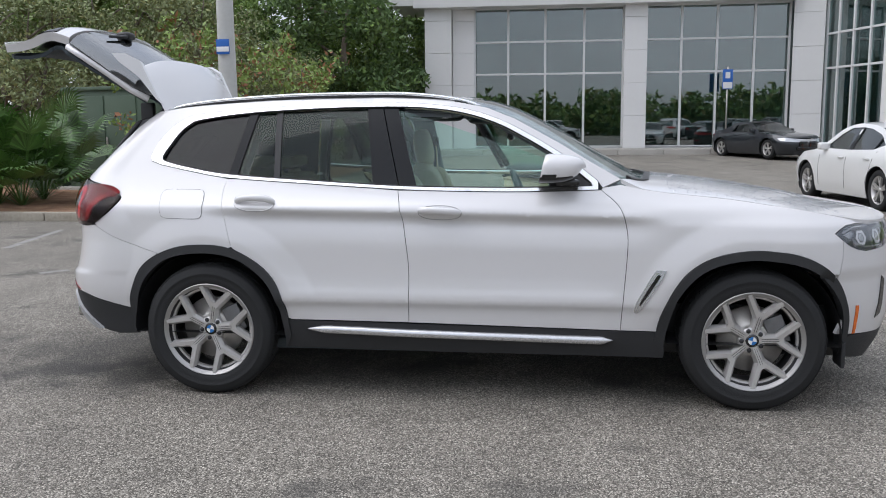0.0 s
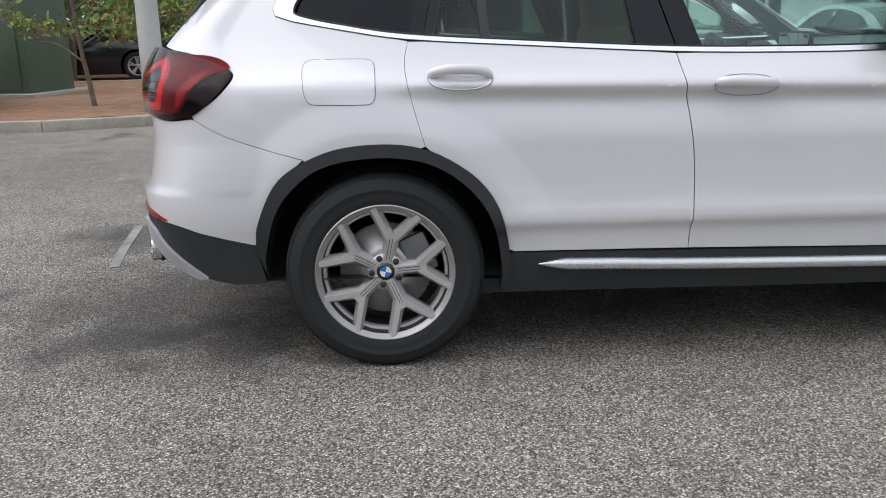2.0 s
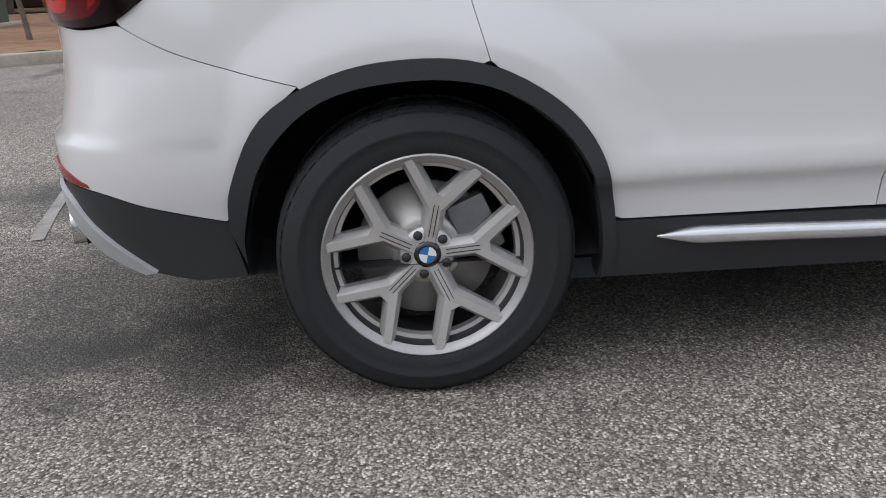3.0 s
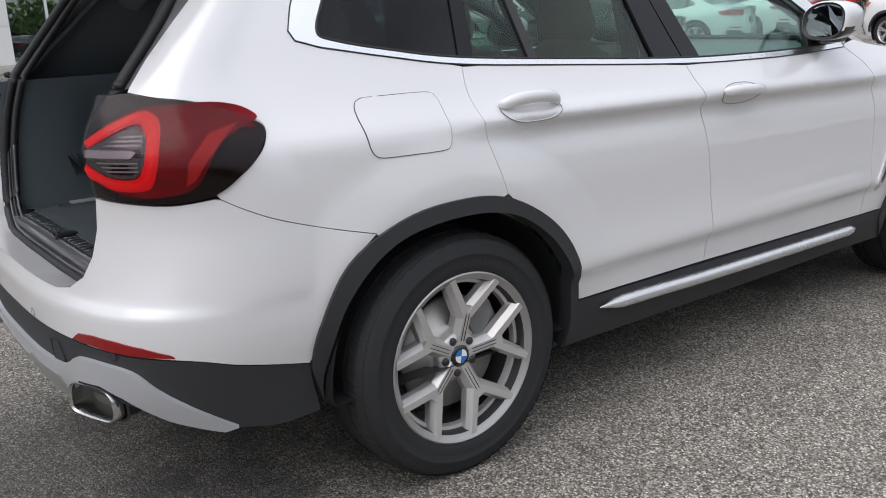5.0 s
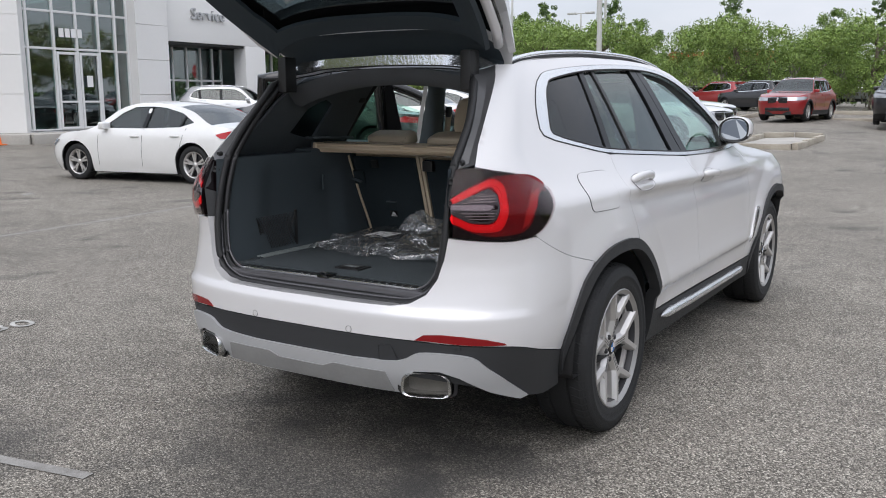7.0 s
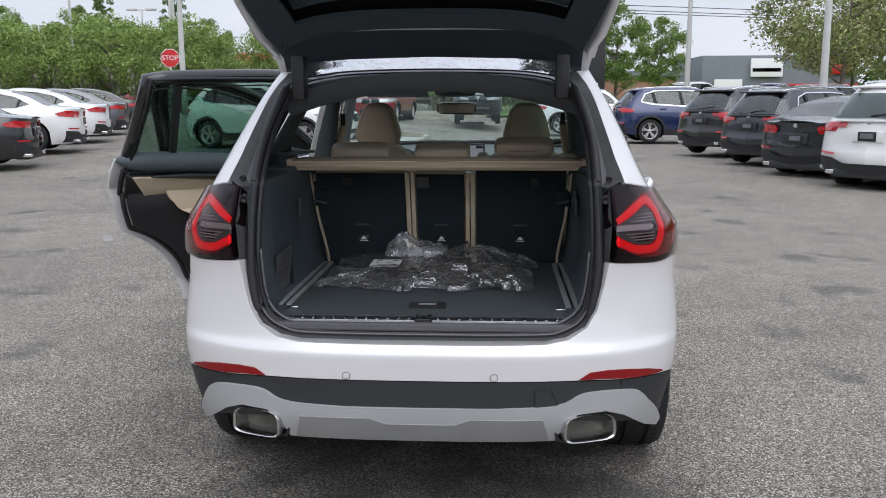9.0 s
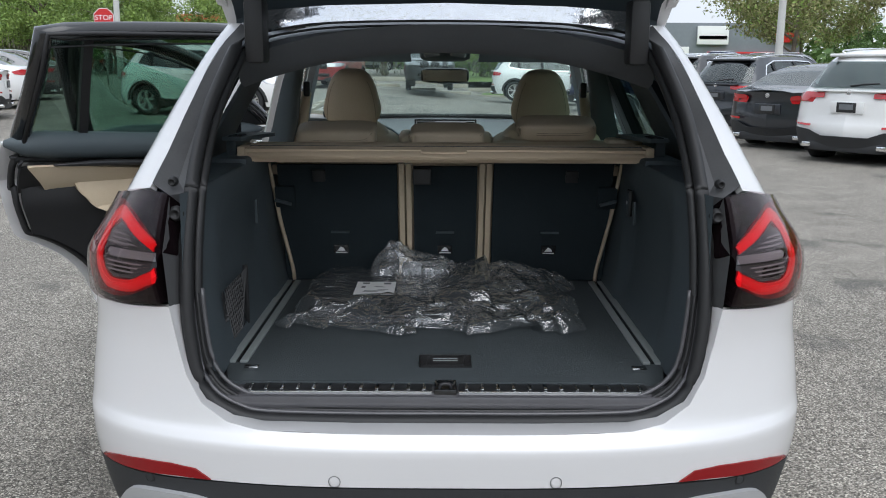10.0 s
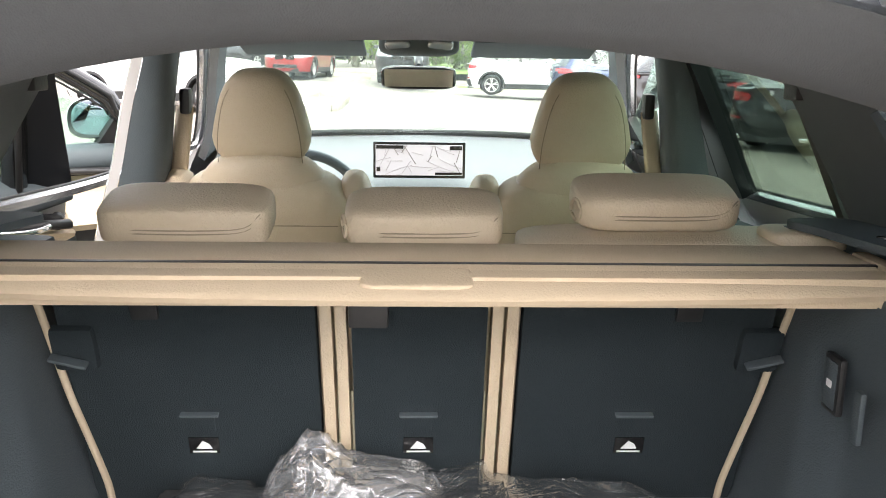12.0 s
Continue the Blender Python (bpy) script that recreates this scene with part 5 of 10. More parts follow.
def wing_mirror(to, fl):
    """A rounded painted cap over a black lower shell, with the glass set in at the back and a short arm to the door."""
    sgn = 1 if fl else -1
    c = to(1.895, 1.182, -0.112)
    n, rows = 28, []
    for x, ky, kz in ((-0.098, 0.93, 0.92), (-0.092, 0.985, 0.98), (-0.07, 1.0, 1.0), (-0.02, 0.985, 0.985), (0.03, 0.92, 0.91), (0.065, 0.80, 0.78), (0.088, 0.62, 0.58), (0.100, 0.38, 0.34), (0.104, 0.05, 0.05)):
        ring = []
        for k in range(n):
            a = 2 * math.pi * k / n
            ca, sa = math.cos(a), math.sin(a)
            wide = 0.092 * (1.0 - 0.20 * max(sa, 0.0) ** 2)
            ring.append(Vector((c.x + x + 0.018 * sa, c.y + sgn * (wide * ky * math.copysign(abs(ca) ** 0.72, ca)), c.z + 0.074 * kz * math.copysign(abs(sa) ** 0.72, sa))))
        rows.append(ring)
    verts = [v for r in rows for v in r]
    quads = [(i * n + k, i * n + (k + 1) % n, (i + 1) * n + (k + 1) % n, (i + 1) * n + k) for i in range(len(rows) - 1) for k in range(n)]
    upper = [q for q in quads if sum(verts[i].z for i in q) / 4 > c.z - 0.032]
    lower = [q for q in quads if q not in upper]
    shell = put("wing_mirror", verts, upper, M_PEARL, suv, "white wing mirror with a black base")
    put("mirror_shell", verts, lower, M_BLACK, shell, "gloss black lower shell")
    mid = sum(rows[0], Vector()) / n
    bezel = rows[0] + [mid + (v - mid) * 0.86 + Vector((0.012, 0, 0)) for v in rows[0]]
    put("mirror_bezel", bezel, [(k, (k + 1) % n, n + (k + 1) % n, n + k) for k in range(n)], M_TRIM, shell)
    put("mirror_glass", [mid + (v - mid) * 0.88 + Vector((0.010, 0, 0)) for v in rows[0]], [tuple(range(n))], M_MIRROR, shell, "", False)
    inner_y = c.y - sgn * 0.15
    boxed("mirror_arm", (c.x - 0.03, min(c.y, inner_y), c.z - 0.088), (c.x + 0.09, max(c.y, inner_y), c.z - 0.055), M_BLACK, shell, "", bevel=0.014)


wing_mirror(skin, False)
wing_mirror(swung("front"), True)

# roof rails
for k in "rl":
    to = skin if k == "r" else skin_left
    line = [top(x, (-1 if k == "r" else 1) * top_edge(x, 0.035)) + Vector((0, 0, h)) for x, h in ((-0.33, -0.004), (-0.26, 0.006), (-0.1, 0.015), (0.1, 0.019), (0.4, 0.021), (0.7, 0.021), (1.0, 0.020), (1.2, 0.015), (1.36, 0.006), (1.46, -0.008))]
    tube("rail_foot", spline([p - Vector((0, 0, 0.013)) for p in line], 4), 0.009, M_TRIM, suv, "black foot of the roof rail", 6)
    tube("roof_rail", spline(line, 4), 0.0125, M_SATIN_CHROME, suv, "satin aluminium roof rail", 8, 0.8)


# ---- wheels ----
def wheel_parts(parent, m, sgn):
    """A wheel with its tyre, five double-armed alloy spokes, brake disc and cap. Its axis is y; sgn is the outer side."""
    R = 0.362
    hub = new("wheel")
    w = m
    hub.parent = parent
    hub.matrix_basis = w
    o = sgn
    prof = [(0.245, -0.115), (0.262, -0.122), (0.30, -0.126), (0.335, -0.122), (0.355, -0.108), (R, -0.085), (R, -0.05), (R - 0.008, -0.048), (R - 0.008, -0.038), (R, -0.036), (R, 0.0), (R, 0.036), (R - 0.008, 0.038), (R - 0.008, 0.048), (R, 0.05), (R, 0.085), (0.355, 0.108), (0.335, 0.122), (0.318, 0.124), (0.314, 0.1275), (0.306, 0.1275), (0.302, 0.1245), (0.285, 0.125), (0.262, 0.122), (0.248, 0.112)]
    v, f = lathe([(r, h * o) for r, h in prof], 72)
    tyre = put("tyre", v, f if o > 0 else [q[::-1] for q in f], M_RUBBER, hub, "black tyre")
    sharp(tyre, 50)
    nb = 60
    bv, bf = [], []
    for k in range(nb):
        for side2 in (-1, 1):
            a0, a1 = 2 * math.pi * (k + 0.08) / nb, 2 * math.pi * (k + 0.80) / nb
            b = len(bv)
            for a, da in ((a0, 0), (a1, 0)):
                for r, h in ((R - 0.004, 0.054), (R + 0.0035, 0.055), (R + 0.0005, 0.090), (0.352, 0.114)):
                    sk2 = 0.03 if h > 0.06 else 0
                    bv.append((r * math.cos(a + sk2), side2 * h, r * math.sin(a + sk2)))
            bf += [(b, b + 1, b + 5, b + 4), (b + 1, b + 2, b + 6, b + 5), (b + 2, b + 3, b + 7, b + 6), (b + 1, b, b + 3, b + 2), (b + 4, b + 5, b + 6, b + 7)]
    tagged(put("tread_block", bv, bf, M_RUBBER, hub, "", False), kind="stuff")
    # near-black step and barrel, a bright ring between, a mid-grey lip outside
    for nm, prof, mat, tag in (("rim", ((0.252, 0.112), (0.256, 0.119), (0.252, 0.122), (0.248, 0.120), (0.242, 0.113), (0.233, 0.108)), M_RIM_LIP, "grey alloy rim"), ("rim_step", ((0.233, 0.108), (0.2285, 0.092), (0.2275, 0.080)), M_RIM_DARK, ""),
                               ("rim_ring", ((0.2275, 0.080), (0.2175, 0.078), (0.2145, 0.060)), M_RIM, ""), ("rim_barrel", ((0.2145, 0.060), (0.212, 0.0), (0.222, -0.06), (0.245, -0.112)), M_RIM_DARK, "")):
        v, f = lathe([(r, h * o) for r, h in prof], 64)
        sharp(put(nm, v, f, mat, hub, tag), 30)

    def arm(r0, a0, r1, a1, w0, w1, y0, y1, deep):
        """A bar from one polar place to another, with a flat face and sloped flanks."""
        p0 = Vector((r0 * math.cos(a0), 0, r0 * math.sin(a0)))
        p1 = Vector((r1 * math.cos(a1), 0, r1 * math.sin(a1)))
        d = (p1 - p0).normalized()
        s = Vector((-d.z, 0, d.x))
        vs = []
        for p, wd, y in ((p0, w0, y0), (p1, w1, y1)):
            for q, yy in ((-1.0, y - deep), (-0.96, y - 0.019), (-0.46, y), (0.46, y), (0.96, y - 0.019), (1.0, y - deep)):
                vs.append(p + s * wd * q + Vector((0, yy * o, 0)))
        fs = [(i, i + 1, i + 7, i + 6) for i in range(5)] + [(0, 5, 4, 3, 2, 1), (6, 7, 8, 9, 10, 11)]
        return vs, fs

    sv, sf = [], []
    for k in range(5):
        a = math.pi / 2 + 2 * math.pi * k / 5
        for spec in ((0.030, a, 0.152, a, 0.0265, 0.0285, 0.088, 0.1035, 0.045), (0.124, a + 0.045, 0.243, a + 0.352, 0.0235, 0.0205, 0.1008, 0.1165, 0.042), (0.124, a - 0.045, 0.243, a - 0.352, 0.0235, 0.0205, 0.1010, 0.1165, 0.042)):
            v, f = arm(*spec)
            b = len(sv)
            sv += v
            sf += [tuple(i + b for i in q) for q in f]
        v, f = arm(0.035, a, 0.105, a, 0.005, 0.004, 0.0865, 0.0975, 0.0)
    put("spokes", sv, [q if o < 0 else q[::-1] for q in sf], M_RIM, hub, "machined grey double spokes", False)
    # near-black bars just proud of the spoke faces mark the grooves
    gv, gf = [], []
    for k in range(5):
        a = math.pi / 2 + 2 * math.pi * k / 5
        for da in (-0.0052, 0.0052):
            v, f = arm(0.045, a + da / 0.045, 0.128, a + da / 0.128, 0.0022, 0.0022, 0.0912, 0.1017, 0.006)
            gf += [tuple(i + len(gv) for i in q) for q in f]
            gv += v
        v, f = arm(0.050, a, 0.06, a, 0.001, 0.001, 0.0885, 0.0895, 0.006)
        gf += [tuple(i + len(gv) for i in q) for q in f]
        gv += v
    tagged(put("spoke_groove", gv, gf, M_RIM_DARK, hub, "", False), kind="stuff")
    v, f = lathe([(0.0, 0.086 * o), (0.033, 0.086 * o), (0.062, 0.083 * o), (0.070, 0.074 * o), (0.072, 0.04 * o)], 40)
    put("hub_centre", v, f, M_RIM, hub)
    for k in range(5):
        a = math.pi / 2 + 2 * math.pi * (k + 0.5) / 5
        c = (0.052 * math.cos(a), 0, 0.052 * math.sin(a))
        v, f = lathe([(0.0, 0.090 * o), (0.010, 0.090 * o), (0.012, 0.086 * o), (0.012, 0.078 * o)], 10)
        put("wheel_bolt", [(x + c[0], y, z + c[2]) for x, y, z in v], f, M_RIM_DARK, hub)
    cap = put("centre_cap", *lathe([(0.0, 0.0935 * o), (0.024, 0.0925 * o), (0.033, 0.089 * o), (0.034, 0.084 * o)], 32), M_BLACK, hub, "round badge of blue and white quarters")
    for k in range(4):
        pts = [(0, 0.0945 * o, 0)] + [(0.021 * math.cos(k * math.pi / 2 + j * math.pi / 16), 0.094 * o, 0.021 * math.sin(k * math.pi / 2 + j * math.pi / 16)) for j in range(9)]
        put("badge_quarter", pts, [(0, j, j + 1) for j in range(1, 9)], M_BADGE_BLUE if k % 2 else M_BADGE_WHITE, hub, "", False)
    v, f = lathe([(r, h * o) for r, h in ((0.06, 0.050), (0.085, 0.056), (0.09, 0.040), (0.170, 0.038), (0.170, 0.014), (0.07, 0.014))], 48)
    put("brake_disc", v, f, M_STEEL, hub, "steel brake disc")
    bm = bmesh.new()
    add_box(bm, (0.085, min(0.0, 0.06 * o), -0.075), (0.185, max(0.0, 0.06 * o), 0.075), pose(0, 0, 0, 0, -35, 0), 0.015)
    part("brake_caliper", bm, M_CALIPER, hub, "", True)
    return hub


M_BADGE_BLUE = material("badge_blue", (0.02, 0.16, 0.45), 0.25, coat=0.5)
M_BADGE_WHITE = material("badge_white", (0.8, 0.8, 0.8), 0.25, coat=0.5)
for x, tr in ((0.0, 0.794), (2.864, 0.796)):
    for sgn in (-1, 1):
        wheel_parts(suv, pose(x, sgn * tr, 0.362) @ Matrix.Rotation(radians(14 if x else 11.5), 4, "Y"), sgn)
        # the black liner of the wheel house
        v, f = lathe([(0.43, sgn * 0.12), (0.44, -sgn * 0.17), (0.05, -sgn * 0.19)], 40)
        put("wheel_liner", [(a + x, b + sgn * tr * 0.97, max(c + 0.362, 0.34)) for a, b, c in v], f, M_TRIM, suv)

for sgn in (-1, 1):
    boxed("mud_flap", (3.30, sgn * 0.80 - 0.07, 0.225), (3.322, sgn * 0.80 + 0.07, 0.36), M_CLAD, suv, "black spray flap before the wheel", pose(0, 0, 0), 0.01)

# ---- tail lamps ----
for sgn in (-1, 1):
    to = skin if sgn < 0 else skin_left
    lamp = panel("tail_lamp", LAMP, to, M_LAMP_DARK, suv, "smoked tail lamp with a red light signature", 0.06, lift=0.006, flip=sgn > 0, step=0.022)
    u0 = around(1.05, y=-0.615)
    span = -0.517 - u0

    def lp(*pts):
        """Places on the lamp: 0 to 1 from its inner edge to its tip, and 0 to 1 from top to bottom."""
        return [(around(1.165 - 0.235 * b, y=-0.615) + a * span, 1.165 - 0.235 * b) for a, b in pts]
    red = lp((0.0, 0.40), (0.10, 0.26), (0.24, 0.12), (0.40, 0.10), (0.55, 0.095), (0.70, 0.13), (0.82, 0.20), (0.90, 0.285), (0.86, 0.345), (0.775, 0.43), (0.72, 0.58), (0.66, 0.78), (0.57, 0.91), (0.43, 0.955), (0.26, 0.955), (0.12, 0.87), (0.0, 0.72))
    cut = lp((0.0, 0.50), (0.10, 0.41), (0.26, 0.27), (0.345, 0.36), (0.375, 0.52), (0.355, 0.70), (0.30, 0.765), (0.16, 0.755), (0.06, 0.68), (0.0, 0.62))
    panel("light_guide", curve2(*red, red[0], per=3)[:-1], to, M_LAMP_RED, lamp, "deep red light guide", 0.004, [cut], 0.018, 0.0085, flip=sgn > 0)
    glow = lp((0.0, 0.40), (0.11, 0.28), (0.25, 0.15), (0.33, 0.18), (0.395, 0.28), (0.445, 0.53), (0.41, 0.80), (0.34, 0.885), (0.18, 0.885), (0.07, 0.80), (0.0, 0.715))
    glow_in = lp((0.010, 0.49), (0.12, 0.385), (0.26, 0.255), (0.32, 0.31), (0.355, 0.39), (0.378, 0.53), (0.355, 0.71), (0.30, 0.775), (0.17, 0.765), (0.08, 0.70), (0.010, 0.63))
    panel("light_ring", curve2(*glow, glow[0], per=3)[:-1], to, M_GLOW, lamp, "bright red light ring", 0.003, [curve2(*glow_in, glow_in[0], per=3)[:-1]], 0.016, 0.0105, flip=sgn > 0)
    core = lp((0.0, 0.445), (0.12, 0.33), (0.25, 0.205), (0.33, 0.245), (0.378, 0.335), (0.413, 0.53), (0.385, 0.755), (0.315, 0.83), (0.175, 0.825), (0.075, 0.75), (0.0, 0.67))
    panel("light_core", ribbon(core, 0.011), to, M_GLOW_CORE, lamp, "", 0.002, (), 0.014, 0.0125, flip=sgn > 0)
    facet = lp((0.66, 0.40), (0.80, 0.31), (0.755, 0.42), (0.69, 0.62), (0.62, 0.80), (0.56, 0.86), (0.60, 0.62))
    panel("side_facet", facet, to, M_LAMP_FACET, lamp, "", 0.003, (), 0.02, 0.0105, flip=sgn > 0)
    panel("lamp_field", curve2(*cut, cut[0], per=2)[:-1], to, M_LAMP_FIELD, lamp, "", 0.002, (), 0.03, 0.0068, flip=sgn > 0)
    bar2 = lp((0.0, 0.50), (0.30, 0.505), (0.325, 0.535), (0.30, 0.575), (0.0, 0.57))
    panel("indicator_bar", bar2, to, M_LAMP_BAR, lamp, "clear grey indicator bar", 0.004, (), 0.018, 0.011, flip=sgn > 0)
    for k in range(3):
        v0 = 0.37 + 0.04 * k
        panel("lamp_fin", lp((0.22 - 0.04 * k, v0), (0.335, v0), (0.335, v0 + 0.014), (0.20 - 0.04 * k, v0 + 0.014)), to, M_LAMP_BAR, lamp, "", 0.003, (), 0.03, 0.008, flip=sgn > 0)
        v0 = 0.61 + 0.04 * k
        panel("lamp_fin", lp((0.08 + 0.03 * k, v0), (0.34, v0), (0.335, v0 + 0.014), (0.09 + 0.03 * k, v0 + 0.014)), to, M_LAMP_BAR, lamp, "", 0.003, (), 0.03, 0.008, flip=sgn > 0)
    cover = panel("lamp_cover", gap(LAMP, 0.002), to, M_LAMP_COVER, lamp, "smoked clear lens", 0.002, (), 0.03, 0.016, flip=sgn > 0)
    cover.visible_shadow = False
    facet2 = lp((0.0, 0.34), (0.09, 0.10), (0.22, 0.11), (0.10, 0.235))
    panel("clear_facet", facet2, to, M_LAMP_DARK, lamp, "", 0.003, (), 0.02, 0.0095, flip=sgn > 0)
    panel("side_light", [(-0.56, 1.083), (-0.538, 1.083), (-0.538, 1.076), (-0.56, 1.076)], to, M_LAMP_RED, lamp, "", 0.002, (), 0.03, 0.009, flip=sgn > 0)

# ---- boot opening: gutters, seal ----
A_RING = [(z, y) for z, y in ((0.676, 0.0), (0.676, 0.20), (0.678, 0.40), (0.69, 0.47), (0.725, 0.53), (0.78, 0.565), (0.85, 0.585), (0.93, 0.60), (1.05, 0.605), (1.165, 0.60), (1.185, 0.652), (1.25, 0.630), (1.33, 0.610), (1.42, 0.586), (1.50, 0.555), (1.545, 0.525))]
A_PTS = [skin_point(around(z, y=-y), z) for z, y in A_RING] + [Vector((-0.405, -0.46, 1.578)), Vector((-0.412, -0.3, 1.590)), Vector((-0.415, 0.0, 1.597))]
B_PTS = [Vector(p) for p in ((-0.872, 0, 0.668), (-0.872, -0.20, 0.668), (-0.870, -0.40, 0.672), (-0.868, -0.46, 0.684), (-0.862, -0.517, 0.715), (-0.855, -0.548, 0.765), (-0.845, -0.562, 0.84), (-0.835, -0.570, 0.92), (-0.81, -0.570, 1.05), (-0.775, -0.566, 1.16), (-0.762, -0.565, 1.185), (-0.71, -0.563, 1.25), (-0.645, -0.555, 1.33), (-0.575, -0.530, 1.42), (-0.515, -0.498, 1.50), (-0.470, -0.455, 1.520), (-0.410, -0.42, 1.532), (-0.4145, -0.29, 1.547), (-0.4175, 0.0, 1.553))]


def flipped(p):
    return Vector((p.x, -p.y, p.z))


def loft(name, rows, mat, parent, label="", closed=False):
    n = len(rows[0])
    verts = [v for r in rows for v in r]
    faces = [(i * n + k, i * n + (k + 1) % n, (i + 1) * n + (k + 1) % n, (i + 1) * n + k) for i in range(len(rows) - 1) for k in range(n if closed else n - 1)]
    return sharp(put(name, verts, faces, mat, parent, label), 45)


A_ALL = A_PTS + [flipped(p) for p in A_PTS[-2:0:-1]]
B_ALL = B_PTS + [flipped(p) for p in B_PTS[-2:0:-1]]
M_ALL = [a * 0.45 + b * 0.55 + Vector((0.028, 0, 0)) for a, b in zip(A_ALL, B_ALL)]
low_idx = [i for i, p in enumerate(A_ALL) if p.z < 0.935]
n_all = len(A_ALL)
half_low = [i for i in range(8)]
seq_low = [n_all - i for i in range(7, 0, -1)] + list(range(8))
loft("boot_sill", [[r[i % n_all] for i in seq_low] for r in (A_ALL, M_ALL, B_ALL)], M_PEARL, suv, "white painted boot sill")
for seq_up in (list(range(7, 16)), list(range(n_all - 15, n_all - 6))):
    loft("boot_gutter", [[r[i % n_all] for i in seq_up] for r in (A_ALL, M_ALL, B_ALL)], M_GUTTER, suv, "dark grey gutter beside the boot opening")
# the gate shades this edge; its brightness is put into the material
loft("roof_flange", [[top(-0.32, max(-0.52, min(0.52, A_ALL[i % n_all].y))) for i in range(15, n_all - 14)]] + [[r[i % n_all] for i in range(15, n_all - 14)] for r in (A_ALL, [a * 0.5 + b * 0.5 for a, b in zip(A_ALL, B_ALL)], B_ALL)], M_WET_BRIGHT, suv, "white wet roof edge above the boot opening")
ring = spline([b + Vector((-0.004, 0, 0)) for b in B_ALL], 3, closed=True)
tube("boot_seal", ring, [0.016 if p.z < 1.50 else 0.003 for p in ring], M_SEAL, suv, "black rubber seal round the boot opening", 8, closed=True)
ring2 = spline([Vector((b.x + 0.022, b.y * 0.972, b.z + (0.014 if b.z < 0.8 else -0.010 if b.z > 1.45 else 0))) for b in B_ALL], 3, closed=True)
tube("boot_seal", ring2, [0.013 if p.z < 1.48 else 0.003 for p in ring2], M_TRIM, suv, "", 8, closed=True)
for sgn in (-1, 1):
    for z, y, r in ((1.125, 0.588, 0.017), (1.19, 0.603, 0.011)):
        v, f = lathe([(0, -0.007), (r * 0.42, -0.007), (r * 0.52, -0.014), (r * 0.72, -0.014), (r * 0.80, -0.006), (r, -0.004), (r, 0.004)], 16)
        m = Matrix.Translation((-0.817 if z < 1.15 else -0.778, sgn * y, z)) @ Matrix.Rotation(radians(-90), 4, "Z")
        put("rubber_stop", [m @ Vector(p) for p in v], f, M_SEAL, suv, "round rubber buffer")

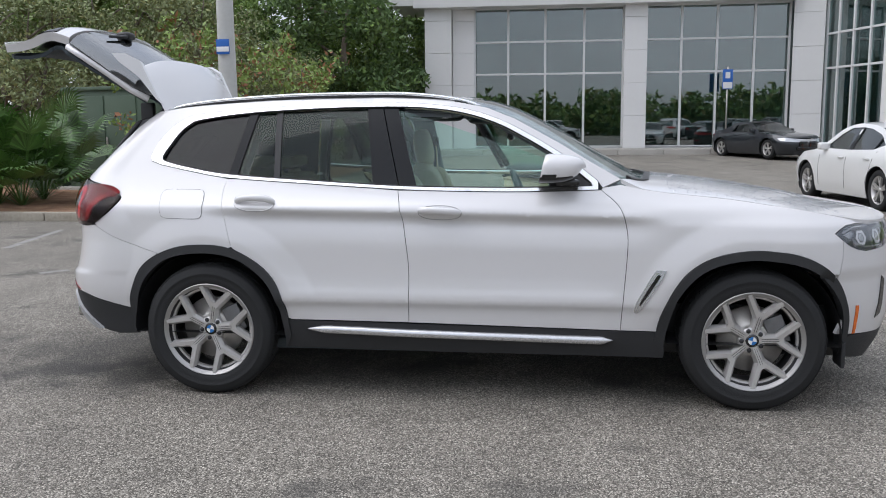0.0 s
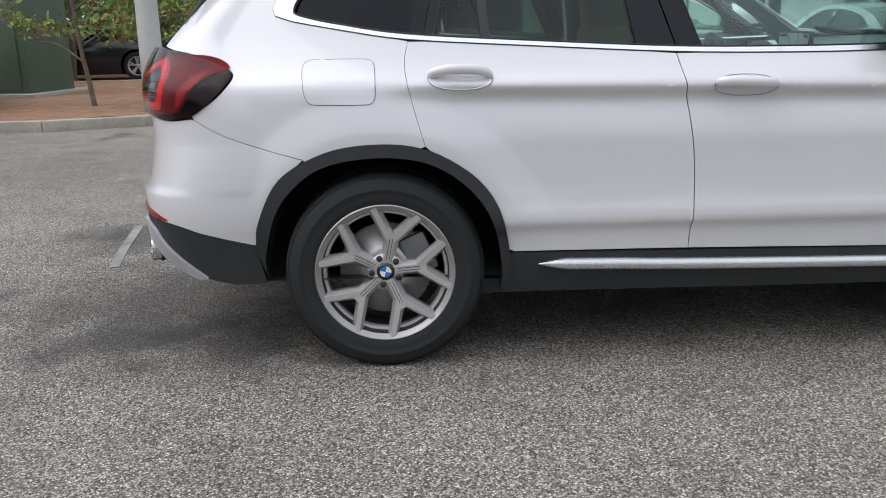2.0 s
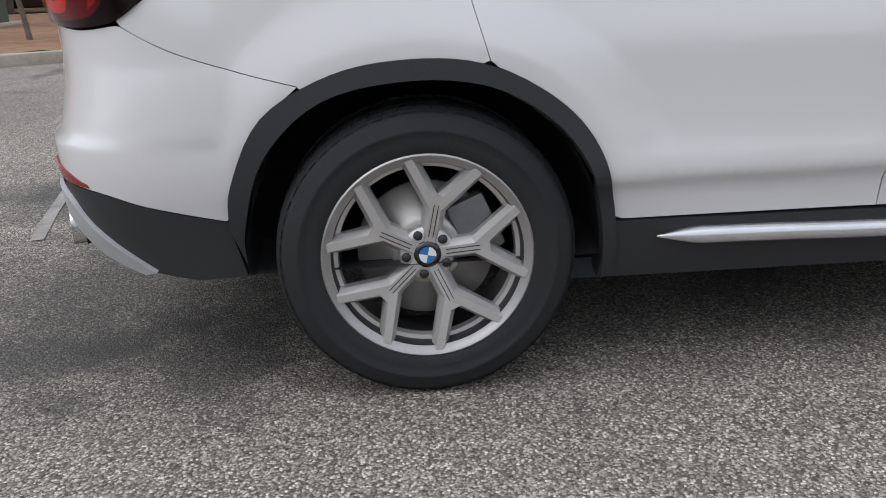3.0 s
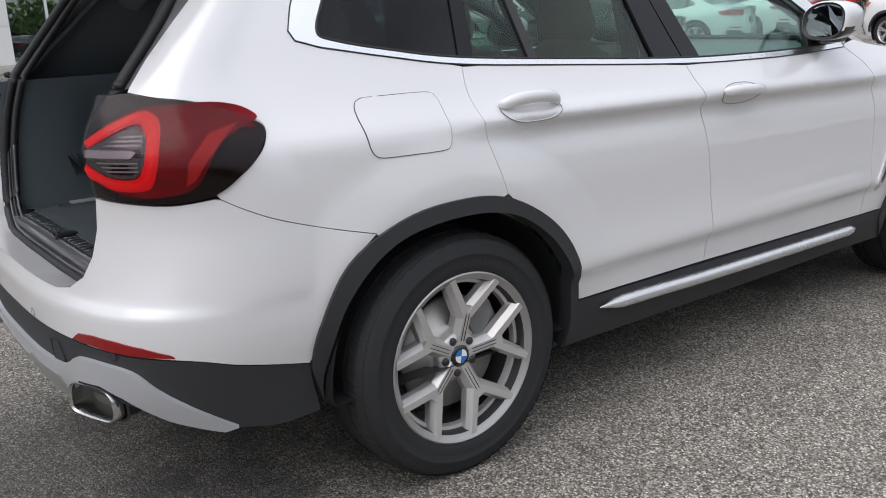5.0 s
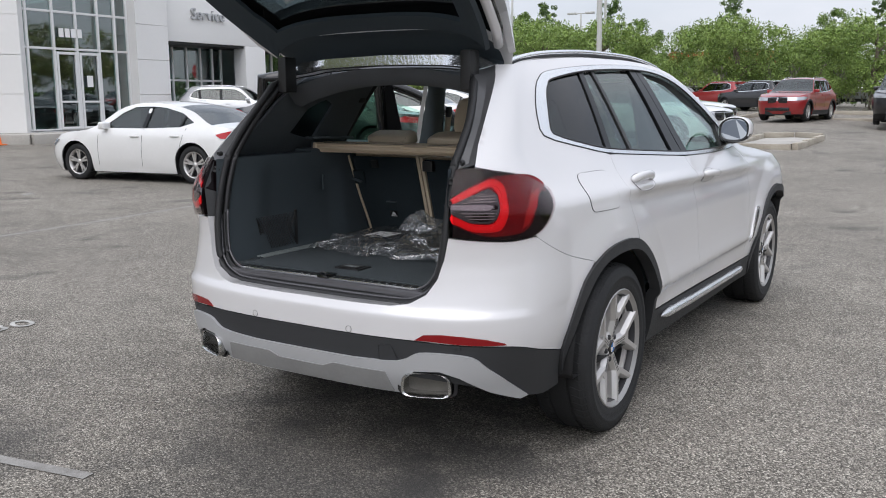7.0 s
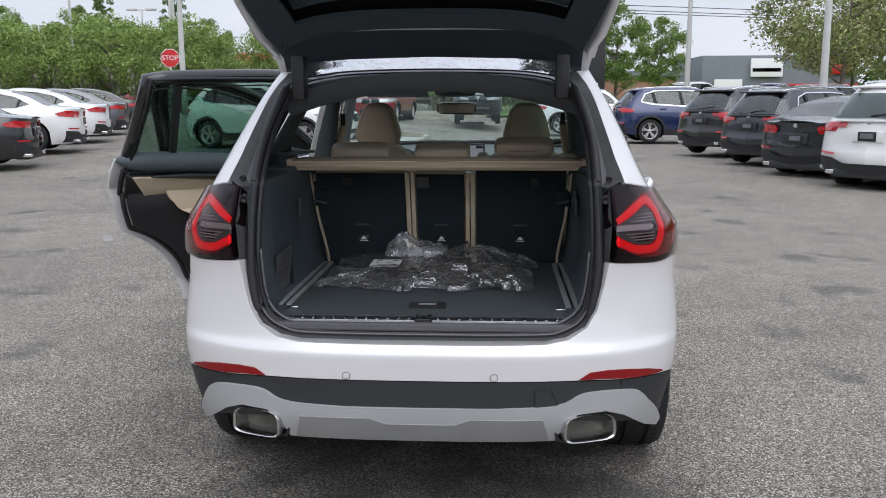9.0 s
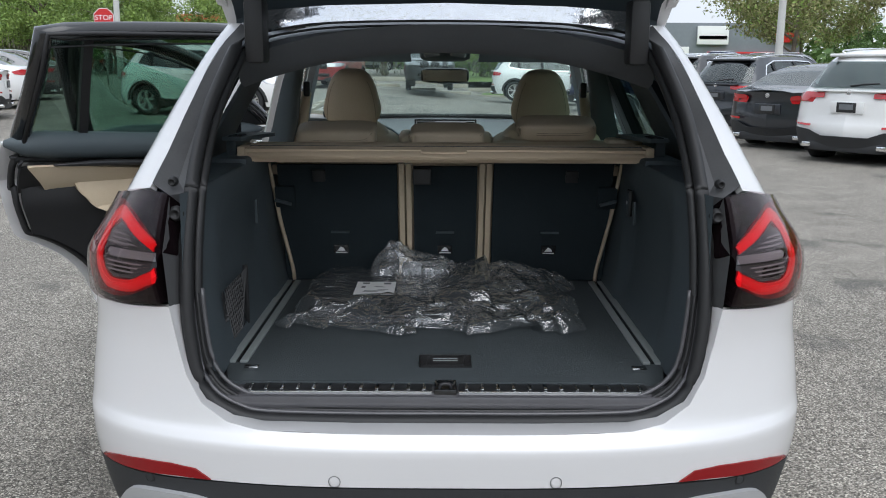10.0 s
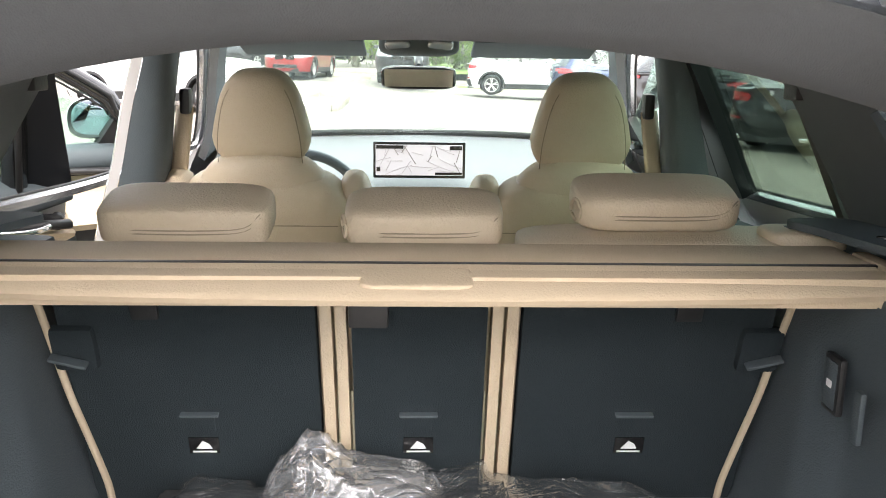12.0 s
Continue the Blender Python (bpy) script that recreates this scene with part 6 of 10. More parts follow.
# ---- boot ----
IN_Y = lambda z: 0.525 + 0.03 * min(1, max(0, (z - 0.73) / 0.15))
floor_out = [(-0.79, -0.50), (-0.79, 0.50), (-0.70, 0.525), (0.20, 0.525), (0.20, -0.525), (-0.70, -0.525)]
panel("boot_floor", floor_out, lambda x, y, d=0: Vector((x, y, 0.730 - d)), M_CARPET, suv, "black carpeted boot floor", 0.02, step=0.08)
for sgn in (-1, 1):
    for dy in (0.492, 0.522):
        boxed("floor_rail", (-0.665, sgn * dy - 0.0095, 0.729), (0.15, sgn * dy + 0.0095, 0.736), M_RAIL, suv, "grey aluminium lashing rail", bevel=0.002)
    boxed("rail_slot", (-0.66, sgn * 0.507 - 0.006, 0.727), (0.148, sgn * 0.507 + 0.006, 0.7325), M_BLACK, suv, bevel=0)
    boxed("lashing_eye", (-0.725, sgn * 0.462 - 0.018, 0.728), (-0.705, sgn * 0.462 + 0.018, 0.742), M_CHROME, suv, "chrome lashing eye", bevel=0.004)
    # side lining, with a recessed field and a net pocket
    rows = []
    for z in (0.726, 0.76, 0.85, 0.95, 1.05, 1.12, 1.17):
        row = []
        for x in np.linspace(-0.84, 0.22, 22):
            y = IN_Y(z)
            if x < -0.70:
                y += 0.02 * ((-0.70 - x) / 0.14) ** 2
            if -0.56 < x < -0.06 and 0.75 < z < 1.08:
                y += 0.022
            row.append(Vector((x + (1.0 - z) * -0.06 * (1 if x < -0.6 else 0), sgn * y, z)))
        rows.append(row)
    loft("boot_side_lining", rows, M_CABIN, suv, "dark grey boot side lining")
    back_rows = []
    zs = (0.726, 0.80, 0.90, 1.0, 1.10, 1.17)
    for j in range(4):
        t = j / 3
        back_rows.append([B_PTS[k].lerp(Vector((-0.80 + (z - 0.73) * 0.18, -(IN_Y(z) + 0.012), z)), t) if sgn < 0 else flipped(B_PTS[k].lerp(Vector((-0.80 + (z - 0.73) * 0.18, -(IN_Y(z) + 0.012), z)), t)) for k, z in zip((4, 5, 6, 7, 8, 9), (0.726, 0.77, 0.84, 0.92, 1.05, 1.17))])
    loft("boot_pillar_lining", back_rows, M_CABIN, suv)
    up_out = [(around(1.17, y=-0.585), 1.165), (around(1.25, y=-0.585), 1.25), (around(1.33, y=-0.575), 1.33), (around(1.42, y=-0.56), 1.42), (around(1.50, y=-0.53), 1.50), (-0.30, 1.545), (0.0, 1.56), (0.26, 1.565), (0.17, 1.165)]
    hole = [(-0.27, 1.285), (-0.16, 1.262), (-0.075, 1.248), (-0.015, 1.43), (-0.075, 1.45), (-0.19, 1.40)]
    panel("pillar_lining", up_out, (lambda u, z, d=0: skin(u, z, 0.05 + 0.028 * min(1, max(0, (u + 0.12) / 0.16)) + d)) if sgn < 0 else (lambda u, z, d=0: skin_left(u, z, 0.05 + 0.028 * min(1, max(0, (u + 0.12) / 0.16)) + d)), M_PILLAR_CLOTH, suv, "grey pillar lining", 0.012, [hole], 0.03, flip=sgn > 0)
    boxed("belt_slot", (0.185, sgn * 0.597 - 0.012, 1.40), (0.235, sgn * 0.597 + 0.012, 1.425), M_TRIM, suv, "dark hook in the pillar lining", bevel=0.004)
    # ledge that carries the cover
    boxed("cover_ledge", (-0.24, sgn * 0.615 - 0.055, 1.145), (0.16, sgn * 0.615 + 0.055, 1.185), M_CABIN, suv, bevel=0.012)
    boxed("side_ledge", (-0.74, sgn * 0.625 - 0.06, 1.125), (-0.2, sgn * 0.625 + 0.06, 1.171), M_CABIN, suv, bevel=0.01)
    boxed("wall_slot", (-0.17, sgn * 0.555 - 0.004, 0.985), (-0.152, sgn * 0.555 + 0.004, 1.055), M_CABIN, suv, bevel=0.003)
socket = boxed("power_socket", (-0.115, -0.560, 1.00), (-0.070, -0.549, 1.080), M_TRIM, suv, "black switch panel in the boot lining", bevel=0.005)
boxed("socket_face", (-0.109, -0.551, 1.007), (-0.076, -0.5475, 1.073), M_CABIN, socket, "", bevel=0.003)
boxed("socket_mark", (-0.100, -0.548, 1.036), (-0.086, -0.5468, 1.046), M_WHITE, socket, "", None, 0)
# net pocket on the left lining
net_v, net_f = [], []
for i in range(15):
    o = 0.018 * i
    pts = ((-0.60 + o, 0.75, -0.60 + o - 0.10, 0.90), (-0.60 + o - 0.10, 0.75, -0.60 + o, 0.90))
    for xa, za, xb, zb in pts:
        b = len(net_v)
        for x, z in ((xa, za), (xb, zb)):
            x = min(max(x, -0.64), -0.38)
            net_v += [(x - 0.0013, 0.545, z), (x + 0.0013, 0.545, z), (x, 0.542, z)]
        net_f += [(b, b + 1, b + 4, b + 3), (b + 1, b + 2, b + 5, b + 4), (b + 2, b, b + 3, b + 5)]
tagged(put("net_pocket", net_v, net_f, M_TRIM, suv, "black net pocket", False), kind="stuff")
boxed("net_frame", (-0.385, 0.538, 0.745), (-0.375, 0.552, 0.91), M_TRIM, suv, bevel=0.003)
# sill trim with a ribbed steel strip and the latch
boxed("sill_cover", (-0.862, -0.52, 0.69), (-0.775, 0.52, 0.722), M_SILLRIB, suv, "dark grey ribbed sill cover", bevel=0.012)
for k in range(3):
    rib = [Vector((b.x + 0.006 + 0.010 * k, b.y * (0.985 - 0.016 * k), b.z + 0.016 + 0.010 * k)) for b in [flipped(p) for p in B_PTS[7:0:-1]] + B_PTS[:8]]
    tube("sill_rib", spline(rib, 4), 0.0055, M_SEAL if k % 2 else M_SILLRIB, suv, "", 6)
for a, b in ((-0.46, -0.03), (0.03, 0.46)):
    boxed("sill_strip", (-0.832, a, 0.721), (-0.786, b, 0.7255), M_SILL, suv, "dark metal loading sill strip", bevel=0.0015)
    boxed("sill_edge", (-0.842, a, 0.720), (-0.836, b, 0.7265), M_SATIN_CHROME, suv, bevel=0.001)
    for k in range(12):
        y = a + (b - a) * (k + 0.5) / 12
        boxed("sill_rib", (-0.830, y - 0.004, 0.7255), (-0.788, y + 0.004, 0.7285), M_CHROME if k % 3 == 0 else M_SATIN_CHROME, suv, bevel=0.0012)
boxed("latch_box", (-0.85, -0.026, 0.70), (-0.78, 0.026, 0.734), M_BLACK, suv, bevel=0.006)
tube("boot_latch", spline([(-0.835, -0.012, 0.715), (-0.84, -0.011, 0.742), (-0.84, 0.011, 0.742), (-0.835, 0.012, 0.715)], 4), 0.004, M_RIM_DARK, suv, "dark steel boot latch loop", 8)
bm = bmesh.new()
add_box(bm, (-0.695, -0.064, 0.7285), (-0.608, 0.064, 0.7345), None, 0.0058, 3)
pull = part("floor_pull", bm, M_TRIM, suv, "black pull handle in the boot floor", True)
boxed("pull_flap", (-0.69, -0.045, 0.734), (-0.625, 0.045, 0.7375), M_TRIM, pull, bevel=0.003)
boxed("pull_line", (-0.652, -0.03, 0.7375), (-0.648, 0.03, 0.7385), M_RAIL, pull, bevel=0)
boxed("pull_line", (-0.666, -0.03, 0.7375), (-0.663, 0.03, 0.7385), M_RAIL, pull, bevel=0)

# ---- rear seat backs ----
def seat_plane(y, z, d=0.0):
    """The back of the rear seats, leaning; d goes forward."""
    return Vector((0.165 - (z - 0.73) * 0.30 + d, y, z))


SPLITS = ((0.150, 0.535), (-0.105, 0.105), (-0.535, -0.150))
for k, (a, b) in enumerate(SPLITS):
    bot, topz = 0.735, (1.135, 1.13, 1.145)[k]
    o = [(a + 0.004, bot), (b - 0.004, bot), (b - 0.004, topz), (a + 0.004, topz)]
    back = panel("rear_seat_back", o, seat_plane, M_SEATBACK, suv, "dark felt back of a rear seat", 0.03, step=0.06)
    pad = panel("seat_cushion_back", [(a + 0.0, bot), (b, bot), (b, topz + 0.012), (a, topz + 0.012)], lambda y, z, d=0: seat_plane(y, z, d + 0.032), M_LEATHER, suv, "beige leather rear seat", 0.13, step=0.09)
    c = (a + b) / 2
    m = Matrix.Translation(seat_plane(c, 0.89)) @ Matrix.Rotation(radians(-16.7), 4, "Y")
    boxed("tether_cover", (-0.002, -0.022, -0.016), (0.004, 0.022, 0.016), M_SEATBACK, back, "black tether cover", m, 0.003)
    boxed("tether_lip", (-0.010, -0.030, 0.018), (0.002, 0.030, 0.023), M_CABIN, back, "", m, 0.002)
    m2 = Matrix.Translation(seat_plane(c, 0.847)) @ Matrix.Rotation(radians(-16.7), 4, "Y")
    tag = boxed("tether_label", (-0.002, -0.024, -0.016), (0.001, 0.024, 0.016), M_BLACK, back, "black label with a white child seat symbol", m2, 0.0)
    for p in (((0.013, -0.006), (-0.013, -0.006), (-0.008, 0.004), (0.002, 0.010)), ((0.019, -0.0105), (-0.019, -0.0105), (-0.019, -0.0135), (0.019, -0.0135))):
        put("label_mark", [m2 @ Vector((-0.0026, a, b)) for a, b in p] + [m2 @ Vector((-0.0018, a, b)) for a, b in p], [(0, 1, 2, 3), (7, 6, 5, 4)] + [(i, i + 4, (i + 1) % 4 + 4, (i + 1) % 4) for i in range(4)], M_WHITE, tag, "", False)
for ys in ((0.108, 0.124), (0.130, 0.147), (-0.147, -0.130), (-0.124, -0.108)):
    panel("seat_edge", [(ys[0], 0.736), (ys[1], 0.736), (ys[1], 1.14), (ys[0], 1.14)], lambda y, z, d=0: seat_plane(y, z, d - 0.004), M_LEATHER, suv, "beige leather seat edge", 0.04, step=0.1)
for sgn in (-1, 1):
    edge = [(0.555, 1.14), (0.545, 1.05), (0.535, 0.95), (0.522, 0.87), (0.508, 0.78), (0.506, 0.735)]
    tube("seat_piping", spline([seat_plane(sgn * y, z, -0.004) for y, z in edge], 4), 0.0065, M_LEATHER, suv, "beige seat piping", 6)
    m = Matrix.Translation(seat_plane(sgn * 0.515, 1.03, -0.01)) @ Matrix.Rotation(radians(-16.7), 4, "Y")
    boxed("seat_release", (-0.003, -0.036, -0.040), (0.02, 0.030, 0.036), M_SEATBACK, suv, "black seat release lever recess", m, 0.010)
    boxed("release_lever", (-0.022, -0.030, -0.016), (-0.004, 0.026, -0.010), M_CABIN, suv, "", m @ Matrix.Rotation(radians(sgn * 16), 4, "X"), 0.003)
    m = Matrix.Translation(seat_plane(sgn * 0.40, 1.10, -0.003)) @ Matrix.Rotation(radians(-16.7), 4, "Y")
    boxed("hook_recess", (-0.006, -0.02, -0.02), (0.006, 0.02, 0.02), M_TRIM, suv, "", m, 0.004)
boxed("seat_latch", (0.028, 0.045, 1.075), (0.055, 0.103, 1.125), M_TRIM, suv, "black seat latch box", bevel=0.005)
panel("seat_top", [(0.095, -0.56), (0.095, 0.56), (0.24, 0.56), (0.24, -0.56)], lambda x, y, d=0: Vector((x, y, 1.128 - 0.10 * (x - 0.12) ** 2 / 0.02 * 0.12 - d)), M_LEATHER, suv, "beige leather top of the rear seats", 0.03, step=0.06)


def cushion(name, size, m, mat, parent, label="", power=3.2, taper=0.0):
    """A rounded upholstered block, narrower at the top by taper."""
    n, k = 28, 18
    verts, faces = [], []
    for i in range(k + 1):
        a = -math.pi / 2 + math.pi * i / k
        for j in range(n):
            b = 2 * math.pi * j / n
            f = lambda t: math.copysign(abs(t) ** (2 / power), t)
            high = f(math.sin(a))
            verts.append(m @ Vector((f(math.cos(a)) * f(math.cos(b)) * size[0] / 2, f(math.cos(a)) * f(math.sin(b)) * size[1] / 2 * (1 - taper * max(high + 0.35, 0) / 1.35), high * size[2] / 2)))
    faces = [(i * n + j, i * n + (j + 1) % n, (i + 1) * n + (j + 1) % n, (i + 1) * n + j) for i in range(k) for j in range(n)]
    return put(name, verts, faces, mat, parent, label)


for y, zc, wide, high in ((0.350, 1.221, 0.256, 0.070), (-0.006, 1.219, 0.240, 0.067), (-0.357, 1.247, 0.250, 0.060)):
    at = Matrix.Translation((0.135, y, zc)) @ Matrix.Rotation(radians(-16), 4, "Y")
    hr = cushion("rear_headrest", (0.115, wide, high), at, M_LEATHER, suv, "beige leather rear headrest", 5.0)
    half = wide / 2
    for zz in (0.002, -0.004):
        tube("headrest_seam", spline([at @ Vector(p) for p in ((-0.052, half - 0.03, zz), (-0.0575, half * 0.4, zz), (-0.0575, -half * 0.3, zz), (-0.054, -half + 0.035, zz + 0.004), (-0.046, -half + 0.012, zz + 0.022))], 4), 0.0011, M_SEAM, hr, "", 6)
    if y < 0.3:
        ring3 = [at @ Vector((-0.030 + 0.016 * math.cos(a), half - 0.001 + 0.004 * math.cos(a), 0.016 * math.sin(a))) for a in np.linspace(0, 2 * math.pi, 16, endpoint=False)]
        tube("height_button", ring3, 0.003, M_LEATHER, hr, "", 6, closed=True)
    for s in (-0.062, 0.062):
        tube("headrest_post", [(0.135, y + s, 1.12), (0.135, y + s, zc - 0.02)], 0.0065, M_CHROME, hr, "", 8)
        cushion("post_collar", (0.04, 0.058, 0.02), Matrix.Translation((0.125, y + s, 1.204 if y < -0.3 else 1.162)), M_LEATHER, hr)

# ---- cover cassette ----

def bow(y):
    return 0.035 * (1 - (y / 0.585) ** 2)


cas = boxed("cover_cassette", (-0.175, -0.590, 1.166), (-0.055, 0.590, 1.206), M_BEIGE, suv, "beige roller cover cassette", bevel=0.008)
ys = [0.572 * (i / 15 - 1) for i in range(31)]
rows = [[Vector((-0.12, y, 1.176)) for y in ys], [Vector((-0.176 - bow(y), y, 1.179)) for y in ys], [Vector((-0.182 - bow(y), y, 1.187)) for y in ys], [Vector((-0.178 - bow(y) * 0.9, y, 1.194)) for y in ys], [Vector((-0.125, y, 1.2095)) for y in ys]]
loft("cover_lip", rows, M_BEIGE, cas, "beige edge of the rolled-up boot cover")
boxed("cover_groove", (-0.127, -0.575, 1.2065), (-0.120, 0.575, 1.2108), M_TRIM, cas, bevel=0)
cushion("cover_grip", (0.058, 0.135, 0.014), Matrix.Translation((-0.170, 0.005, 1.199)) @ Matrix.Rotation(radians(-10), 4, "Y"), M_BEIGE, cas, "beige grip of the boot cover", 6)
boxed("cover_flap", (-0.121, -0.572, 1.206), (-0.012, 0.572, 1.2115), M_BEIGE, cas, bevel=0.003)
cushion("seat_shoulder", (0.17, 0.455, 0.05), Matrix.Translation((0.095, -0.372, 1.183)), M_LEATHER, suv, "beige leather shoulder of a rear seat", 5)
guide = cushion("belt_guide", (0.085, 0.115, 0.030), Matrix.Translation((0.060, -0.560, 1.208)), M_LEATHER, suv, "beige belt guide on the rear seat", 5)
boxed("guide_slot", (0.045, -0.590, 1.2215), (0.070, -0.535, 1.2240), M_TRIM, guide, bevel=0.001)
for sgn in (-1, 1):
    boxed("cassette_end", (-0.18, sgn * 0.590 - 0.012, 1.163), (-0.05, sgn * 0.590 + 0.012, 1.2125), M_BEIGE, cas, bevel=0.006)

for sgn in (-1, 1):
    o = curve2((-0.195, 0.600), (-0.190, 0.578), (-0.12, 0.566), (0.0, 0.545), (0.045, 0.535), (0.070, 0.545), (0.075, 0.60), (0.05, 0.64), (-0.08, 0.645), (-0.185, 0.64), per=3)
    shelf = panel("side_shelf", o, lambda x, y, d=0: Vector((x, sgn * y, 1.240 - 0.02 * (x + 0.2) - d)), M_CABIN, suv, "dark grey shelf beside the boot cover", 0.011, step=0.04, flip=sgn < 0)
    boxed("shelf_foot", (-0.15, sgn * 0.625 - 0.015, 1.18), (0.05, sgn * 0.625 + 0.015, 1.226), M_CABIN, shelf, bevel=0.006)
    for k in range(5):
        tube("shelf_slot", [(-0.165 + 0.020 * k, sgn * 0.592, 1.2395 - 0.0004 * k), (-0.171 + 0.020 * k, sgn * 0.628, 1.2395 - 0.0004 * k)], 0.003, M_BLACK, shelf, "", 6)

# ---- cabin ----
boxed("cabin_floor", (0.2, -0.80, 0.24), (2.3, 0.80, 0.30), M_CARPET, suv, "black carpet", bevel=0.01)
boxed("underbody", (-0.72, -0.42, 0.30), (0.3, 0.42, 0.42), M_TRIM, suv, bevel=0.03)
boxed("underbody", (2.3, -0.62, 0.22), (3.5, 0.62, 0.5), M_TRIM, suv, bevel=0.03)
boxed("bulkhead", (2.32, -0.74, 0.3), (2.38, 0.74, 0.98), M_TRIM, suv, bevel=0.01)
boxed("boot_tub", (-0.80, -0.54, 0.40), (0.22, 0.54, 0.705), M_TRIM, suv, bevel=0.01)
cushion("rear_bench", (0.55, 1.12, 0.22), Matrix.Translation((0.50, 0, 0.60)), M_LEATHER, suv, "beige leather rear bench", 5)
for y, x in ((0.388, 1.085), (-0.392, 1.015)):
    lean = Matrix.Rotation(radians(-17), 4, "Y")
    seat = cushion("front_seat", (0.17, 0.50, 0.62), Matrix.Translation((x, y, 0.88)) @ lean, M_LEATHER, suv, "beige leather front seat", 4.5, 0.10)
    cushion("seat_shoulder", (0.13, 0.36, 0.20), Matrix.Translation((x - 0.075, y, 1.130)) @ lean, M_LEATHER, seat, "", 2.8, 0.25)
    for s in (-1, 1):
        cushion("seat_bolster", (0.18, 0.11, 0.56), Matrix.Translation((x + 0.035, y + s * 0.225, 0.90)) @ lean, M_LEATHER, seat, "", 3)
    tube("seat_back_seam", [Matrix.Translation((x, y, 0.88)) @ lean @ Vector((-0.086, yy, 0.20)) for yy in np.linspace(-0.19, 0.19, 7)], 0.0013, M_SEAM, seat, "", 6)
    at = Matrix.Translation((x - 0.085, y, 1.308)) @ Matrix.Rotation(radians(-9), 4, "Y")
    rest = cushion("front_headrest", (0.115, 0.245, 0.240), at, M_LEATHER, seat, "tall beige leather headrest", 3.4, 0.34)
    for s in (-1, 1):
        tube("headrest_seam", spline([at @ Vector(p) for p in ((-0.050, s * 0.103, -0.105), (-0.0555, s * 0.098, -0.03), (-0.052, s * 0.080, 0.05), (-0.035, s * 0.05, 0.10))], 4), 0.0011, M_SEAM, rest, "", 6)
    cushion("seat_base", (0.56, 0.50, 0.18), Matrix.Translation((x + 0.36, y, 0.56)), M_LEATHER, seat, "", 4)
    for s in (-0.05, 0.05):
        tube("headrest_post", [(x - 0.075, y + s, 1.12), (x - 0.08, y + s, 1.22)], 0.006, M_CHROME, seat, "", 8)
boxed("centre_console", (1.1, -0.12, 0.3), (2.0, 0.12, 0.82), M_CABIN, suv, "black centre console", bevel=0.04)
dash = [[Vector((x - b * (y / 0.76) ** 2, y, z - 0.02 * (y / 0.75) ** 2)) for y in np.linspace(-0.76, 0.76, 15)] for x, z, b in ((1.72, 0.62, 0), (1.70, 0.85, 0), (1.74, 0.95, 0), (1.80, 1.005, 0), (1.95, 1.045, 0.02), (2.15, 1.088, 0.06), (2.28, 1.120, 0.11), (2.385, 1.146, 0.15))]
# black dash top made paler: the windscreen's glare is put into its colour
M_DASH = material("glare_dash_top", (0.14, 0.145, 0.15), 0.55, bump=0.2, bscale=350, vary=0.3, vscale=6)
loft("dashboard", dash, M_DASH, suv, "black dashboard")
boxed("dash_trim", (1.735, -0.42, 0.945), (1.755, 0.18, 0.985), M_SATIN_CHROME, suv, bevel=0.006)
scr = boxed("display", (1.83, -0.165, 1.045), (1.85, 0.155, 1.172), M_BLACK, suv, "wide centre display with a road map", bevel=0.006)
boxed("map_picture", (1.8270, -0.155, 1.056), (1.8290, 0.146, 1.162), M_MAP, scr, "pale road map picture", bevel=0)
random.seed(5)
M_MAPGREY = material("map_grey_road", (0.27, 0.255, 0.26), 0.4, emit=(0.45, 0.43, 0.46, 0.05))
for k in range(26):
    y0, z0 = random.uniform(-0.14, 0.13), random.uniform(1.064, 1.150)
    ln, bend, mat = random.uniform(0.03, 0.11), random.uniform(-0.5, 0.5), M_MAPLINE if k % 4 == 0 else M_MAPGREY
    pts = []
    for i in range(6):
        s = (i / 5 - 0.5) * ln
        a, b = (s, bend * s + 4.0 * bend * s * s) if k % 2 else (bend * s, s * 0.7)
        pts.append((1.8266, min(max(y0 + a, -0.152), 0.142), min(max(z0 + b, 1.058), 1.158)))
    tube("map_road", pts, 0.0009 if k % 4 else 0.0013, mat, scr, "", 5, 1.0)
for lo, hi in (((0.05, 1.148), (0.144, 1.160)), ((-0.153, 1.058), (-0.060, 1.067)), ((0.130, 1.07), (0.143, 1.085)), ((-0.153, 1.145), (-0.11, 1.159))):
    boxed("map_panel", (1.8252, lo[0], lo[1]), (1.8258, hi[0], hi[1]), M_BLACK, scr, bevel=0)
wc = Matrix.Translation((1.66, 0.37, 0.985)) @ Matrix.Rotation(radians(66), 4, "Y")
wheel_ring = tube("steering_wheel", [wc @ Vector((0.185 * math.cos(a), 0.185 * math.sin(a), 0)) for a in np.linspace(0, 2 * math.pi, 40, endpoint=False)], 0.016, M_CABIN, suv, "black leather steering wheel", 8, closed=True)
cushion("wheel_hub", (0.14, 0.16, 0.06), wc, M_CABIN, wheel_ring)
for a in (0, math.pi, -math.pi / 2):
    tube("wheel_spoke", [wc @ Vector((0.05 * math.sin(a), 0.05 * math.cos(a), 0)), wc @ Vector((0.18 * math.sin(a), 0.18 * math.cos(a), 0))], 0.014, M_CABIN, wheel_ring, "", 6)
mir = cushion("interior_mirror", (0.035, 0.235, 0.072), Matrix.Translation((1.60, 0.0, 1.395)), M_BLACK, suv, "black interior mirror", 5)
put("mirror_face", [(x, y, z) for x, y, z in ((1.580, -0.105, 1.367), (1.580, 0.105, 1.367), (1.569, 0.108, 1.42), (1.569, -0.108, 1.42))], [(0, 1, 2, 3)], M_CHROME, mir, "", False)
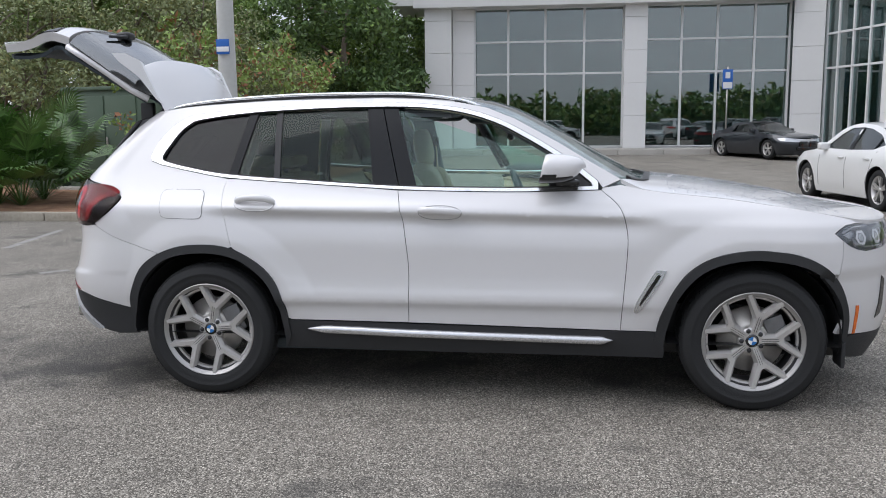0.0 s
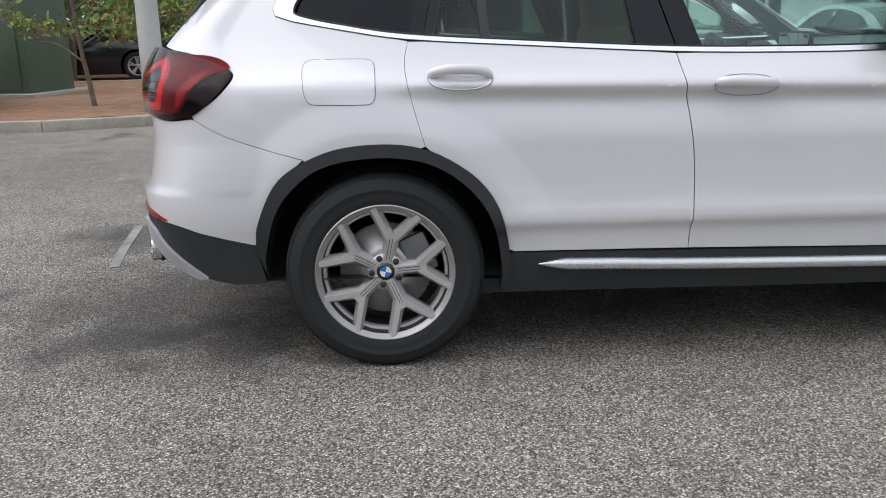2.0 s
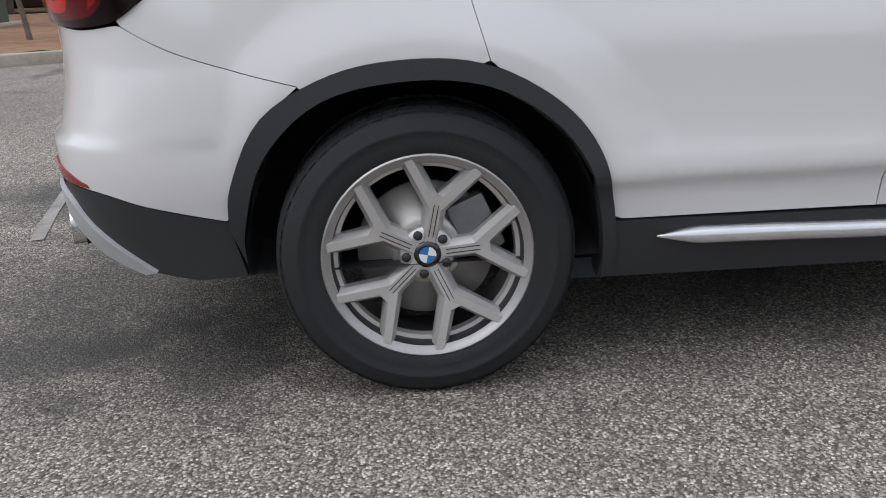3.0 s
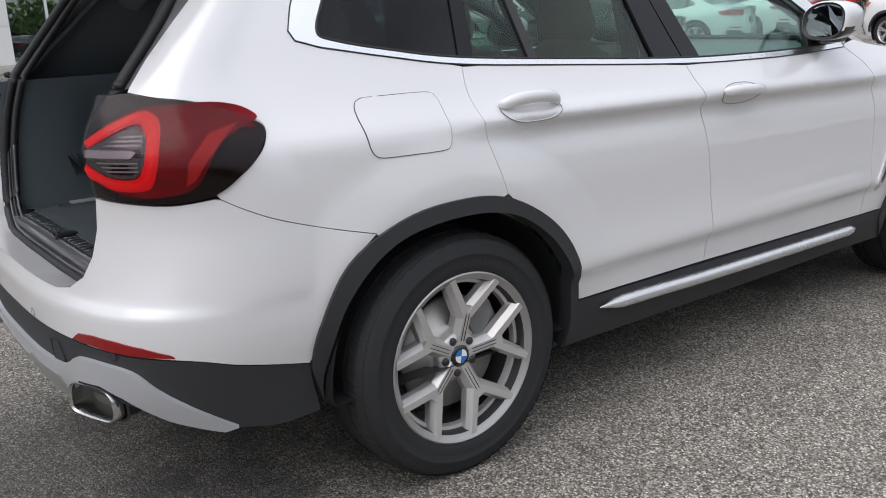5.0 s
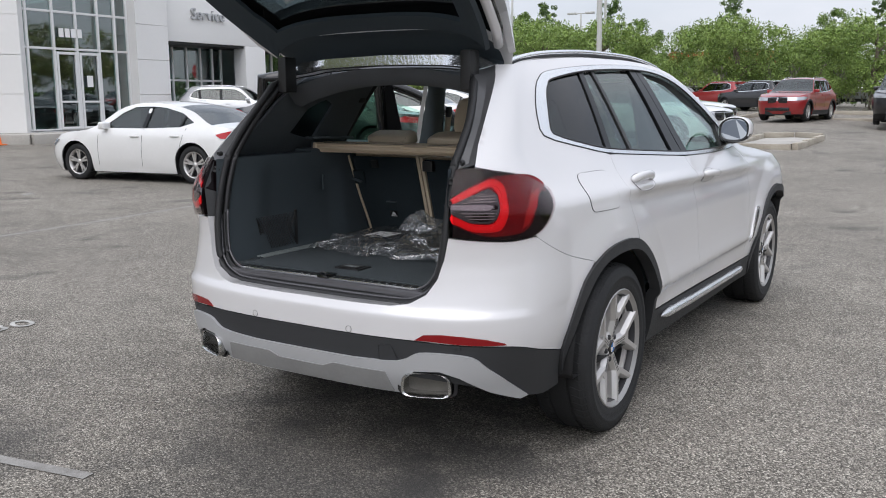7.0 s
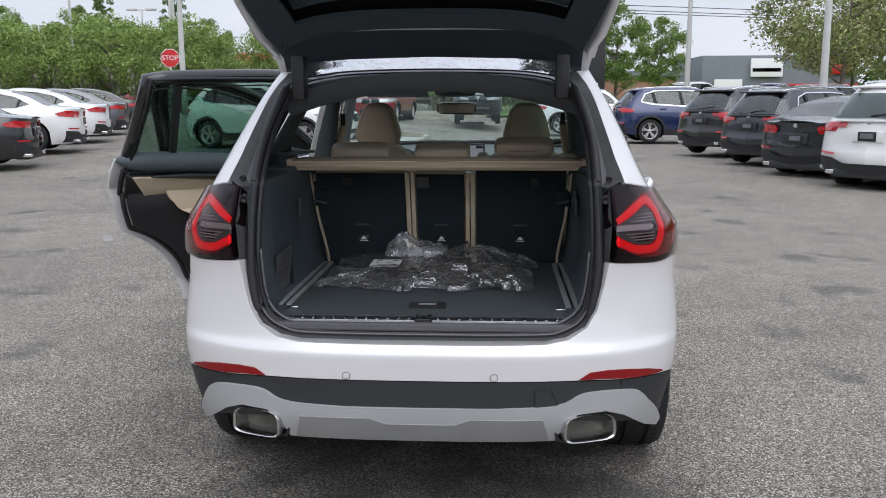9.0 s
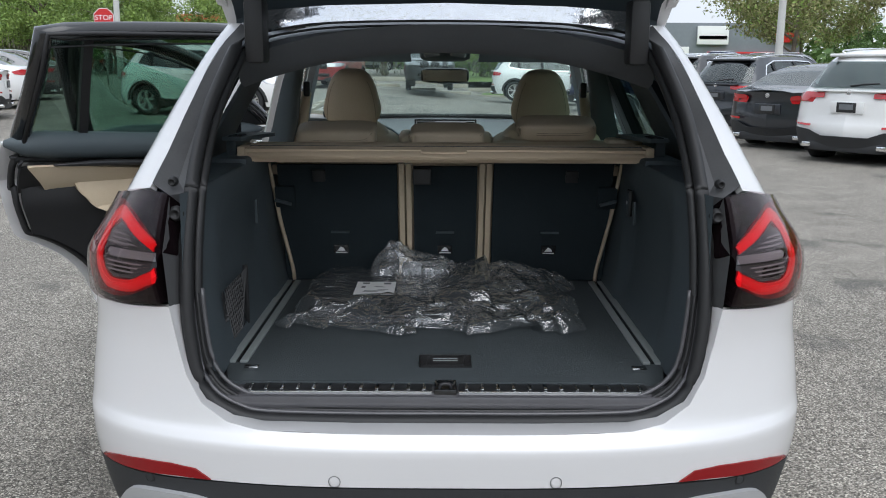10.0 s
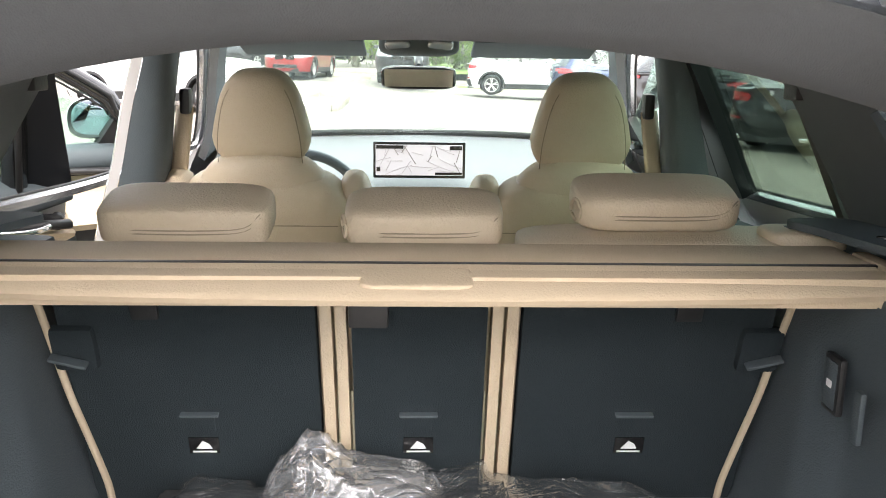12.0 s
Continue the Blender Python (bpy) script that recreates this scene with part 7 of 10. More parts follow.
tube("mirror_stalk", [(1.61, 0, 1.41), (1.66, 0, 1.47)], 0.014, M_BLACK, mir, "", 8)
con = cushion("overhead_console", (0.20, 0.235, 0.075), Matrix.Translation((1.44, 0.0, 1.497)), M_CABIN, suv, "overhead console with two light lenses", 4)
for sgn in (-1, 1):
    cushion("console_lens", (0.05, 0.075, 0.018), Matrix.Translation((1.345, sgn * 0.06, 1.49)) @ Matrix.Rotation(radians(30), 4, "Y"), M_LAMP_CLEAR, con)
    vis = boxed("sun_visor", (1.40, sgn * 0.16 if sgn > 0 else -0.53, 1.478), (1.58, 0.53 if sgn > 0 else -0.16, 1.496), M_CABIN, suv, "dark grey sun visor", Matrix.Translation((1.49, 0, 1.487)) @ Matrix.Rotation(radians(14), 4, "Y") @ Matrix.Translation((-1.49, 0, -1.487)), 0.007)
    boxed("visor_label", (1.399, sgn * 0.30 - 0.085, 1.481), (1.4005, sgn * 0.30 + 0.085, 1.492), M_WHITE, vis, "white visor label", Matrix.Translation((1.49, 0, 1.487)) @ Matrix.Rotation(radians(14), 4, "Y") @ Matrix.Translation((-1.49, 0, -1.487)), 0)
    tube("grab_handle", spline([(1.05, sgn * 0.535, 1.535), (1.07, sgn * 0.52, 1.495), (1.15, sgn * 0.52, 1.49), (1.23, sgn * 0.52, 1.495), (1.25, sgn * 0.535, 1.53)], 4), 0.011, M_LINER, suv, "grey grab handle", 8)
    tube("belt", [(1.055, sgn * 0.588, 1.33), (1.06, sgn * 0.61, 1.18), (1.08, sgn * 0.68, 0.9), (1.10, sgn * 0.70, 0.5)], 0.022, M_LEATHER, suv, "beige seat belt", 6, 0.2)
    boxed("belt_guide", (1.035, sgn * 0.585 - 0.014, 1.31), (1.075, sgn * 0.585 + 0.014, 1.375), M_TRIM, suv, bevel=0.01)
hl = [(-0.36, -0.56), (-0.36, 0.56), (0.3, 0.565), (0.9, 0.57), (1.30, 0.565), (1.415, 0.42), (1.435, 0.0), (1.415, -0.42), (1.30, -0.565), (0.9, -0.57), (0.3, -0.565)]
panel("headliner", hl, lambda x, y, d=0: top(x, y, 0.042 + 0.035 * (abs(y) / 0.57) ** 4 + d), M_LINER, suv, "anthracite headliner", 0.02, step=0.08)
arch_rows = []
for j, t in enumerate((0.0, 0.35, 0.7, 1.0)):
    arch_rows.append([Vector((-0.413 + 0.13 * t, y, 1.545 - 0.070 * math.sin(min(t, 0.6) / 0.6 * math.pi / 2) + (0.03 if t == 1.0 else 0) - 0.095 * (abs(y) / 0.55) ** 2.2)) for y in np.linspace(-0.54, 0.54, 21)])
loft("rear_header", arch_rows, M_HEADER, suv, "grey lining above the boot opening")
# pillars inside
for sgn in (-1, 1):
    to_in = (lambda u, z, d=0: skin(u, z, 0.045 + d)) if sgn < 0 else (lambda u, z, d=0: skin_left(u, z, 0.045 + d))
    rows = []
    for z, xa, xb, y_in in ((0.42, 1.0, 1.15, 0.715), (0.80, 0.97, 1.13, 0.690), (1.08, 0.945, 1.105, 0.645), (1.20, 0.935, 1.085, 0.622), (1.34, 0.915, 1.06, 0.602), (1.46, 0.895, 1.04, 0.578), (1.53, 0.86, 1.045, 0.552), (1.57, 0.80, 1.09, 0.515)):
        y_out = min(abs(skin_point(1.0, z).y) - 0.028, y_in + 0.055 + 0.13 * max(0.0, 1.46 - z))
        rows.append([Vector((x, sgn * y, z)) for x, y in ((xa, y_out), (xa + 0.006, y_in + 0.03), (xa + 0.03, y_in + 0.004), ((xa + xb) / 2, y_in), (xb - 0.03, y_in + 0.004), (xb - 0.006, y_in + 0.03), (xb, y_out))])
    loft("door_pillar", rows, M_CABIN, suv, "grey centre pillar lining")
    if sgn > 0:
        flange = [[r[0] + Vector((-0.004, 0.0, 0)) for r in rows], [r[0] + Vector((-0.014, 0.022, 0)) for r in rows], [r[0] + Vector((0.004, 0.030, 0)) for r in rows]]
        loft("pillar_flange", flange, M_PEARL, suv, "white flange of the door opening")
        panel("pillar_flange", [(0.165, 1.13), (0.225, 1.13), (0.315, 1.53), (0.255, 1.53)], lambda u, z, d=0: skin_left(u, z, 0.022 + d), M_PEARL, suv, "white flange of the door opening", 0.012, step=0.06, flip=True)
        tube("opening_seal", [skin_left(u, z, 0.045) for u, z in ((0.35, 0.86), (0.25, 1.0), (0.235, 1.13), (0.27, 1.30), (0.315, 1.46), (0.345, 1.53))], 0.014, M_SEAL, suv, "black door seal", 8)
    panel("windscreen_pillar", [(2.12, 1.10), (2.21, 1.15), (1.82, 1.40), (1.52, 1.54), (1.3, 1.585), (1.3, 1.55), (1.48, 1.515), (1.72, 1.385), (1.95, 1.25)], (lambda u, z, d=0: skin(u, z, 0.03 + d)) if sgn < 0 else (lambda u, z, d=0: skin_left(u, z, 0.03 + d)), M_LINER, suv, "", 0.03, step=0.08, flip=sgn > 0)
    panel("roof_lining_edge", [(-0.1, 1.53), (0.3, 1.545), (0.9, 1.56), (1.3, 1.55), (1.3, 1.585), (0.9, 1.60), (0.3, 1.59), (-0.1, 1.575)], to_in, M_LINER, suv, "", 0.03, step=0.08, flip=sgn > 0)
panel("door_lining", gap(REAR_DOOR, 0.02), lambda u, z, d=0: skin(u, z, 0.07 + d), M_CABIN, suv, "", 0.02, step=0.08)
panel("door_lining", gap(FRONT_DOOR, 0.02), lambda u, z, d=0: skin(u, z, 0.07 + d), M_CABIN, suv, "", 0.02, step=0.08)
panel("sill_step", [(0.46, 0.43), (2.2, 0.42), (2.2, 0.33), (0.46, 0.34)], lambda u, z, d=0: skin_left(u, z, 0.012 + d), M_PEARL, suv, "white door sill", 0.08, step=0.08, flip=True)
panel("lock_pillar", [(0.02, 1.13), (0.14, 1.15), (0.16, 0.84), (0.30, 0.74), (0.40, 0.62), (0.45, 0.48), (0.52, 0.46), (0.5, 0.7), (0.3, 0.88), (0.2, 1.14)], lambda u, z, d=0: skin_left(u, z, 0.03 + d), M_PEARL, suv, "", 0.03, step=0.06, flip=True)

# ---- exhausts, sensors ----
for sgn in (-1, 1):
    m = Matrix.Translation((-0.925, sgn * 0.540, 0.401)) @ Matrix.Rotation(sgn * radians(-20), 4, "Z")
    sq = [(0.092 * math.copysign(abs(math.cos(a)) ** 0.5, math.cos(a)) * (1.0 - 0.10 * math.sin(a)), 0.046 * math.copysign(abs(math.sin(a)) ** 0.5, math.sin(a))) for a in np.linspace(0, 2 * math.pi, 36, endpoint=False)]
    rows = [[m @ Vector((x, y * k, z * k)) for y, z in sq] for x, k in ((0.16, 0.96), (-0.004, 1.0), (-0.016, 1.0), (-0.02, 0.97), (-0.016, 0.89), (0.02, 0.86), (0.14, 0.80))]
    tip = loft("exhaust_tip", rows, M_TIP, suv, "bright trapezoid exhaust tip", closed=True)
    # a dull brown-grey sheet closes the tip 45 mm inside
    put("exhaust_inside", [m @ Vector((0.045, y * 0.865, z * 0.865)) for y, z in sq], [tuple(range(36))], M_TIP_IN, tip, "", False)
    rows = [[m @ Vector((x, y * ky, z * kz + dz)) for y, z in sq] for x, ky, kz, dz in ((0.012, 1.20, 1.34, 0.008), (0.014, 1.05, 1.08, 0.0), (0.12, 1.04, 1.06, 0.0))]
    loft("exhaust_surround", rows, M_TRIM, suv, "", closed=True)
for y in (0.235, -0.235, 0.655, -0.655):
    z = 0.578 if abs(y) < 0.5 else 0.545
    p = skin(around(z, y=y), z, -0.001)
    n = (skin(around(z, y=y), z, 0.01) - skin(around(z, y=y), z, 0.0)).normalized()
    v, f = lathe([(0.0, -0.001), (0.009, -0.001), (0.010, 0.0)], 18)
    m = Matrix.Translation(p) @ n.to_track_quat("Y", "Z").to_matrix().to_4x4()
    s = put("parking_sensor", [m @ Vector(q) for q in v], f, M_PEARL if abs(y) < 0.5 else M_CLAD, suv, "round parking sensor", False)
    ringp = [m @ Vector((0.0125 * math.cos(a), -0.0006, 0.0125 * math.sin(a))) for a in np.linspace(0, 2 * math.pi, 20, endpoint=False)]
    tube("sensor_ring", ringp, 0.0007, M_TRIM, s, "", 5, closed=True)
tow = [(around(z, y=-y), z) for y, z in ((0.365, 0.478), (0.365, 0.535), (0.415, 0.537), (0.44, 0.485))]
panel("tow_cover", tow, skin, M_CLAD, suv, "", 0.003, lift=0.003)
tube("tow_cover_line", [skin(u, z, -0.0035) for u, z in tow], 0.0014, M_SEAL, suv, "", 5, closed=True)

# ---- tailgate, raised about its hinge ----
GATE = Matrix.Translation((-0.33, 0, 1.60)) @ Matrix.Rotation(radians(76), 4, "Y") @ Matrix.Translation((0.33, 0, -1.60))


def gate_skin(u, z, d=0.0):
    return GATE @ skin(u, z, d)


def gate_line(*yz):
    """An outline on the closed gate given by its right half, bottom to top."""
    return [(around(z, y=-y), z) for y, z in yz] + [(around(z, y=y), z) for y, z in yz[::-1]]


gl_low = gate_line((0.30, 0.70), (0.50, 0.705), (0.555, 0.74), (0.575, 0.85), (0.59, 0.93), (0.60, 1.05), (0.61, 1.165))
gate = panel("tailgate", gl_low, gate_skin, M_PEARL, suv, "white tailgate raised open", 0.05)
win = gate_line((0.65, 1.18), (0.65, 1.25), (0.64, 1.35), (0.615, 1.45), (0.57, 1.525))
win_in = gate_line((0.52, 1.20), (0.53, 1.27), (0.51, 1.38), (0.48, 1.47))
panel("rear_window", win, gate_skin, M_TINT_SHINE, gate, "dark tinted rear window", 0.006, step=0.05)
panel("window_band", win, gate_skin, M_BLACK, gate, "", 0.004, [win_in], 0.05, lift=-0.007)
gate_in = gate_line((0.30, 0.72), (0.48, 0.725), (0.535, 0.76), (0.555, 0.85), (0.57, 0.93), (0.585, 1.05), (0.60, 1.12), (0.650, 1.175), (0.648, 1.25), (0.638, 1.35), (0.615, 1.45), (0.575, 1.52))
lin = panel("gate_lining", gate_in, lambda u, z, d=0: gate_skin(u, z, 0.065 + 0.03 * math.exp(-((z - 0.95) / 0.16) ** 2) + d), M_GATELINE, gate, "dark grey tailgate lining", 0.02, [win_in], 0.04)
for y0, y1 in ((-0.585, -0.51), (0.51, 0.585)):
    rail = [(around(z, y=(y0 if y0 < 0 else y1) * k), z) for z, k in ((1.17, 1.115), (1.25, 1.11), (1.35, 1.09), (1.45, 1.055), (1.52, 0.99))]
    tube("gate_edge", [gate_skin(u, z, 0.03) for u, z in rail], 0.020, M_PEARL, gate, "white painted tailgate edge", 8)
    lo = [(around(z, y=y), z) for y, z in ((math.copysign(0.40, y0), 0.965), (math.copysign(0.58, y0), 0.975), (math.copysign(0.585, y0), 1.09), (math.copysign(0.47, y0), 1.08))]
    panel("gate_lamp", lo, gate_skin, M_LAMP_DARK, gate, "dark inner tail lamp", 0.02, lift=0.006, flip=y0 > 0)
plate = gate_line((0.26, 0.80), (0.27, 0.95))
panel("plate_recess", plate, gate_skin, M_TRIM, gate, "black number plate recess", 0.01, lift=0.003)
sp_rows = []
for x, z, w in ((-0.315, 1.606, 0.565), (-0.42, 1.598, 0.590), (-0.52, 1.578, 0.60), (-0.60, 1.556, 0.60), (-0.612, 1.548, 0.56), (-0.606, 1.540, 0.555)):
    sp_rows.append([GATE @ Vector((x + 0.06 * (abs(y) / 0.58) ** 3, y, z + 0.028 * (1 - (abs(y) / w) ** 2.2) - 0.03)) for y in np.linspace(-w, w, 25)])
loft("spoiler", sp_rows, M_PEARL, gate, "white roof spoiler")
for sgn in (-1, 1):
    wing = [(-0.33, 1.575), (-0.585, 1.530), (-0.64, 1.47), (-0.66, 1.40), (-0.61, 1.42), (-0.50, 1.50), (-0.36, 1.555)]
    vs = [GATE @ Vector((x, sgn * (0.60 + (1.55 - z) * 0.30), z)) for x, z in wing] + [GATE @ Vector((x + 0.01, sgn * (0.57 + (1.55 - z) * 0.18), z)) for x, z in wing]
    n = len(wing)
    put("spoiler_wing", vs, [tuple(range(n)), tuple(range(2 * n - 1, n - 1, -1))] + [(i, i + n, (i + 1) % n + n, (i + 1) % n) for i in range(n)], M_PEARL, gate, "white spoiler side wing", False)
    # hinge arm and strut
    boxed("hinge_arm", (-0.53, sgn * 0.466 - 0.024, 1.445), (-0.455, sgn * 0.466 + 0.024, 1.60), M_TRIM, suv, "black hinge arm", bevel=0.012)
top_rows = [[GATE @ Vector((x + 0.03 * (abs(y) / 0.5) ** 4, y, z - 0.02 * (abs(y) / 0.5) ** 2)) for y in np.linspace(-0.545, 0.545, 21)] for x, z in ((-0.455, 1.455), (-0.435, 1.500), (-0.405, 1.538), (-0.375, 1.566), (-0.338, 1.585), (-0.322, 1.580))]
loft("gate_lining_top", top_rows, M_GATELINE, gate, "dark grey upper edge of the tailgate lining")
tube("rear_wiper", [gate_skin(around(z, y=y), z, -0.02) for y, z in ((0.0, 1.21), (-0.12, 1.225), (-0.30, 1.235))], [0.016, 0.011, 0.007], M_TRIM, gate, "black rear wiper", 8)
cushion("wiper_foot", (0.09, 0.12, 0.05), Matrix.Translation(gate_skin(around(1.2, y=0.0), 1.2, -0.012)), M_TRIM, gate)


# ---- wrapped floor mats in the boot ----
def film(name, x0, x1, y0, y1, height, rough, seed, parent, nx=90, ny=120, ragged=0.05, base=0.738, mat=M_FILM):
    """A crumpled clear film over what it wraps: height(s, t) is the height of what lies under it, rough(s, t) how crumpled it lies."""
    verts, faces = [], []
    for i in range(nx + 1):
        for j in range(ny + 1):
            s, t = i / nx, j / ny
            p = Vector((s * 4.0 + t * 1.5, t * 4.0 - s * 1.2, seed))
            crease = 0.0
            for o, (fx, fy, w) in enumerate(((0.8, 0.6, 0.62), (2.4, 1.0, 0.34), (1.4, 3.0, 0.24))):
                v = noise.noise(Vector((p.x * fx, p.y * fy, seed + o * 7.3)))
                crease += w * (1 - min(1.0, abs(v) * 2.2)) ** 1.3
            edge = min(s, 1 - s, t, 1 - t)
            out = ragged * (noise.noise((t * 5 + seed, s * 5, 1.7)) + 0.4 * noise.noise((t * 17 + seed, s * 17, 4.7))) * max(0.0, 1 - edge / 0.25)
            k = rough(s, t)
            x = x0 + (x1 - x0) * s + (out if s < 0.5 else -out * 0.5) + 0.006 * k * noise.noise(p * 2.5)
            y = y0 + (y1 - y0) * t + (out * 0.8 if t < 0.5 else -out * 0.8) + 0.006 * k * noise.noise(p * 2.5 + Vector((9, 0, 0)))
            z = base + (height(s, t) + 0.046 * k * crease) * min(1.0, (edge / 0.05) ** 0.7) + 0.004 * k
            verts.append((x, y, max(z, base)))
    n = ny + 1
    faces = [(i * n + j, i * n + j + 1, (i + 1) * n + j + 1, (i + 1) * n + j) for i in range(nx) for j in range(ny)]
    return put(name, verts, faces, mat, parent, "crumpled clear plastic film", True)


mats = thing("wrapped_floor_mats", "black floor mats in crumpled clear plastic film", "car mats")
for k in range(3):
    panel("floor_mat", curve2((-0.30, 0.40 - 0.01 * k), (0.10, 0.43 - 0.01 * k), (0.14, 0.36), (0.13, -0.08), (0.08, -0.13), (-0.26, -0.12), (-0.32, -0.05), (-0.35, 0.32), (-0.30, 0.40 - 0.01 * k), per=3)[:-1], lambda x, y, d=0, k=k: Vector((x, y, 0.744 + 0.009 * k - d + 0.004 * math.sin(x * 9 + k))), M_MAT, mats, "black floor mat", 0.007, step=0.06)


def over_mats(s, t):
    flat = 0.034 * min(1.0, (s - 0.16) / 0.10) if s > 0.16 and t < 0.70 else 0.0
    return flat + 0.062 * math.exp(-((s - 0.66) / 0.22) ** 2 - ((t - 0.78) / 0.13) ** 2) + 0.012


def mats_rough(s, t):
    front = max(0.0, 1 - abs(s - 0.14) / 0.22)
    side = min(1.0, max(0.0, (t - 0.48) / 0.14))
    return min(1.0, 0.05 + 0.85 * front + 0.9 * side)


film("plastic_film", -0.43, 0.165, 0.435, -0.375, over_mats, mats_rough, 3.1, mats, ragged=0.10)
lab = boxed("paper_label", (-0.235, 0.150, 0.0), (-0.085, 0.268, 0.0012), M_WHITE, mats, "white paper label with printed bars", pose(0, 0, 0.788), 0)
for x0, y0, w, h in ((-0.105, 0.240, 0.016, 0.020), (-0.108, 0.175, 0.020, 0.022), (-0.150, 0.245, 0.018, 0.012), (-0.195, 0.21, 0.004, 0.06), (-0.205, 0.22, 0.003, 0.045), (-0.15, 0.195, 0.003, 0.03), (-0.142, 0.20, 0.003, 0.025), (-0.180, 0.185, 0.003, 0.03)):
    boxed("label_bar", (x0 - w / 2, y0 - h / 2, 0.0013), (x0 + w / 2, y0 + h / 2, 0.0018), M_GREY_SOFT, lab, "", pose(0, 0, 0.788), 0)
small = thing("small_plastic_bag", "small puffed clear plastic bag lying on the mats", "plastic bag")
film("bag_film", 0.005, 0.150, 0.235, -0.035, lambda s, t: 0.050 * math.sin(math.pi * s) ** 0.5 * math.sin(math.pi * t) ** 0.4 + 0.012 * math.exp(-((s - 0.75) / 0.22) ** 2 - ((t - 0.24) / 0.15) ** 2), lambda s, t: 0.25 + 0.7 * math.exp(-((t - 0.24) / 0.2) ** 2), 8.7, small, 40, 56, 0.02, 0.785, M_BAG)
boxed("folded_cloth", (0.04, -0.01, 0.782), (0.14, 0.14, 0.805), M_GREY_SOFT, small, "grey folded contents", None, 0.008)


# ---- rain beads on the bonnet and the roof's edge ----
def rain_beads(name, count, x0, x1, seed, inner=0.0):
    """Small water domes standing on the paint."""
    rng = random.Random(seed)
    vs, fs = [], []
    for k in range(count):
        x = rng.uniform(x0, x1)
        w = top_edge(x, 0.04)
        y = rng.uniform(-w, w)
        if abs(y) < inner:
            continue
        r = rng.uniform(0.0025, 0.007)
        p = top(x, y) + Vector((0, 0, 0.0005))
        b = len(vs)
        vs += [p + Vector((r * math.cos(a), r * math.sin(a) * 1.2, -0.001)) for a in (0, 1.05, 2.09, 3.14, 4.19, 5.24)]
        vs += [p + Vector((0.6 * r * math.cos(a), 0.6 * r * math.sin(a) * 1.2, r * 0.42)) for a in (0, 1.05, 2.09, 3.14, 4.19, 5.24)]
        fs += [(b + i, b + (i + 1) % 6, b + 6 + (i + 1) % 6, b + 6 + i) for i in range(6)] + [tuple(b + 6 + i for i in range(6))]
    tagged(put(name, vs, fs, M_BEAD, suv, "clear rain beads on white paint"), kind="stuff")


M_BEAD = glass_material("rain_bead", (0.88, 0.89, 0.90), 0.92, 0.02, 0.06)
rain_beads("bonnet_water", 1800, 2.45, 3.3, 5)
rain_beads("roof_water", 900, -0.32, -0.05, 6)


# ---- other cars ----
class Shape:
    """A car body: x forward from the middle of the wheelbase, y left, z up."""

    def __init__(self, wide, rear, front, edge, crown_h, tumble):
        self.hw = soft_table(*wide)
        self.rear, self.front = soft_table(*rear), soft_table(*front)
        self.edge, self.crown = soft_table(*edge), crown_h
        self.tumble = tumble

    def plan(self, x, z):
        w = self.hw(z)
        r, f = self.rear(z), self.front(z)
        for end, s in ((r, -1), (f, 1)):
            deep = 0.62 if s < 0 else 0.85
            k = (s * (x - end) + deep) / deep
            if k > 0:
                w *= max(1 - min(k, 1) ** 3.0, 0.0) ** (1 / 2.6)
        return w

    def skin(self, sgn):
        def to(u, z, depth=0.0):
            r, f = self.rear(z), self.front(z)
            x = r + (f - r) * min(max(u, 0), 1)
            y = self.plan(x, z)
            return Vector((x, sgn * max(y - depth, 0.0), z))
        return to

    def side(self, sgn):
        """u is x itself, pressed to the body's ends."""
        def to(x, z, depth=0.0):
            r, f = self.rear(z), self.front(z)
            x = min(max(x, r), f)
            return Vector((x, sgn * max(self.plan(x, z) - depth, 0.0), z))
        return to

    def top(self, x, y, depth=0.0):
        z = self.edge(x)
        w = max(self.plan(x, z), 0.05)
        return Vector((x, y, z + self.crown * (1 - min(abs(y) / w, 1.0) ** 2.2) - depth))


def arc(c, r, z, a0=180, a1=0, n=12):
    return [(c + r * math.cos(radians(a0 + (a1 - a0) * i / n)), z + r * math.sin(radians(a0 + (a1 - a0) * i / n))) for i in range(n + 1)]


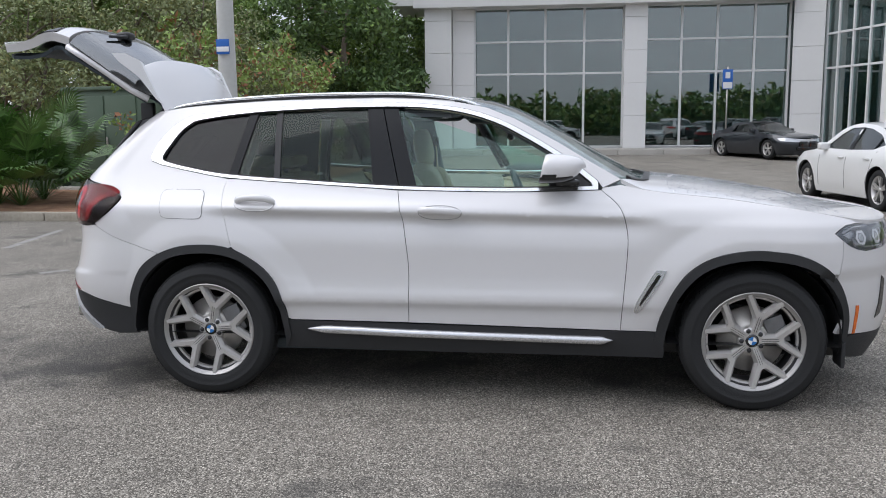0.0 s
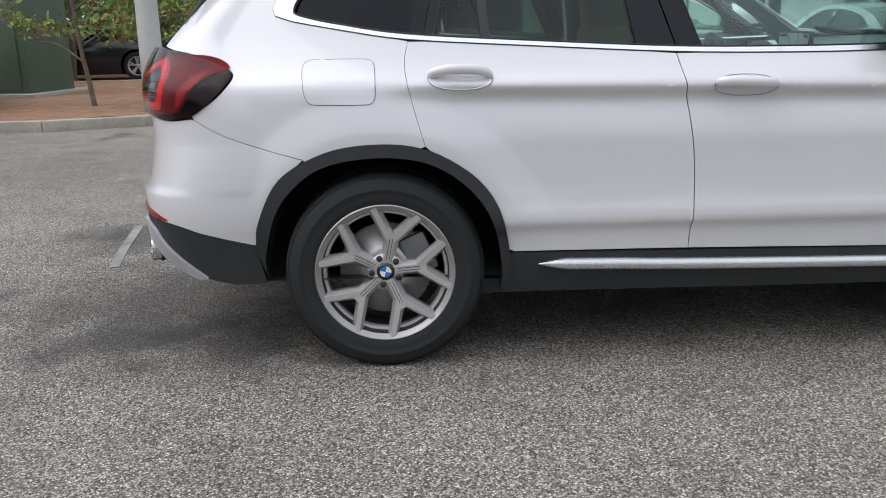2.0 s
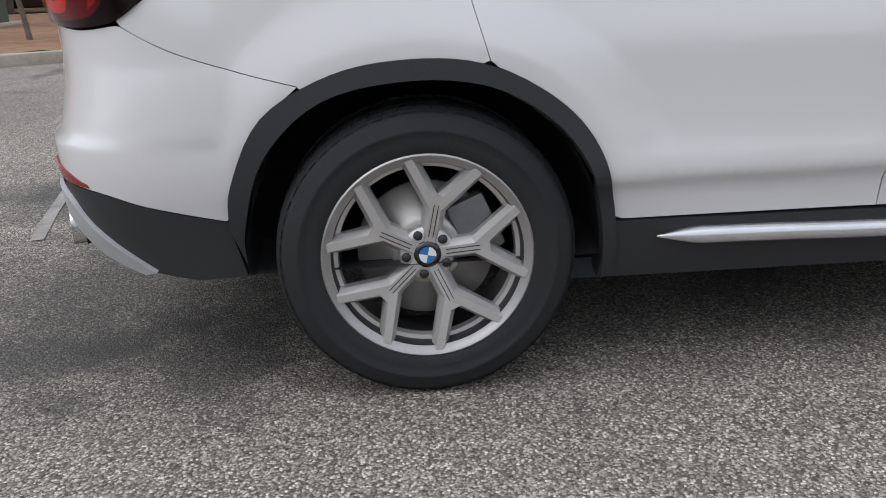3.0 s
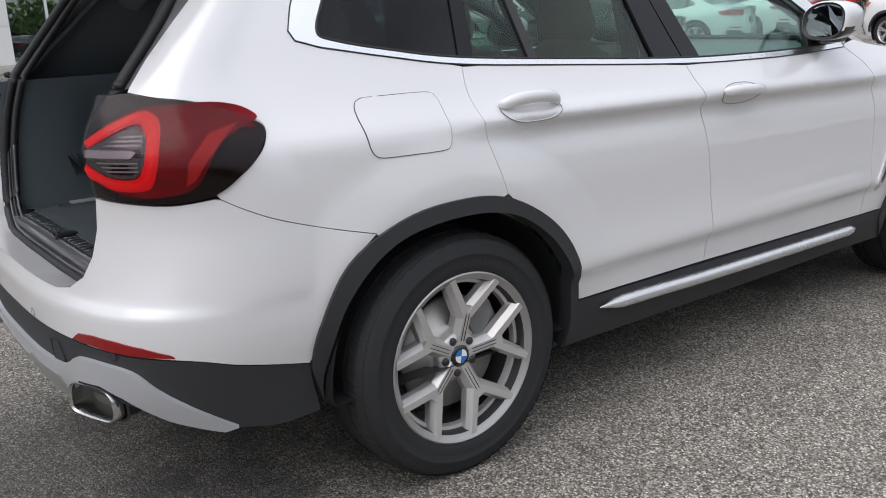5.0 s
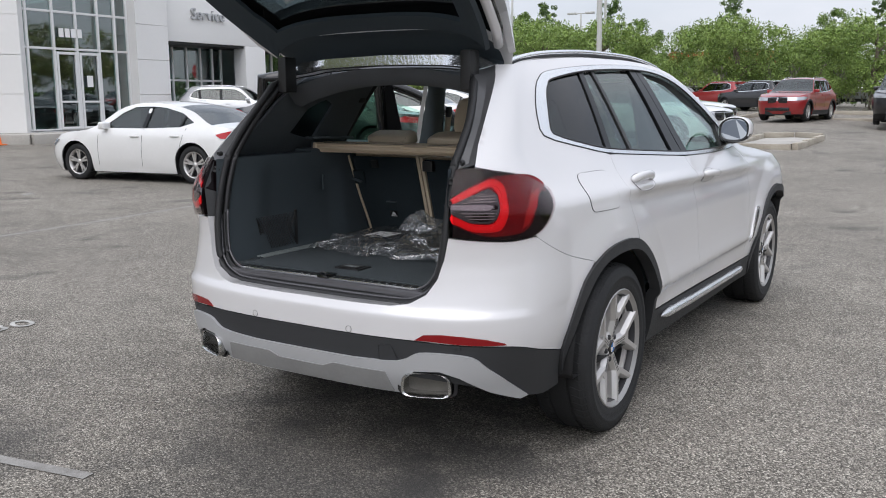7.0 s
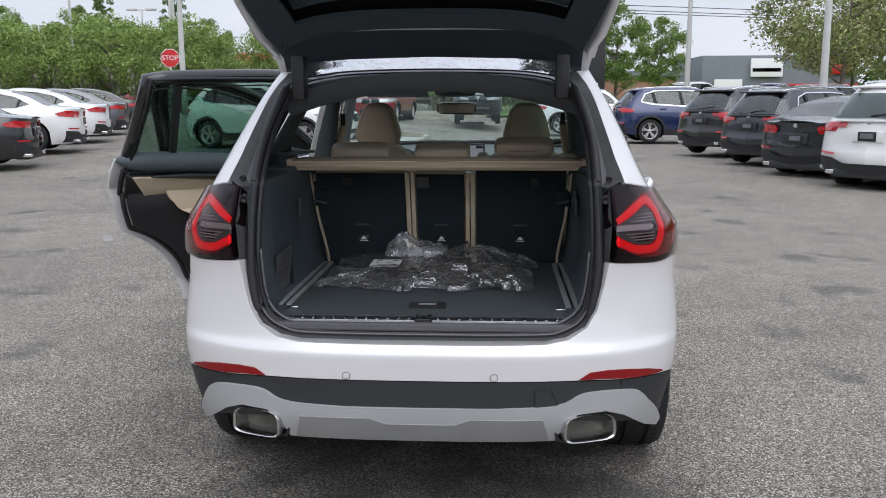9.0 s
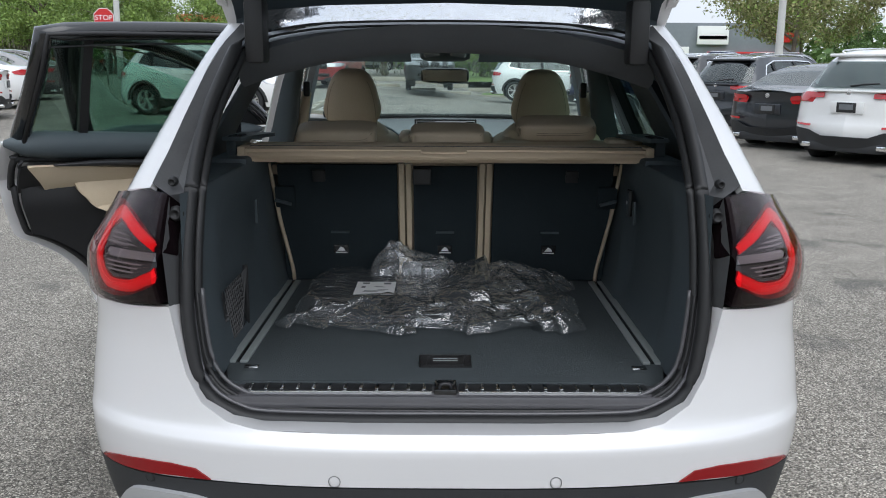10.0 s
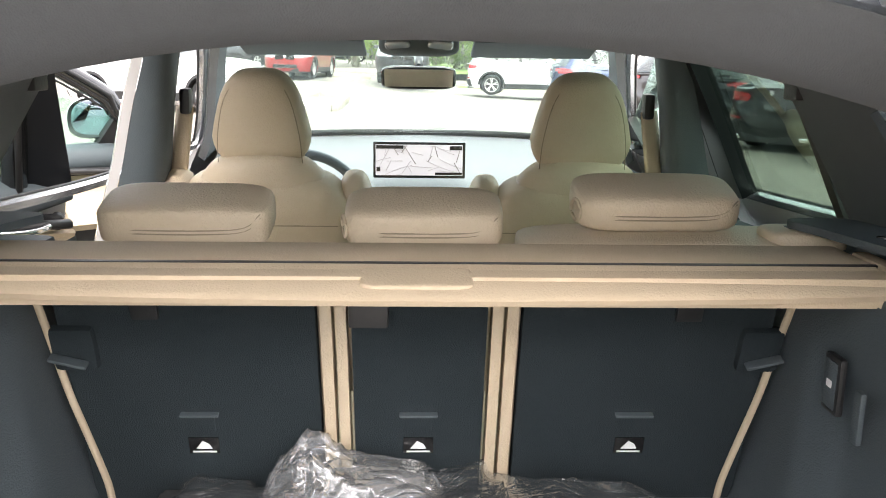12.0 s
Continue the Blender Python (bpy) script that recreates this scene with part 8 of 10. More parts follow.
def simple_wheel(parent, x, y, r, sgn, mat):
    hub = new("wheel")
    hub.parent = parent
    hub.matrix_basis = pose(x, y, r)
    v, f = lathe([(r * 0.68, 0.09 * sgn), (r * 0.74, 0.108 * sgn), (r * 0.93, 0.106 * sgn), (r, 0.08 * sgn), (r, -0.09 * sgn), (r * 0.7, -0.1 * sgn)], 28)
    put("tyre", v, f, M_RUBBER, hub)
    v, f = lathe([(r * 0.70, 0.095 * sgn), (r * 0.64, 0.085 * sgn), (r * 0.62, 0.0)], 28)
    put("rim", v, f, mat, hub)
    v, f = lathe([(0.0, 0.02 * sgn), (r * 0.62, 0.015 * sgn)], 20)
    put("brake_disc", v, f, M_RIM_DARK, hub)
    sv, sf = [], []
    for k in range(5):
        for da in (-0.16, 0.16):
            a = 2 * math.pi * k / 5 + math.pi / 2
            b = len(sv)
            for rr, aa, w, h in ((r * 0.10, a, 0.018, 0.07), (r * 0.67, a + da, 0.016, 0.088)):
                d = Vector((math.cos(aa), 0, math.sin(aa)))
                s = Vector((-d.z, 0, d.x))
                sv += [d * rr + s * w + Vector((0, h * sgn, 0)), d * rr - s * w + Vector((0, h * sgn, 0)), d * rr - s * w + Vector((0, (h - 0.03) * sgn, 0)), d * rr + s * w + Vector((0, (h - 0.03) * sgn, 0))]
            sf += [(b, b + 1, b + 5, b + 4), (b + 1, b + 2, b + 6, b + 5), (b + 3, b, b + 4, b + 7)]
    put("spokes", sv, sf, mat, hub, "", False)
    v, f = lathe([(0.0, 0.078 * sgn), (r * 0.14, 0.074 * sgn), (r * 0.16, 0.05 * sgn)], 14)
    put("hub_cap", v, f, mat, hub)


def build_car(name, shape, spec, paint):
    """A parked car from its shape: painted sides with cut wheel arches and windows, glass, lamps, bumpers and wheels."""
    car = thing(name, spec["label"], "car")
    wb, r = spec["wb"], spec["r"]
    xs_edge = np.linspace(spec["x_rear"], spec["x_front"], 40)
    arch_r = r * 1.17
    zb = spec["bottom"]
    low = []
    for c in (wb / 2, -wb / 2):
        low += [(c + arch_r, zb)] + arc(c, arch_r, r, 0, 180)[1:-1] + [(c - arch_r, zb)]
    for sgn in (-1, 1):
        to = shape.side(sgn)
        lim = lambda z: (shape.rear(z), shape.front(z))
        zt_r, zt_f = shape.edge(spec["x_rear"]), shape.edge(spec["x_front"])
        zs_r, zs_f = np.linspace(zb + 0.02, zt_r, 10), np.linspace(zt_f, zb + 0.02, 8)
        front_edge = [(shape.front(z) + 0.04, z) for z in zs_f]
        rear_edge = [(shape.rear(z) - 0.04, z) for z in zs_r]
        top_edge_pts = [(x, shape.edge(x)) for x in xs_edge if lim(shape.edge(x))[0] + 0.02 < x < lim(shape.edge(x))[1] - 0.02]
        outline = rear_edge + top_edge_pts + front_edge + low
        holes = [gap(w, -0.004) for w in spec["windows"]]
        body = panel("body_side", outline, to, paint, car, "", 0.015, holes, 0.11, flip=sgn > 0)
        for w in spec["windows"]:
            panel("side_window", w, to, M_TINT_FAR, car, "", 0.01, step=0.2, lift=-0.015, flip=sgn > 0)
        for pil in spec.get("pillars", ()):
            panel("pillar_trim", pil, to, M_PILLAR, car, "", 0.01, step=0.2, lift=0.004, flip=sgn > 0)
        band = spec.get("chrome")
        if band:
            panel("window_strip", ribbon(band, 0.03), to, M_SATIN_CHROME, car, "", 0.008, step=0.2, lift=0.006, flip=sgn > 0)
        if spec.get("chrome_top"):
            panel("window_strip", ribbon(spec["chrome_top"], 0.022), to, M_SATIN_CHROME, car, "", 0.008, step=0.2, lift=0.006, flip=sgn > 0)
        if spec.get("rails"):
            tube("roof_rail", spline([(x, sgn * (shape.plan(x, shape.edge(x)) - 0.05), shape.edge(x) + h) for x, h in ((-1.75, 0.0), (-1.55, 0.03), (-0.8, 0.04), (-0.1, 0.035), (0.1, 0.0))], 3), 0.014, M_SATIN_CHROME, car, "satin roof rail", 6)
        if spec.get("clad"):
            cl = [(wb / 2 - arch_r, zb + 0.16), (-wb / 2 + arch_r, zb + 0.16), (-wb / 2 + arch_r, zb - 0.02), (wb / 2 - arch_r, zb - 0.02)]
            panel("sill_trim", cl, to, M_CLAD, car, "", 0.03, step=0.2, lift=0.01, flip=sgn > 0)
            for c in (wb / 2, -wb / 2):
                panel("arch_trim", arc(c, arch_r + 0.06, r) + arc(c, arch_r, r, 0, 180), to, M_CLAD, car, "", 0.03, step=0.12, lift=0.012, flip=sgn > 0)
        for c in (wb / 2, -wb / 2):
            simple_wheel(car, c, sgn * (shape.hw(r) - 0.125), r, sgn, spec.get("rim", M_RIM))
            v, f = lathe([(arch_r, 0.11 * sgn), (arch_r, -0.25 * sgn), (0.02, -0.26 * sgn)], 24)
            put("wheel_house", [(a + c, b + sgn * (shape.hw(r) - 0.14), max(d + r, 0.16)) for a, b, d in v], f, M_TRIM, car)
        panel("tail_lamp", spec["tail"], to, M_LAMP_RED_FAR, car, "red tail lamp", 0.01, step=0.06, lift=0.012, flip=sgn > 0)
        panel("head_lamp", spec["head"], to, M_LAMP_CLEAR, car, "clear head lamp", 0.01, step=0.06, lift=0.012, flip=sgn > 0)
        mx, mz = spec["mirror"]
        my = sgn * (shape.plan(mx, mz) + 0.09)
        cushion_far("wing_mirror", (0.14, 0.20, 0.13), (mx, my, mz), paint, car)
        for hx, hz in spec["handles"]:
            p = to(hx, hz, -0.012)
            boxed("door_handle", (p.x - 0.1, p.y - 0.015, p.z - 0.014), (p.x + 0.1, p.y + 0.015, p.z + 0.014), paint, car, "", None, 0.01)
        for sx in spec["seams"]:
            tube("door_seam", [to(sx[0] + (sx[1] - sx[0]) * t, spec["seam_top"] + (zb + 0.12 - spec["seam_top"]) * t, -0.001) for t in np.linspace(0, 1, 6)], 0.0032, M_SEAL, car, "", 5)

    def tops(nm, x0, x1, mat, inset=0.0, lift=0.0):
        xs = np.linspace(x0, x1, 12)
        o = [(x, -max(shape.plan(x, shape.edge(x)) - inset, 0.05)) for x in xs] + [(x, max(shape.plan(x, shape.edge(x)) - inset, 0.05)) for x in xs[::-1]]
        return panel(nm, o, shape.top, mat, car, "", 0.015, step=0.14, lift=lift)

    for nm, x0, x1, kind in spec["tops"]:
        tops(nm, x0, x1, paint if kind == "paint" else M_TINT_FAR if kind == "glass" else M_TRIM)
    if spec.get("rear_glass"):
        zs, half = spec["rear_glass"], spec["rear_half"]
        o = [(-half * 0.98, zs[0]), (half * 0.98, zs[0]), (half * 0.82, zs[1]), (-half * 0.82, zs[1])]

        def rear_face(y, z, d=0.0):
            return Vector((rear_x(shape, y, z) + d, y, z))
        panel("rear_window", o, rear_face, M_TINT_FAR, car, "", 0.01, step=0.12, lift=0.012)
    if spec.get("rear_glass"):
        zt = spec["rear_glass"][1] + 0.09
        xr = rear_x(shape, 0, zt)
        boxed("roof_spoiler", (xr - 0.07, -0.53, zt - 0.022), (xr + 0.22, 0.53, zt + 0.022), paint, car, "", None, 0.02, 3)
        boxed("tail_crease", (rear_x(shape, 0, 1.0) - 0.012, -0.52, 1.075), (rear_x(shape, 0, 1.0) + 0.08, 0.52, 1.10), paint, car, "", None, 0.01)
        tube("rear_wiper", [(rear_x(shape, y, z) - 0.02, y, z) for y, z in ((0.0, 1.16), (-0.2, 1.19), (-0.38, 1.20))], 0.012, M_TRIM, car, "", 6)
    o = spec["plate"]
    px = rear_x(shape, 0, o)
    boxed("plate_recess", (px - 0.012, -0.24, o - 0.085), (px + 0.03, 0.24, o + 0.085), paint, car, "", None, 0.02)
    pl = boxed("number_plate", (px - 0.022, -0.14, o - 0.07), (px + 0.03, 0.14, o + 0.07), M_TRIM, car, "dark dealer plate", None, 0.004)
    boxed("plate_mark", (px - 0.025, -0.10, o - 0.03), (px - 0.021, 0.10, o + 0.045), M_GREY_SOFT, pl, "", None, 0)
    rear_at = lambda y, z, d=0.0: Vector((rear_x(shape, y, z) + d, y, z))
    zl0, zl1, yl0, yl1 = spec["rear_lamp"]
    for sgn in (-1, 1):
        rl = [(sgn * yl0, zl0 + 0.45 * (zl1 - zl0)), (sgn * yl0, zl1 - 0.01), (sgn * (yl0 + 0.2), zl1), (sgn * yl1, zl1 - 0.02), (sgn * yl1, zl0), (sgn * (yl1 - 0.16), zl0 + 0.01), (sgn * (yl1 - 0.22), zl0 + 0.4 * (zl1 - zl0))]
        panel("rear_lamp", rl, rear_at, M_LAMP_RED_FAR, car, "red tail lamp", 0.02, step=0.06, lift=0.014, flip=sgn < 0)
        hr2 = [(sgn * 0.52, zb + 0.33), (sgn * 0.80, zb + 0.34), (sgn * 0.80, zb + 0.37), (sgn * 0.52, zb + 0.36)]
        panel("rear_reflector", hr2, rear_at, M_LAMP_RED_FAR, car, "", 0.01, step=0.08, lift=0.012, flip=sgn < 0)
    low_rear = [(-0.80, zb + 0.04), (0.80, zb + 0.04), (0.83, zb + 0.30), (0.55, zb + 0.28), (0.35, zb + 0.20), (-0.35, zb + 0.20), (-0.55, zb + 0.28), (-0.83, zb + 0.30)]
    panel("lower_bumper", low_rear, rear_at, M_CLAD, car, "black lower bumper", 0.02, step=0.1, lift=0.010)
    badge = [Vector((rear_x(shape, 0, zl1 + 0.01) - 0.012, 0.04 * math.cos(a), zl1 + 0.0 + 0.04 * math.sin(a))) for a in np.linspace(0, 2 * math.pi, 14, endpoint=False)]
    put("badge", badge, [tuple(range(14))], M_SATIN_CHROME, car, "", False)
    boxed("rear_valance", (shape.rear(zb + 0.1) + 0.02, -0.55, zb - 0.02), (shape.rear(zb + 0.1) + 0.3, 0.55, zb + 0.12), M_CLAD, car, "black rear valance", None, 0.04)
    for sgn in (-1, 1):
        boxed("exhaust_tip", (shape.rear(zb + 0.1) - 0.02, sgn * 0.55 - 0.07, zb + 0.03), (shape.rear(zb + 0.1) + 0.15, sgn * 0.55 + 0.07, zb + 0.10), M_CHROME, car, "", None, 0.02)
    boxed("front_valance", (shape.front(zb + 0.1) - 0.4, -0.50, zb - 0.02), (shape.front(zb + 0.1) - 0.06, 0.50, zb + 0.15), M_CLAD, car, "", None, 0.04)
    gx0 = shape.front(spec["grille"]) - 0.03
    for sgn in (-1, 1):
        boxed("grille", (gx0 - 0.05, sgn * 0.2 - 0.17, spec["grille"] - 0.11), (gx0 + 0.045, sgn * 0.2 + 0.17, spec["grille"] + 0.10), M_BLACK, car, "black grille", None, 0.03)
    boxed("air_intake", (gx0 - 0.05, -0.46, zb + 0.14), (gx0 + 0.035, 0.46, zb + 0.27), M_BLACK, car, "", None, 0.03)
    boxed("cabin_inside", (-wb * 0.38, -shape.hw(0.7) * 0.80, zb + 0.1), (wb * 0.33, shape.hw(0.7) * 0.80, spec["seam_top"] - 0.08), M_CABIN, car, "", None, 0.05)
    for sy in (-0.37, 0.37):
        for sx in (-0.05, -0.95):
            cushion_far("seat_back", (0.16, 0.46, 0.62), (sx, sy, spec["seam_top"] + 0.04), M_CABIN, car)
    boxed("underbody", (-wb * 0.62, -0.6, zb - 0.04), (wb * 0.62, 0.6, zb + 0.12), M_TRIM, car, "", None, 0.03)
    return car


def rear_x(shape, y, z):
    """Where the rear face lies at y."""
    r = shape.rear(z)
    w = shape.hw(z)
    k = (max(1 - (min(abs(y) / w, 0.999)) ** 2.6, 0)) ** (1 / 3.0)
    return r + 0.62 * (1 - k)


def cushion_far(name, size, at, mat, parent):
    bm = bmesh.new()
    add_box(bm, [a - s / 2 for a, s in zip(at, size)], [a + s / 2 for a, s in zip(at, size)], None, min(size) * 0.3, 3)
    return part(name, bm, mat, parent, "", True)


M_TINT_FAR = glass_material("car_window", (0.78, 0.92, 0.90), 0.50, 0.0, 0.09)
M_LAMP_RED_FAR = material("tail_lamp_red", (0.42, 0.010, 0.014), 0.12, coat=0.8, emit=(0.6, 0.01, 0.015, 0.04))
PAINTS = {k: material(k + "_paint", c, 0.3, m, coat=1.0, vary=0.1, vscale=2) for k, c, m in (("white", (0.78, 0.78, 0.77), 0.0), ("black", (0.012, 0.012, 0.014), 0.1), ("dark_grey", (0.026, 0.030, 0.037), 0.4), ("grey", (0.13, 0.135, 0.145), 0.5), ("blue", (0.012, 0.025, 0.09), 0.3), ("red", (0.30, 0.018, 0.02), 0.2), ("silver", (0.50, 0.51, 0.53), 0.4), ("sage", (0.26, 0.28, 0.27), 0.2))}

SUV_SHAPE = Shape(([0.15, 0.3, 0.5, 0.7, 0.9, 1.0, 1.08, 1.2, 1.45, 1.62, 1.70], [0.86, 0.90, 0.935, 0.945, 0.93, 0.915, 0.87, 0.80, 0.70, 0.62, 0.55]),
                  ([0.2, 0.35, 0.55, 0.7, 1.0, 1.1, 1.3, 1.5, 1.62], [-2.28, -2.36, -2.40, -2.36, -2.34, -2.31, -2.18, -2.0, -1.86]),
                  ([0.2, 0.45, 0.7, 0.9, 1.0, 1.1], [2.22, 2.33, 2.35, 2.30, 2.2, 1.9]),
                  ([-1.95, -1.7, -1.0, -0.3, 0.2, 0.85, 1.0, 1.5, 2.0, 2.3], [1.57, 1.62, 1.66, 1.66, 1.60, 1.13, 1.09, 1.05, 0.97, 0.86]), 0.04, 0)
suv_low = [(0.78, 1.10), (0.4, 1.09), (-0.5, 1.12), (-1.3, 1.17), (-1.68, 1.24)]
SUV_SPEC = dict(label="parked suv with dark windows", wb=2.86, r=0.36, x_rear=-1.95, x_front=2.22, bottom=0.25,
                windows=[[(0.70, 1.12), (-0.38, 1.125), (-0.46, 1.56), (0.08, 1.55), (0.30, 1.44)], [(-0.46, 1.125), (-1.22, 1.165), (-1.30, 1.55), (-0.54, 1.56)], [(-1.30, 1.175), (-1.66, 1.245), (-1.56, 1.45), (-1.38, 1.53)]],
                chrome=suv_low, clad=True, tail=[(-2.305, 1.055), (-2.2, 1.07), (-1.92, 1.02), (-2.0, 0.93), (-2.29, 0.92)], head=[(2.35, 0.90), (1.95, 0.93), (1.72, 0.90), (1.9, 0.80), (2.35, 0.77)],
                mirror=(0.62, 1.15), handles=[(-1.05, 1.03), (-0.15, 1.0)], seams=[(-0.42, -0.36), (0.72, 0.80), (-1.28, -1.02)], seam_top=1.10,
                tops=[("roof", -1.9, 0.22, "paint"), ("windscreen", 0.22, 0.90, "glass"), ("bonnet", 0.90, 2.2, "paint")], rear_glass=(1.13, 1.50), rear_half=0.72, plate=0.86, grille=0.80, rear_lamp=(0.93, 1.07, 0.36, 0.80), rails=True, pillars=[[(-0.375, 1.123), (-0.465, 1.123), (-0.545, 1.562), (-0.455, 1.562)], [(-1.215, 1.163), (-1.305, 1.175), (-1.385, 1.532), (-1.295, 1.552)]], chrome_top=[(0.36, 1.44), (0.10, 1.565), (-0.46, 1.59), (-1.28, 1.575), (-1.58, 1.48), (-1.70, 1.26)])
SEDAN_SHAPE = Shape(([0.12, 0.25, 0.45, 0.65, 0.8, 0.9, 0.97, 1.1, 1.3, 1.42], [0.82, 0.87, 0.90, 0.91, 0.895, 0.87, 0.82, 0.74, 0.63, 0.54]),
                    ([0.15, 0.3, 0.5, 0.7, 0.85, 0.96, 1.05], [-2.20, -2.30, -2.33, -2.31, -2.30, -2.34, -2.25]),
                    ([0.15, 0.35, 0.55, 0.72, 0.85, 0.95], [2.15, 2.27, 2.29, 2.22, 2.05, 1.8]),
                    ([-2.33, -2.15, -1.75, -1.2, -0.6, -0.1, 0.3, 0.95, 1.05, 1.6, 2.0, 2.25], [0.945, 0.965, 1.01, 1.26, 1.38, 1.405, 1.345, 0.965, 0.93, 0.87, 0.79, 0.66]), 0.035, 0)
SEDAN_SPEC = dict(label="parked four-door saloon with dark windows", wb=2.70, r=0.335, x_rear=-2.28, x_front=2.18, bottom=0.17,
                  windows=[[(0.72, 0.965), (-0.22, 0.96), (-0.24, 1.335), (0.10, 1.325), (0.35, 1.22)], [(-0.29, 0.96), (-1.05, 0.985), (-1.32, 1.06), (-1.02, 1.22), (-0.62, 1.31), (-0.31, 1.335)]],
                  chrome=None, clad=False, tail=[(-2.28, 0.90), (-2.1, 0.92), (-1.86, 0.86), (-1.95, 0.80), (-2.275, 0.77)], head=[(2.3, 0.70), (1.98, 0.76), (1.75, 0.74), (1.9, 0.64), (2.3, 0.60)],
                  mirror=(0.62, 1.0), handles=[(-0.98, 0.83), (-0.08, 0.82)], seams=[(-0.26, -0.22), (0.78, 0.80), (-1.20, -0.98)], seam_top=0.96,
                  tops=[("boot_lid", -2.3, -1.72, "paint"), ("rear_window", -1.72, -0.92, "glass"), ("roof", -0.92, 0.22, "paint"), ("windscreen", 0.22, 0.98, "glass"), ("bonnet", 0.98, 2.16, "paint")], plate=0.68, grille=0.58, rear_lamp=(0.78, 0.90, 0.40, 0.80), pillars=[[(-0.215, 0.958), (-0.295, 0.958), (-0.315, 1.338), (-0.235, 1.338)], [(-1.04, 0.985), (-1.075, 0.992), (-1.14, 1.165), (-1.105, 1.185)]])
ROADSTER_SHAPE = Shape(([0.12, 0.25, 0.45, 0.65, 0.8, 0.88, 1.0, 1.25], [0.83, 0.88, 0.92, 0.93, 0.90, 0.84, 0.74, 0.60]),
                       ([0.15, 0.3, 0.6, 0.8, 0.95], [-1.95, -2.02, -2.04, -2.02, -1.95]), ([0.15, 0.35, 0.55, 0.7, 0.85], [2.1, 2.22, 2.24, 2.15, 1.9]),
                       ([-2.0, -1.6, -1.1, -0.6, -0.1, 0.15, 0.75, 0.85, 1.5, 2.0, 2.2], [0.86, 0.92, 1.05, 1.23, 1.26, 1.20, 0.90, 0.875, 0.82, 0.73, 0.62]), 0.03, 0)
ROADSTER_SPEC = dict(label="dark grey roadster with a soft top", wb=2.47, r=0.33, x_rear=-1.98, x_front=2.12, bottom=0.15,
                     windows=[[(0.5, 0.90), (-0.72, 0.92), (-0.62, 1.14), (-0.1, 1.19), (0.12, 1.14)]], chrome=None, clad=False,
                     tail=[(-2.05, 0.82), (-1.8, 0.84), (-1.65, 0.80), (-2.05, 0.72)], head=[(2.25, 0.66), (1.95, 0.72), (1.72, 0.70), (1.85, 0.62), (2.25, 0.56)],
                     mirror=(0.42, 0.96), handles=[(-0.45, 0.80)], seams=[(-0.62, -0.58), (0.62, 0.66)], seam_top=0.90,
                     tops=[("boot_lid", -1.98, -1.15, "paint"), ("soft_top", -1.15, 0.12, "dark"), ("windscreen", 0.12, 0.78, "glass"), ("bonnet", 0.78, 2.1, "paint")], plate=0.6, grille=0.5, rear_lamp=(0.74, 0.82, 0.45, 0.80))
PICKUP_SHAPE = Shape(([0.3, 0.5, 0.8, 1.05, 1.2, 1.5, 1.85], [0.90, 0.96, 1.0, 0.98, 0.92, 0.80, 0.70]), ([0.3, 0.6, 1.2, 1.4], [-2.85, -2.9, -2.9, -2.9]), ([0.3, 0.6, 1.0, 1.2, 1.3], [2.75, 2.9, 2.9, 2.85, 2.6]),
                     ([-2.9, -0.9, -0.75, -0.6, 0.4, 0.7, 1.35, 1.5, 2.3, 2.85], [1.30, 1.30, 1.35, 1.80, 1.84, 1.78, 1.28, 1.25, 1.22, 1.12]), 0.03, 0)
PICKUP_SPEC = dict(label="dark pickup truck", wb=3.7, r=0.41, x_rear=-2.85, x_front=2.8, bottom=0.40, windows=[[(1.1, 1.28), (0.35, 1.28), (0.33, 1.72), (0.65, 1.70)], [(0.25, 1.28), (-0.6, 1.28), (-0.5, 1.72), (0.23, 1.72)]],
                   chrome=None, clad=False, tail=[(-2.9, 1.2), (-2.7, 1.2), (-2.7, 0.9), (-2.9, 0.9)], head=[(2.9, 1.1), (2.55, 1.12), (2.5, 0.98), (2.9, 0.95)], mirror=(1.0, 1.32), handles=[(-0.3, 1.12), (0.6, 1.12)], seams=[(0.3, 0.3), (1.2, 1.2), (-0.65, -0.65)], seam_top=1.26,
                   tops=[("bed_cover", -2.86, -0.85, "dark"), ("roof", -0.62, 0.72, "paint"), ("windscreen", 0.72, 1.38, "glass"), ("bonnet", 1.38, 2.8, "paint")], plate=0.8, grille=0.95, rear_lamp=(0.95, 1.2, 0.74, 0.86))


def recolour(car, old, paint, label):
    """Another paint on a copy that shares its meshes."""
    for o in car.children_recursive:
        for s in o.material_slots:
            if s.material == old:
                s.link = "OBJECT"
                s.material = paint
    return tagged(car, label, "car")


masters = {}


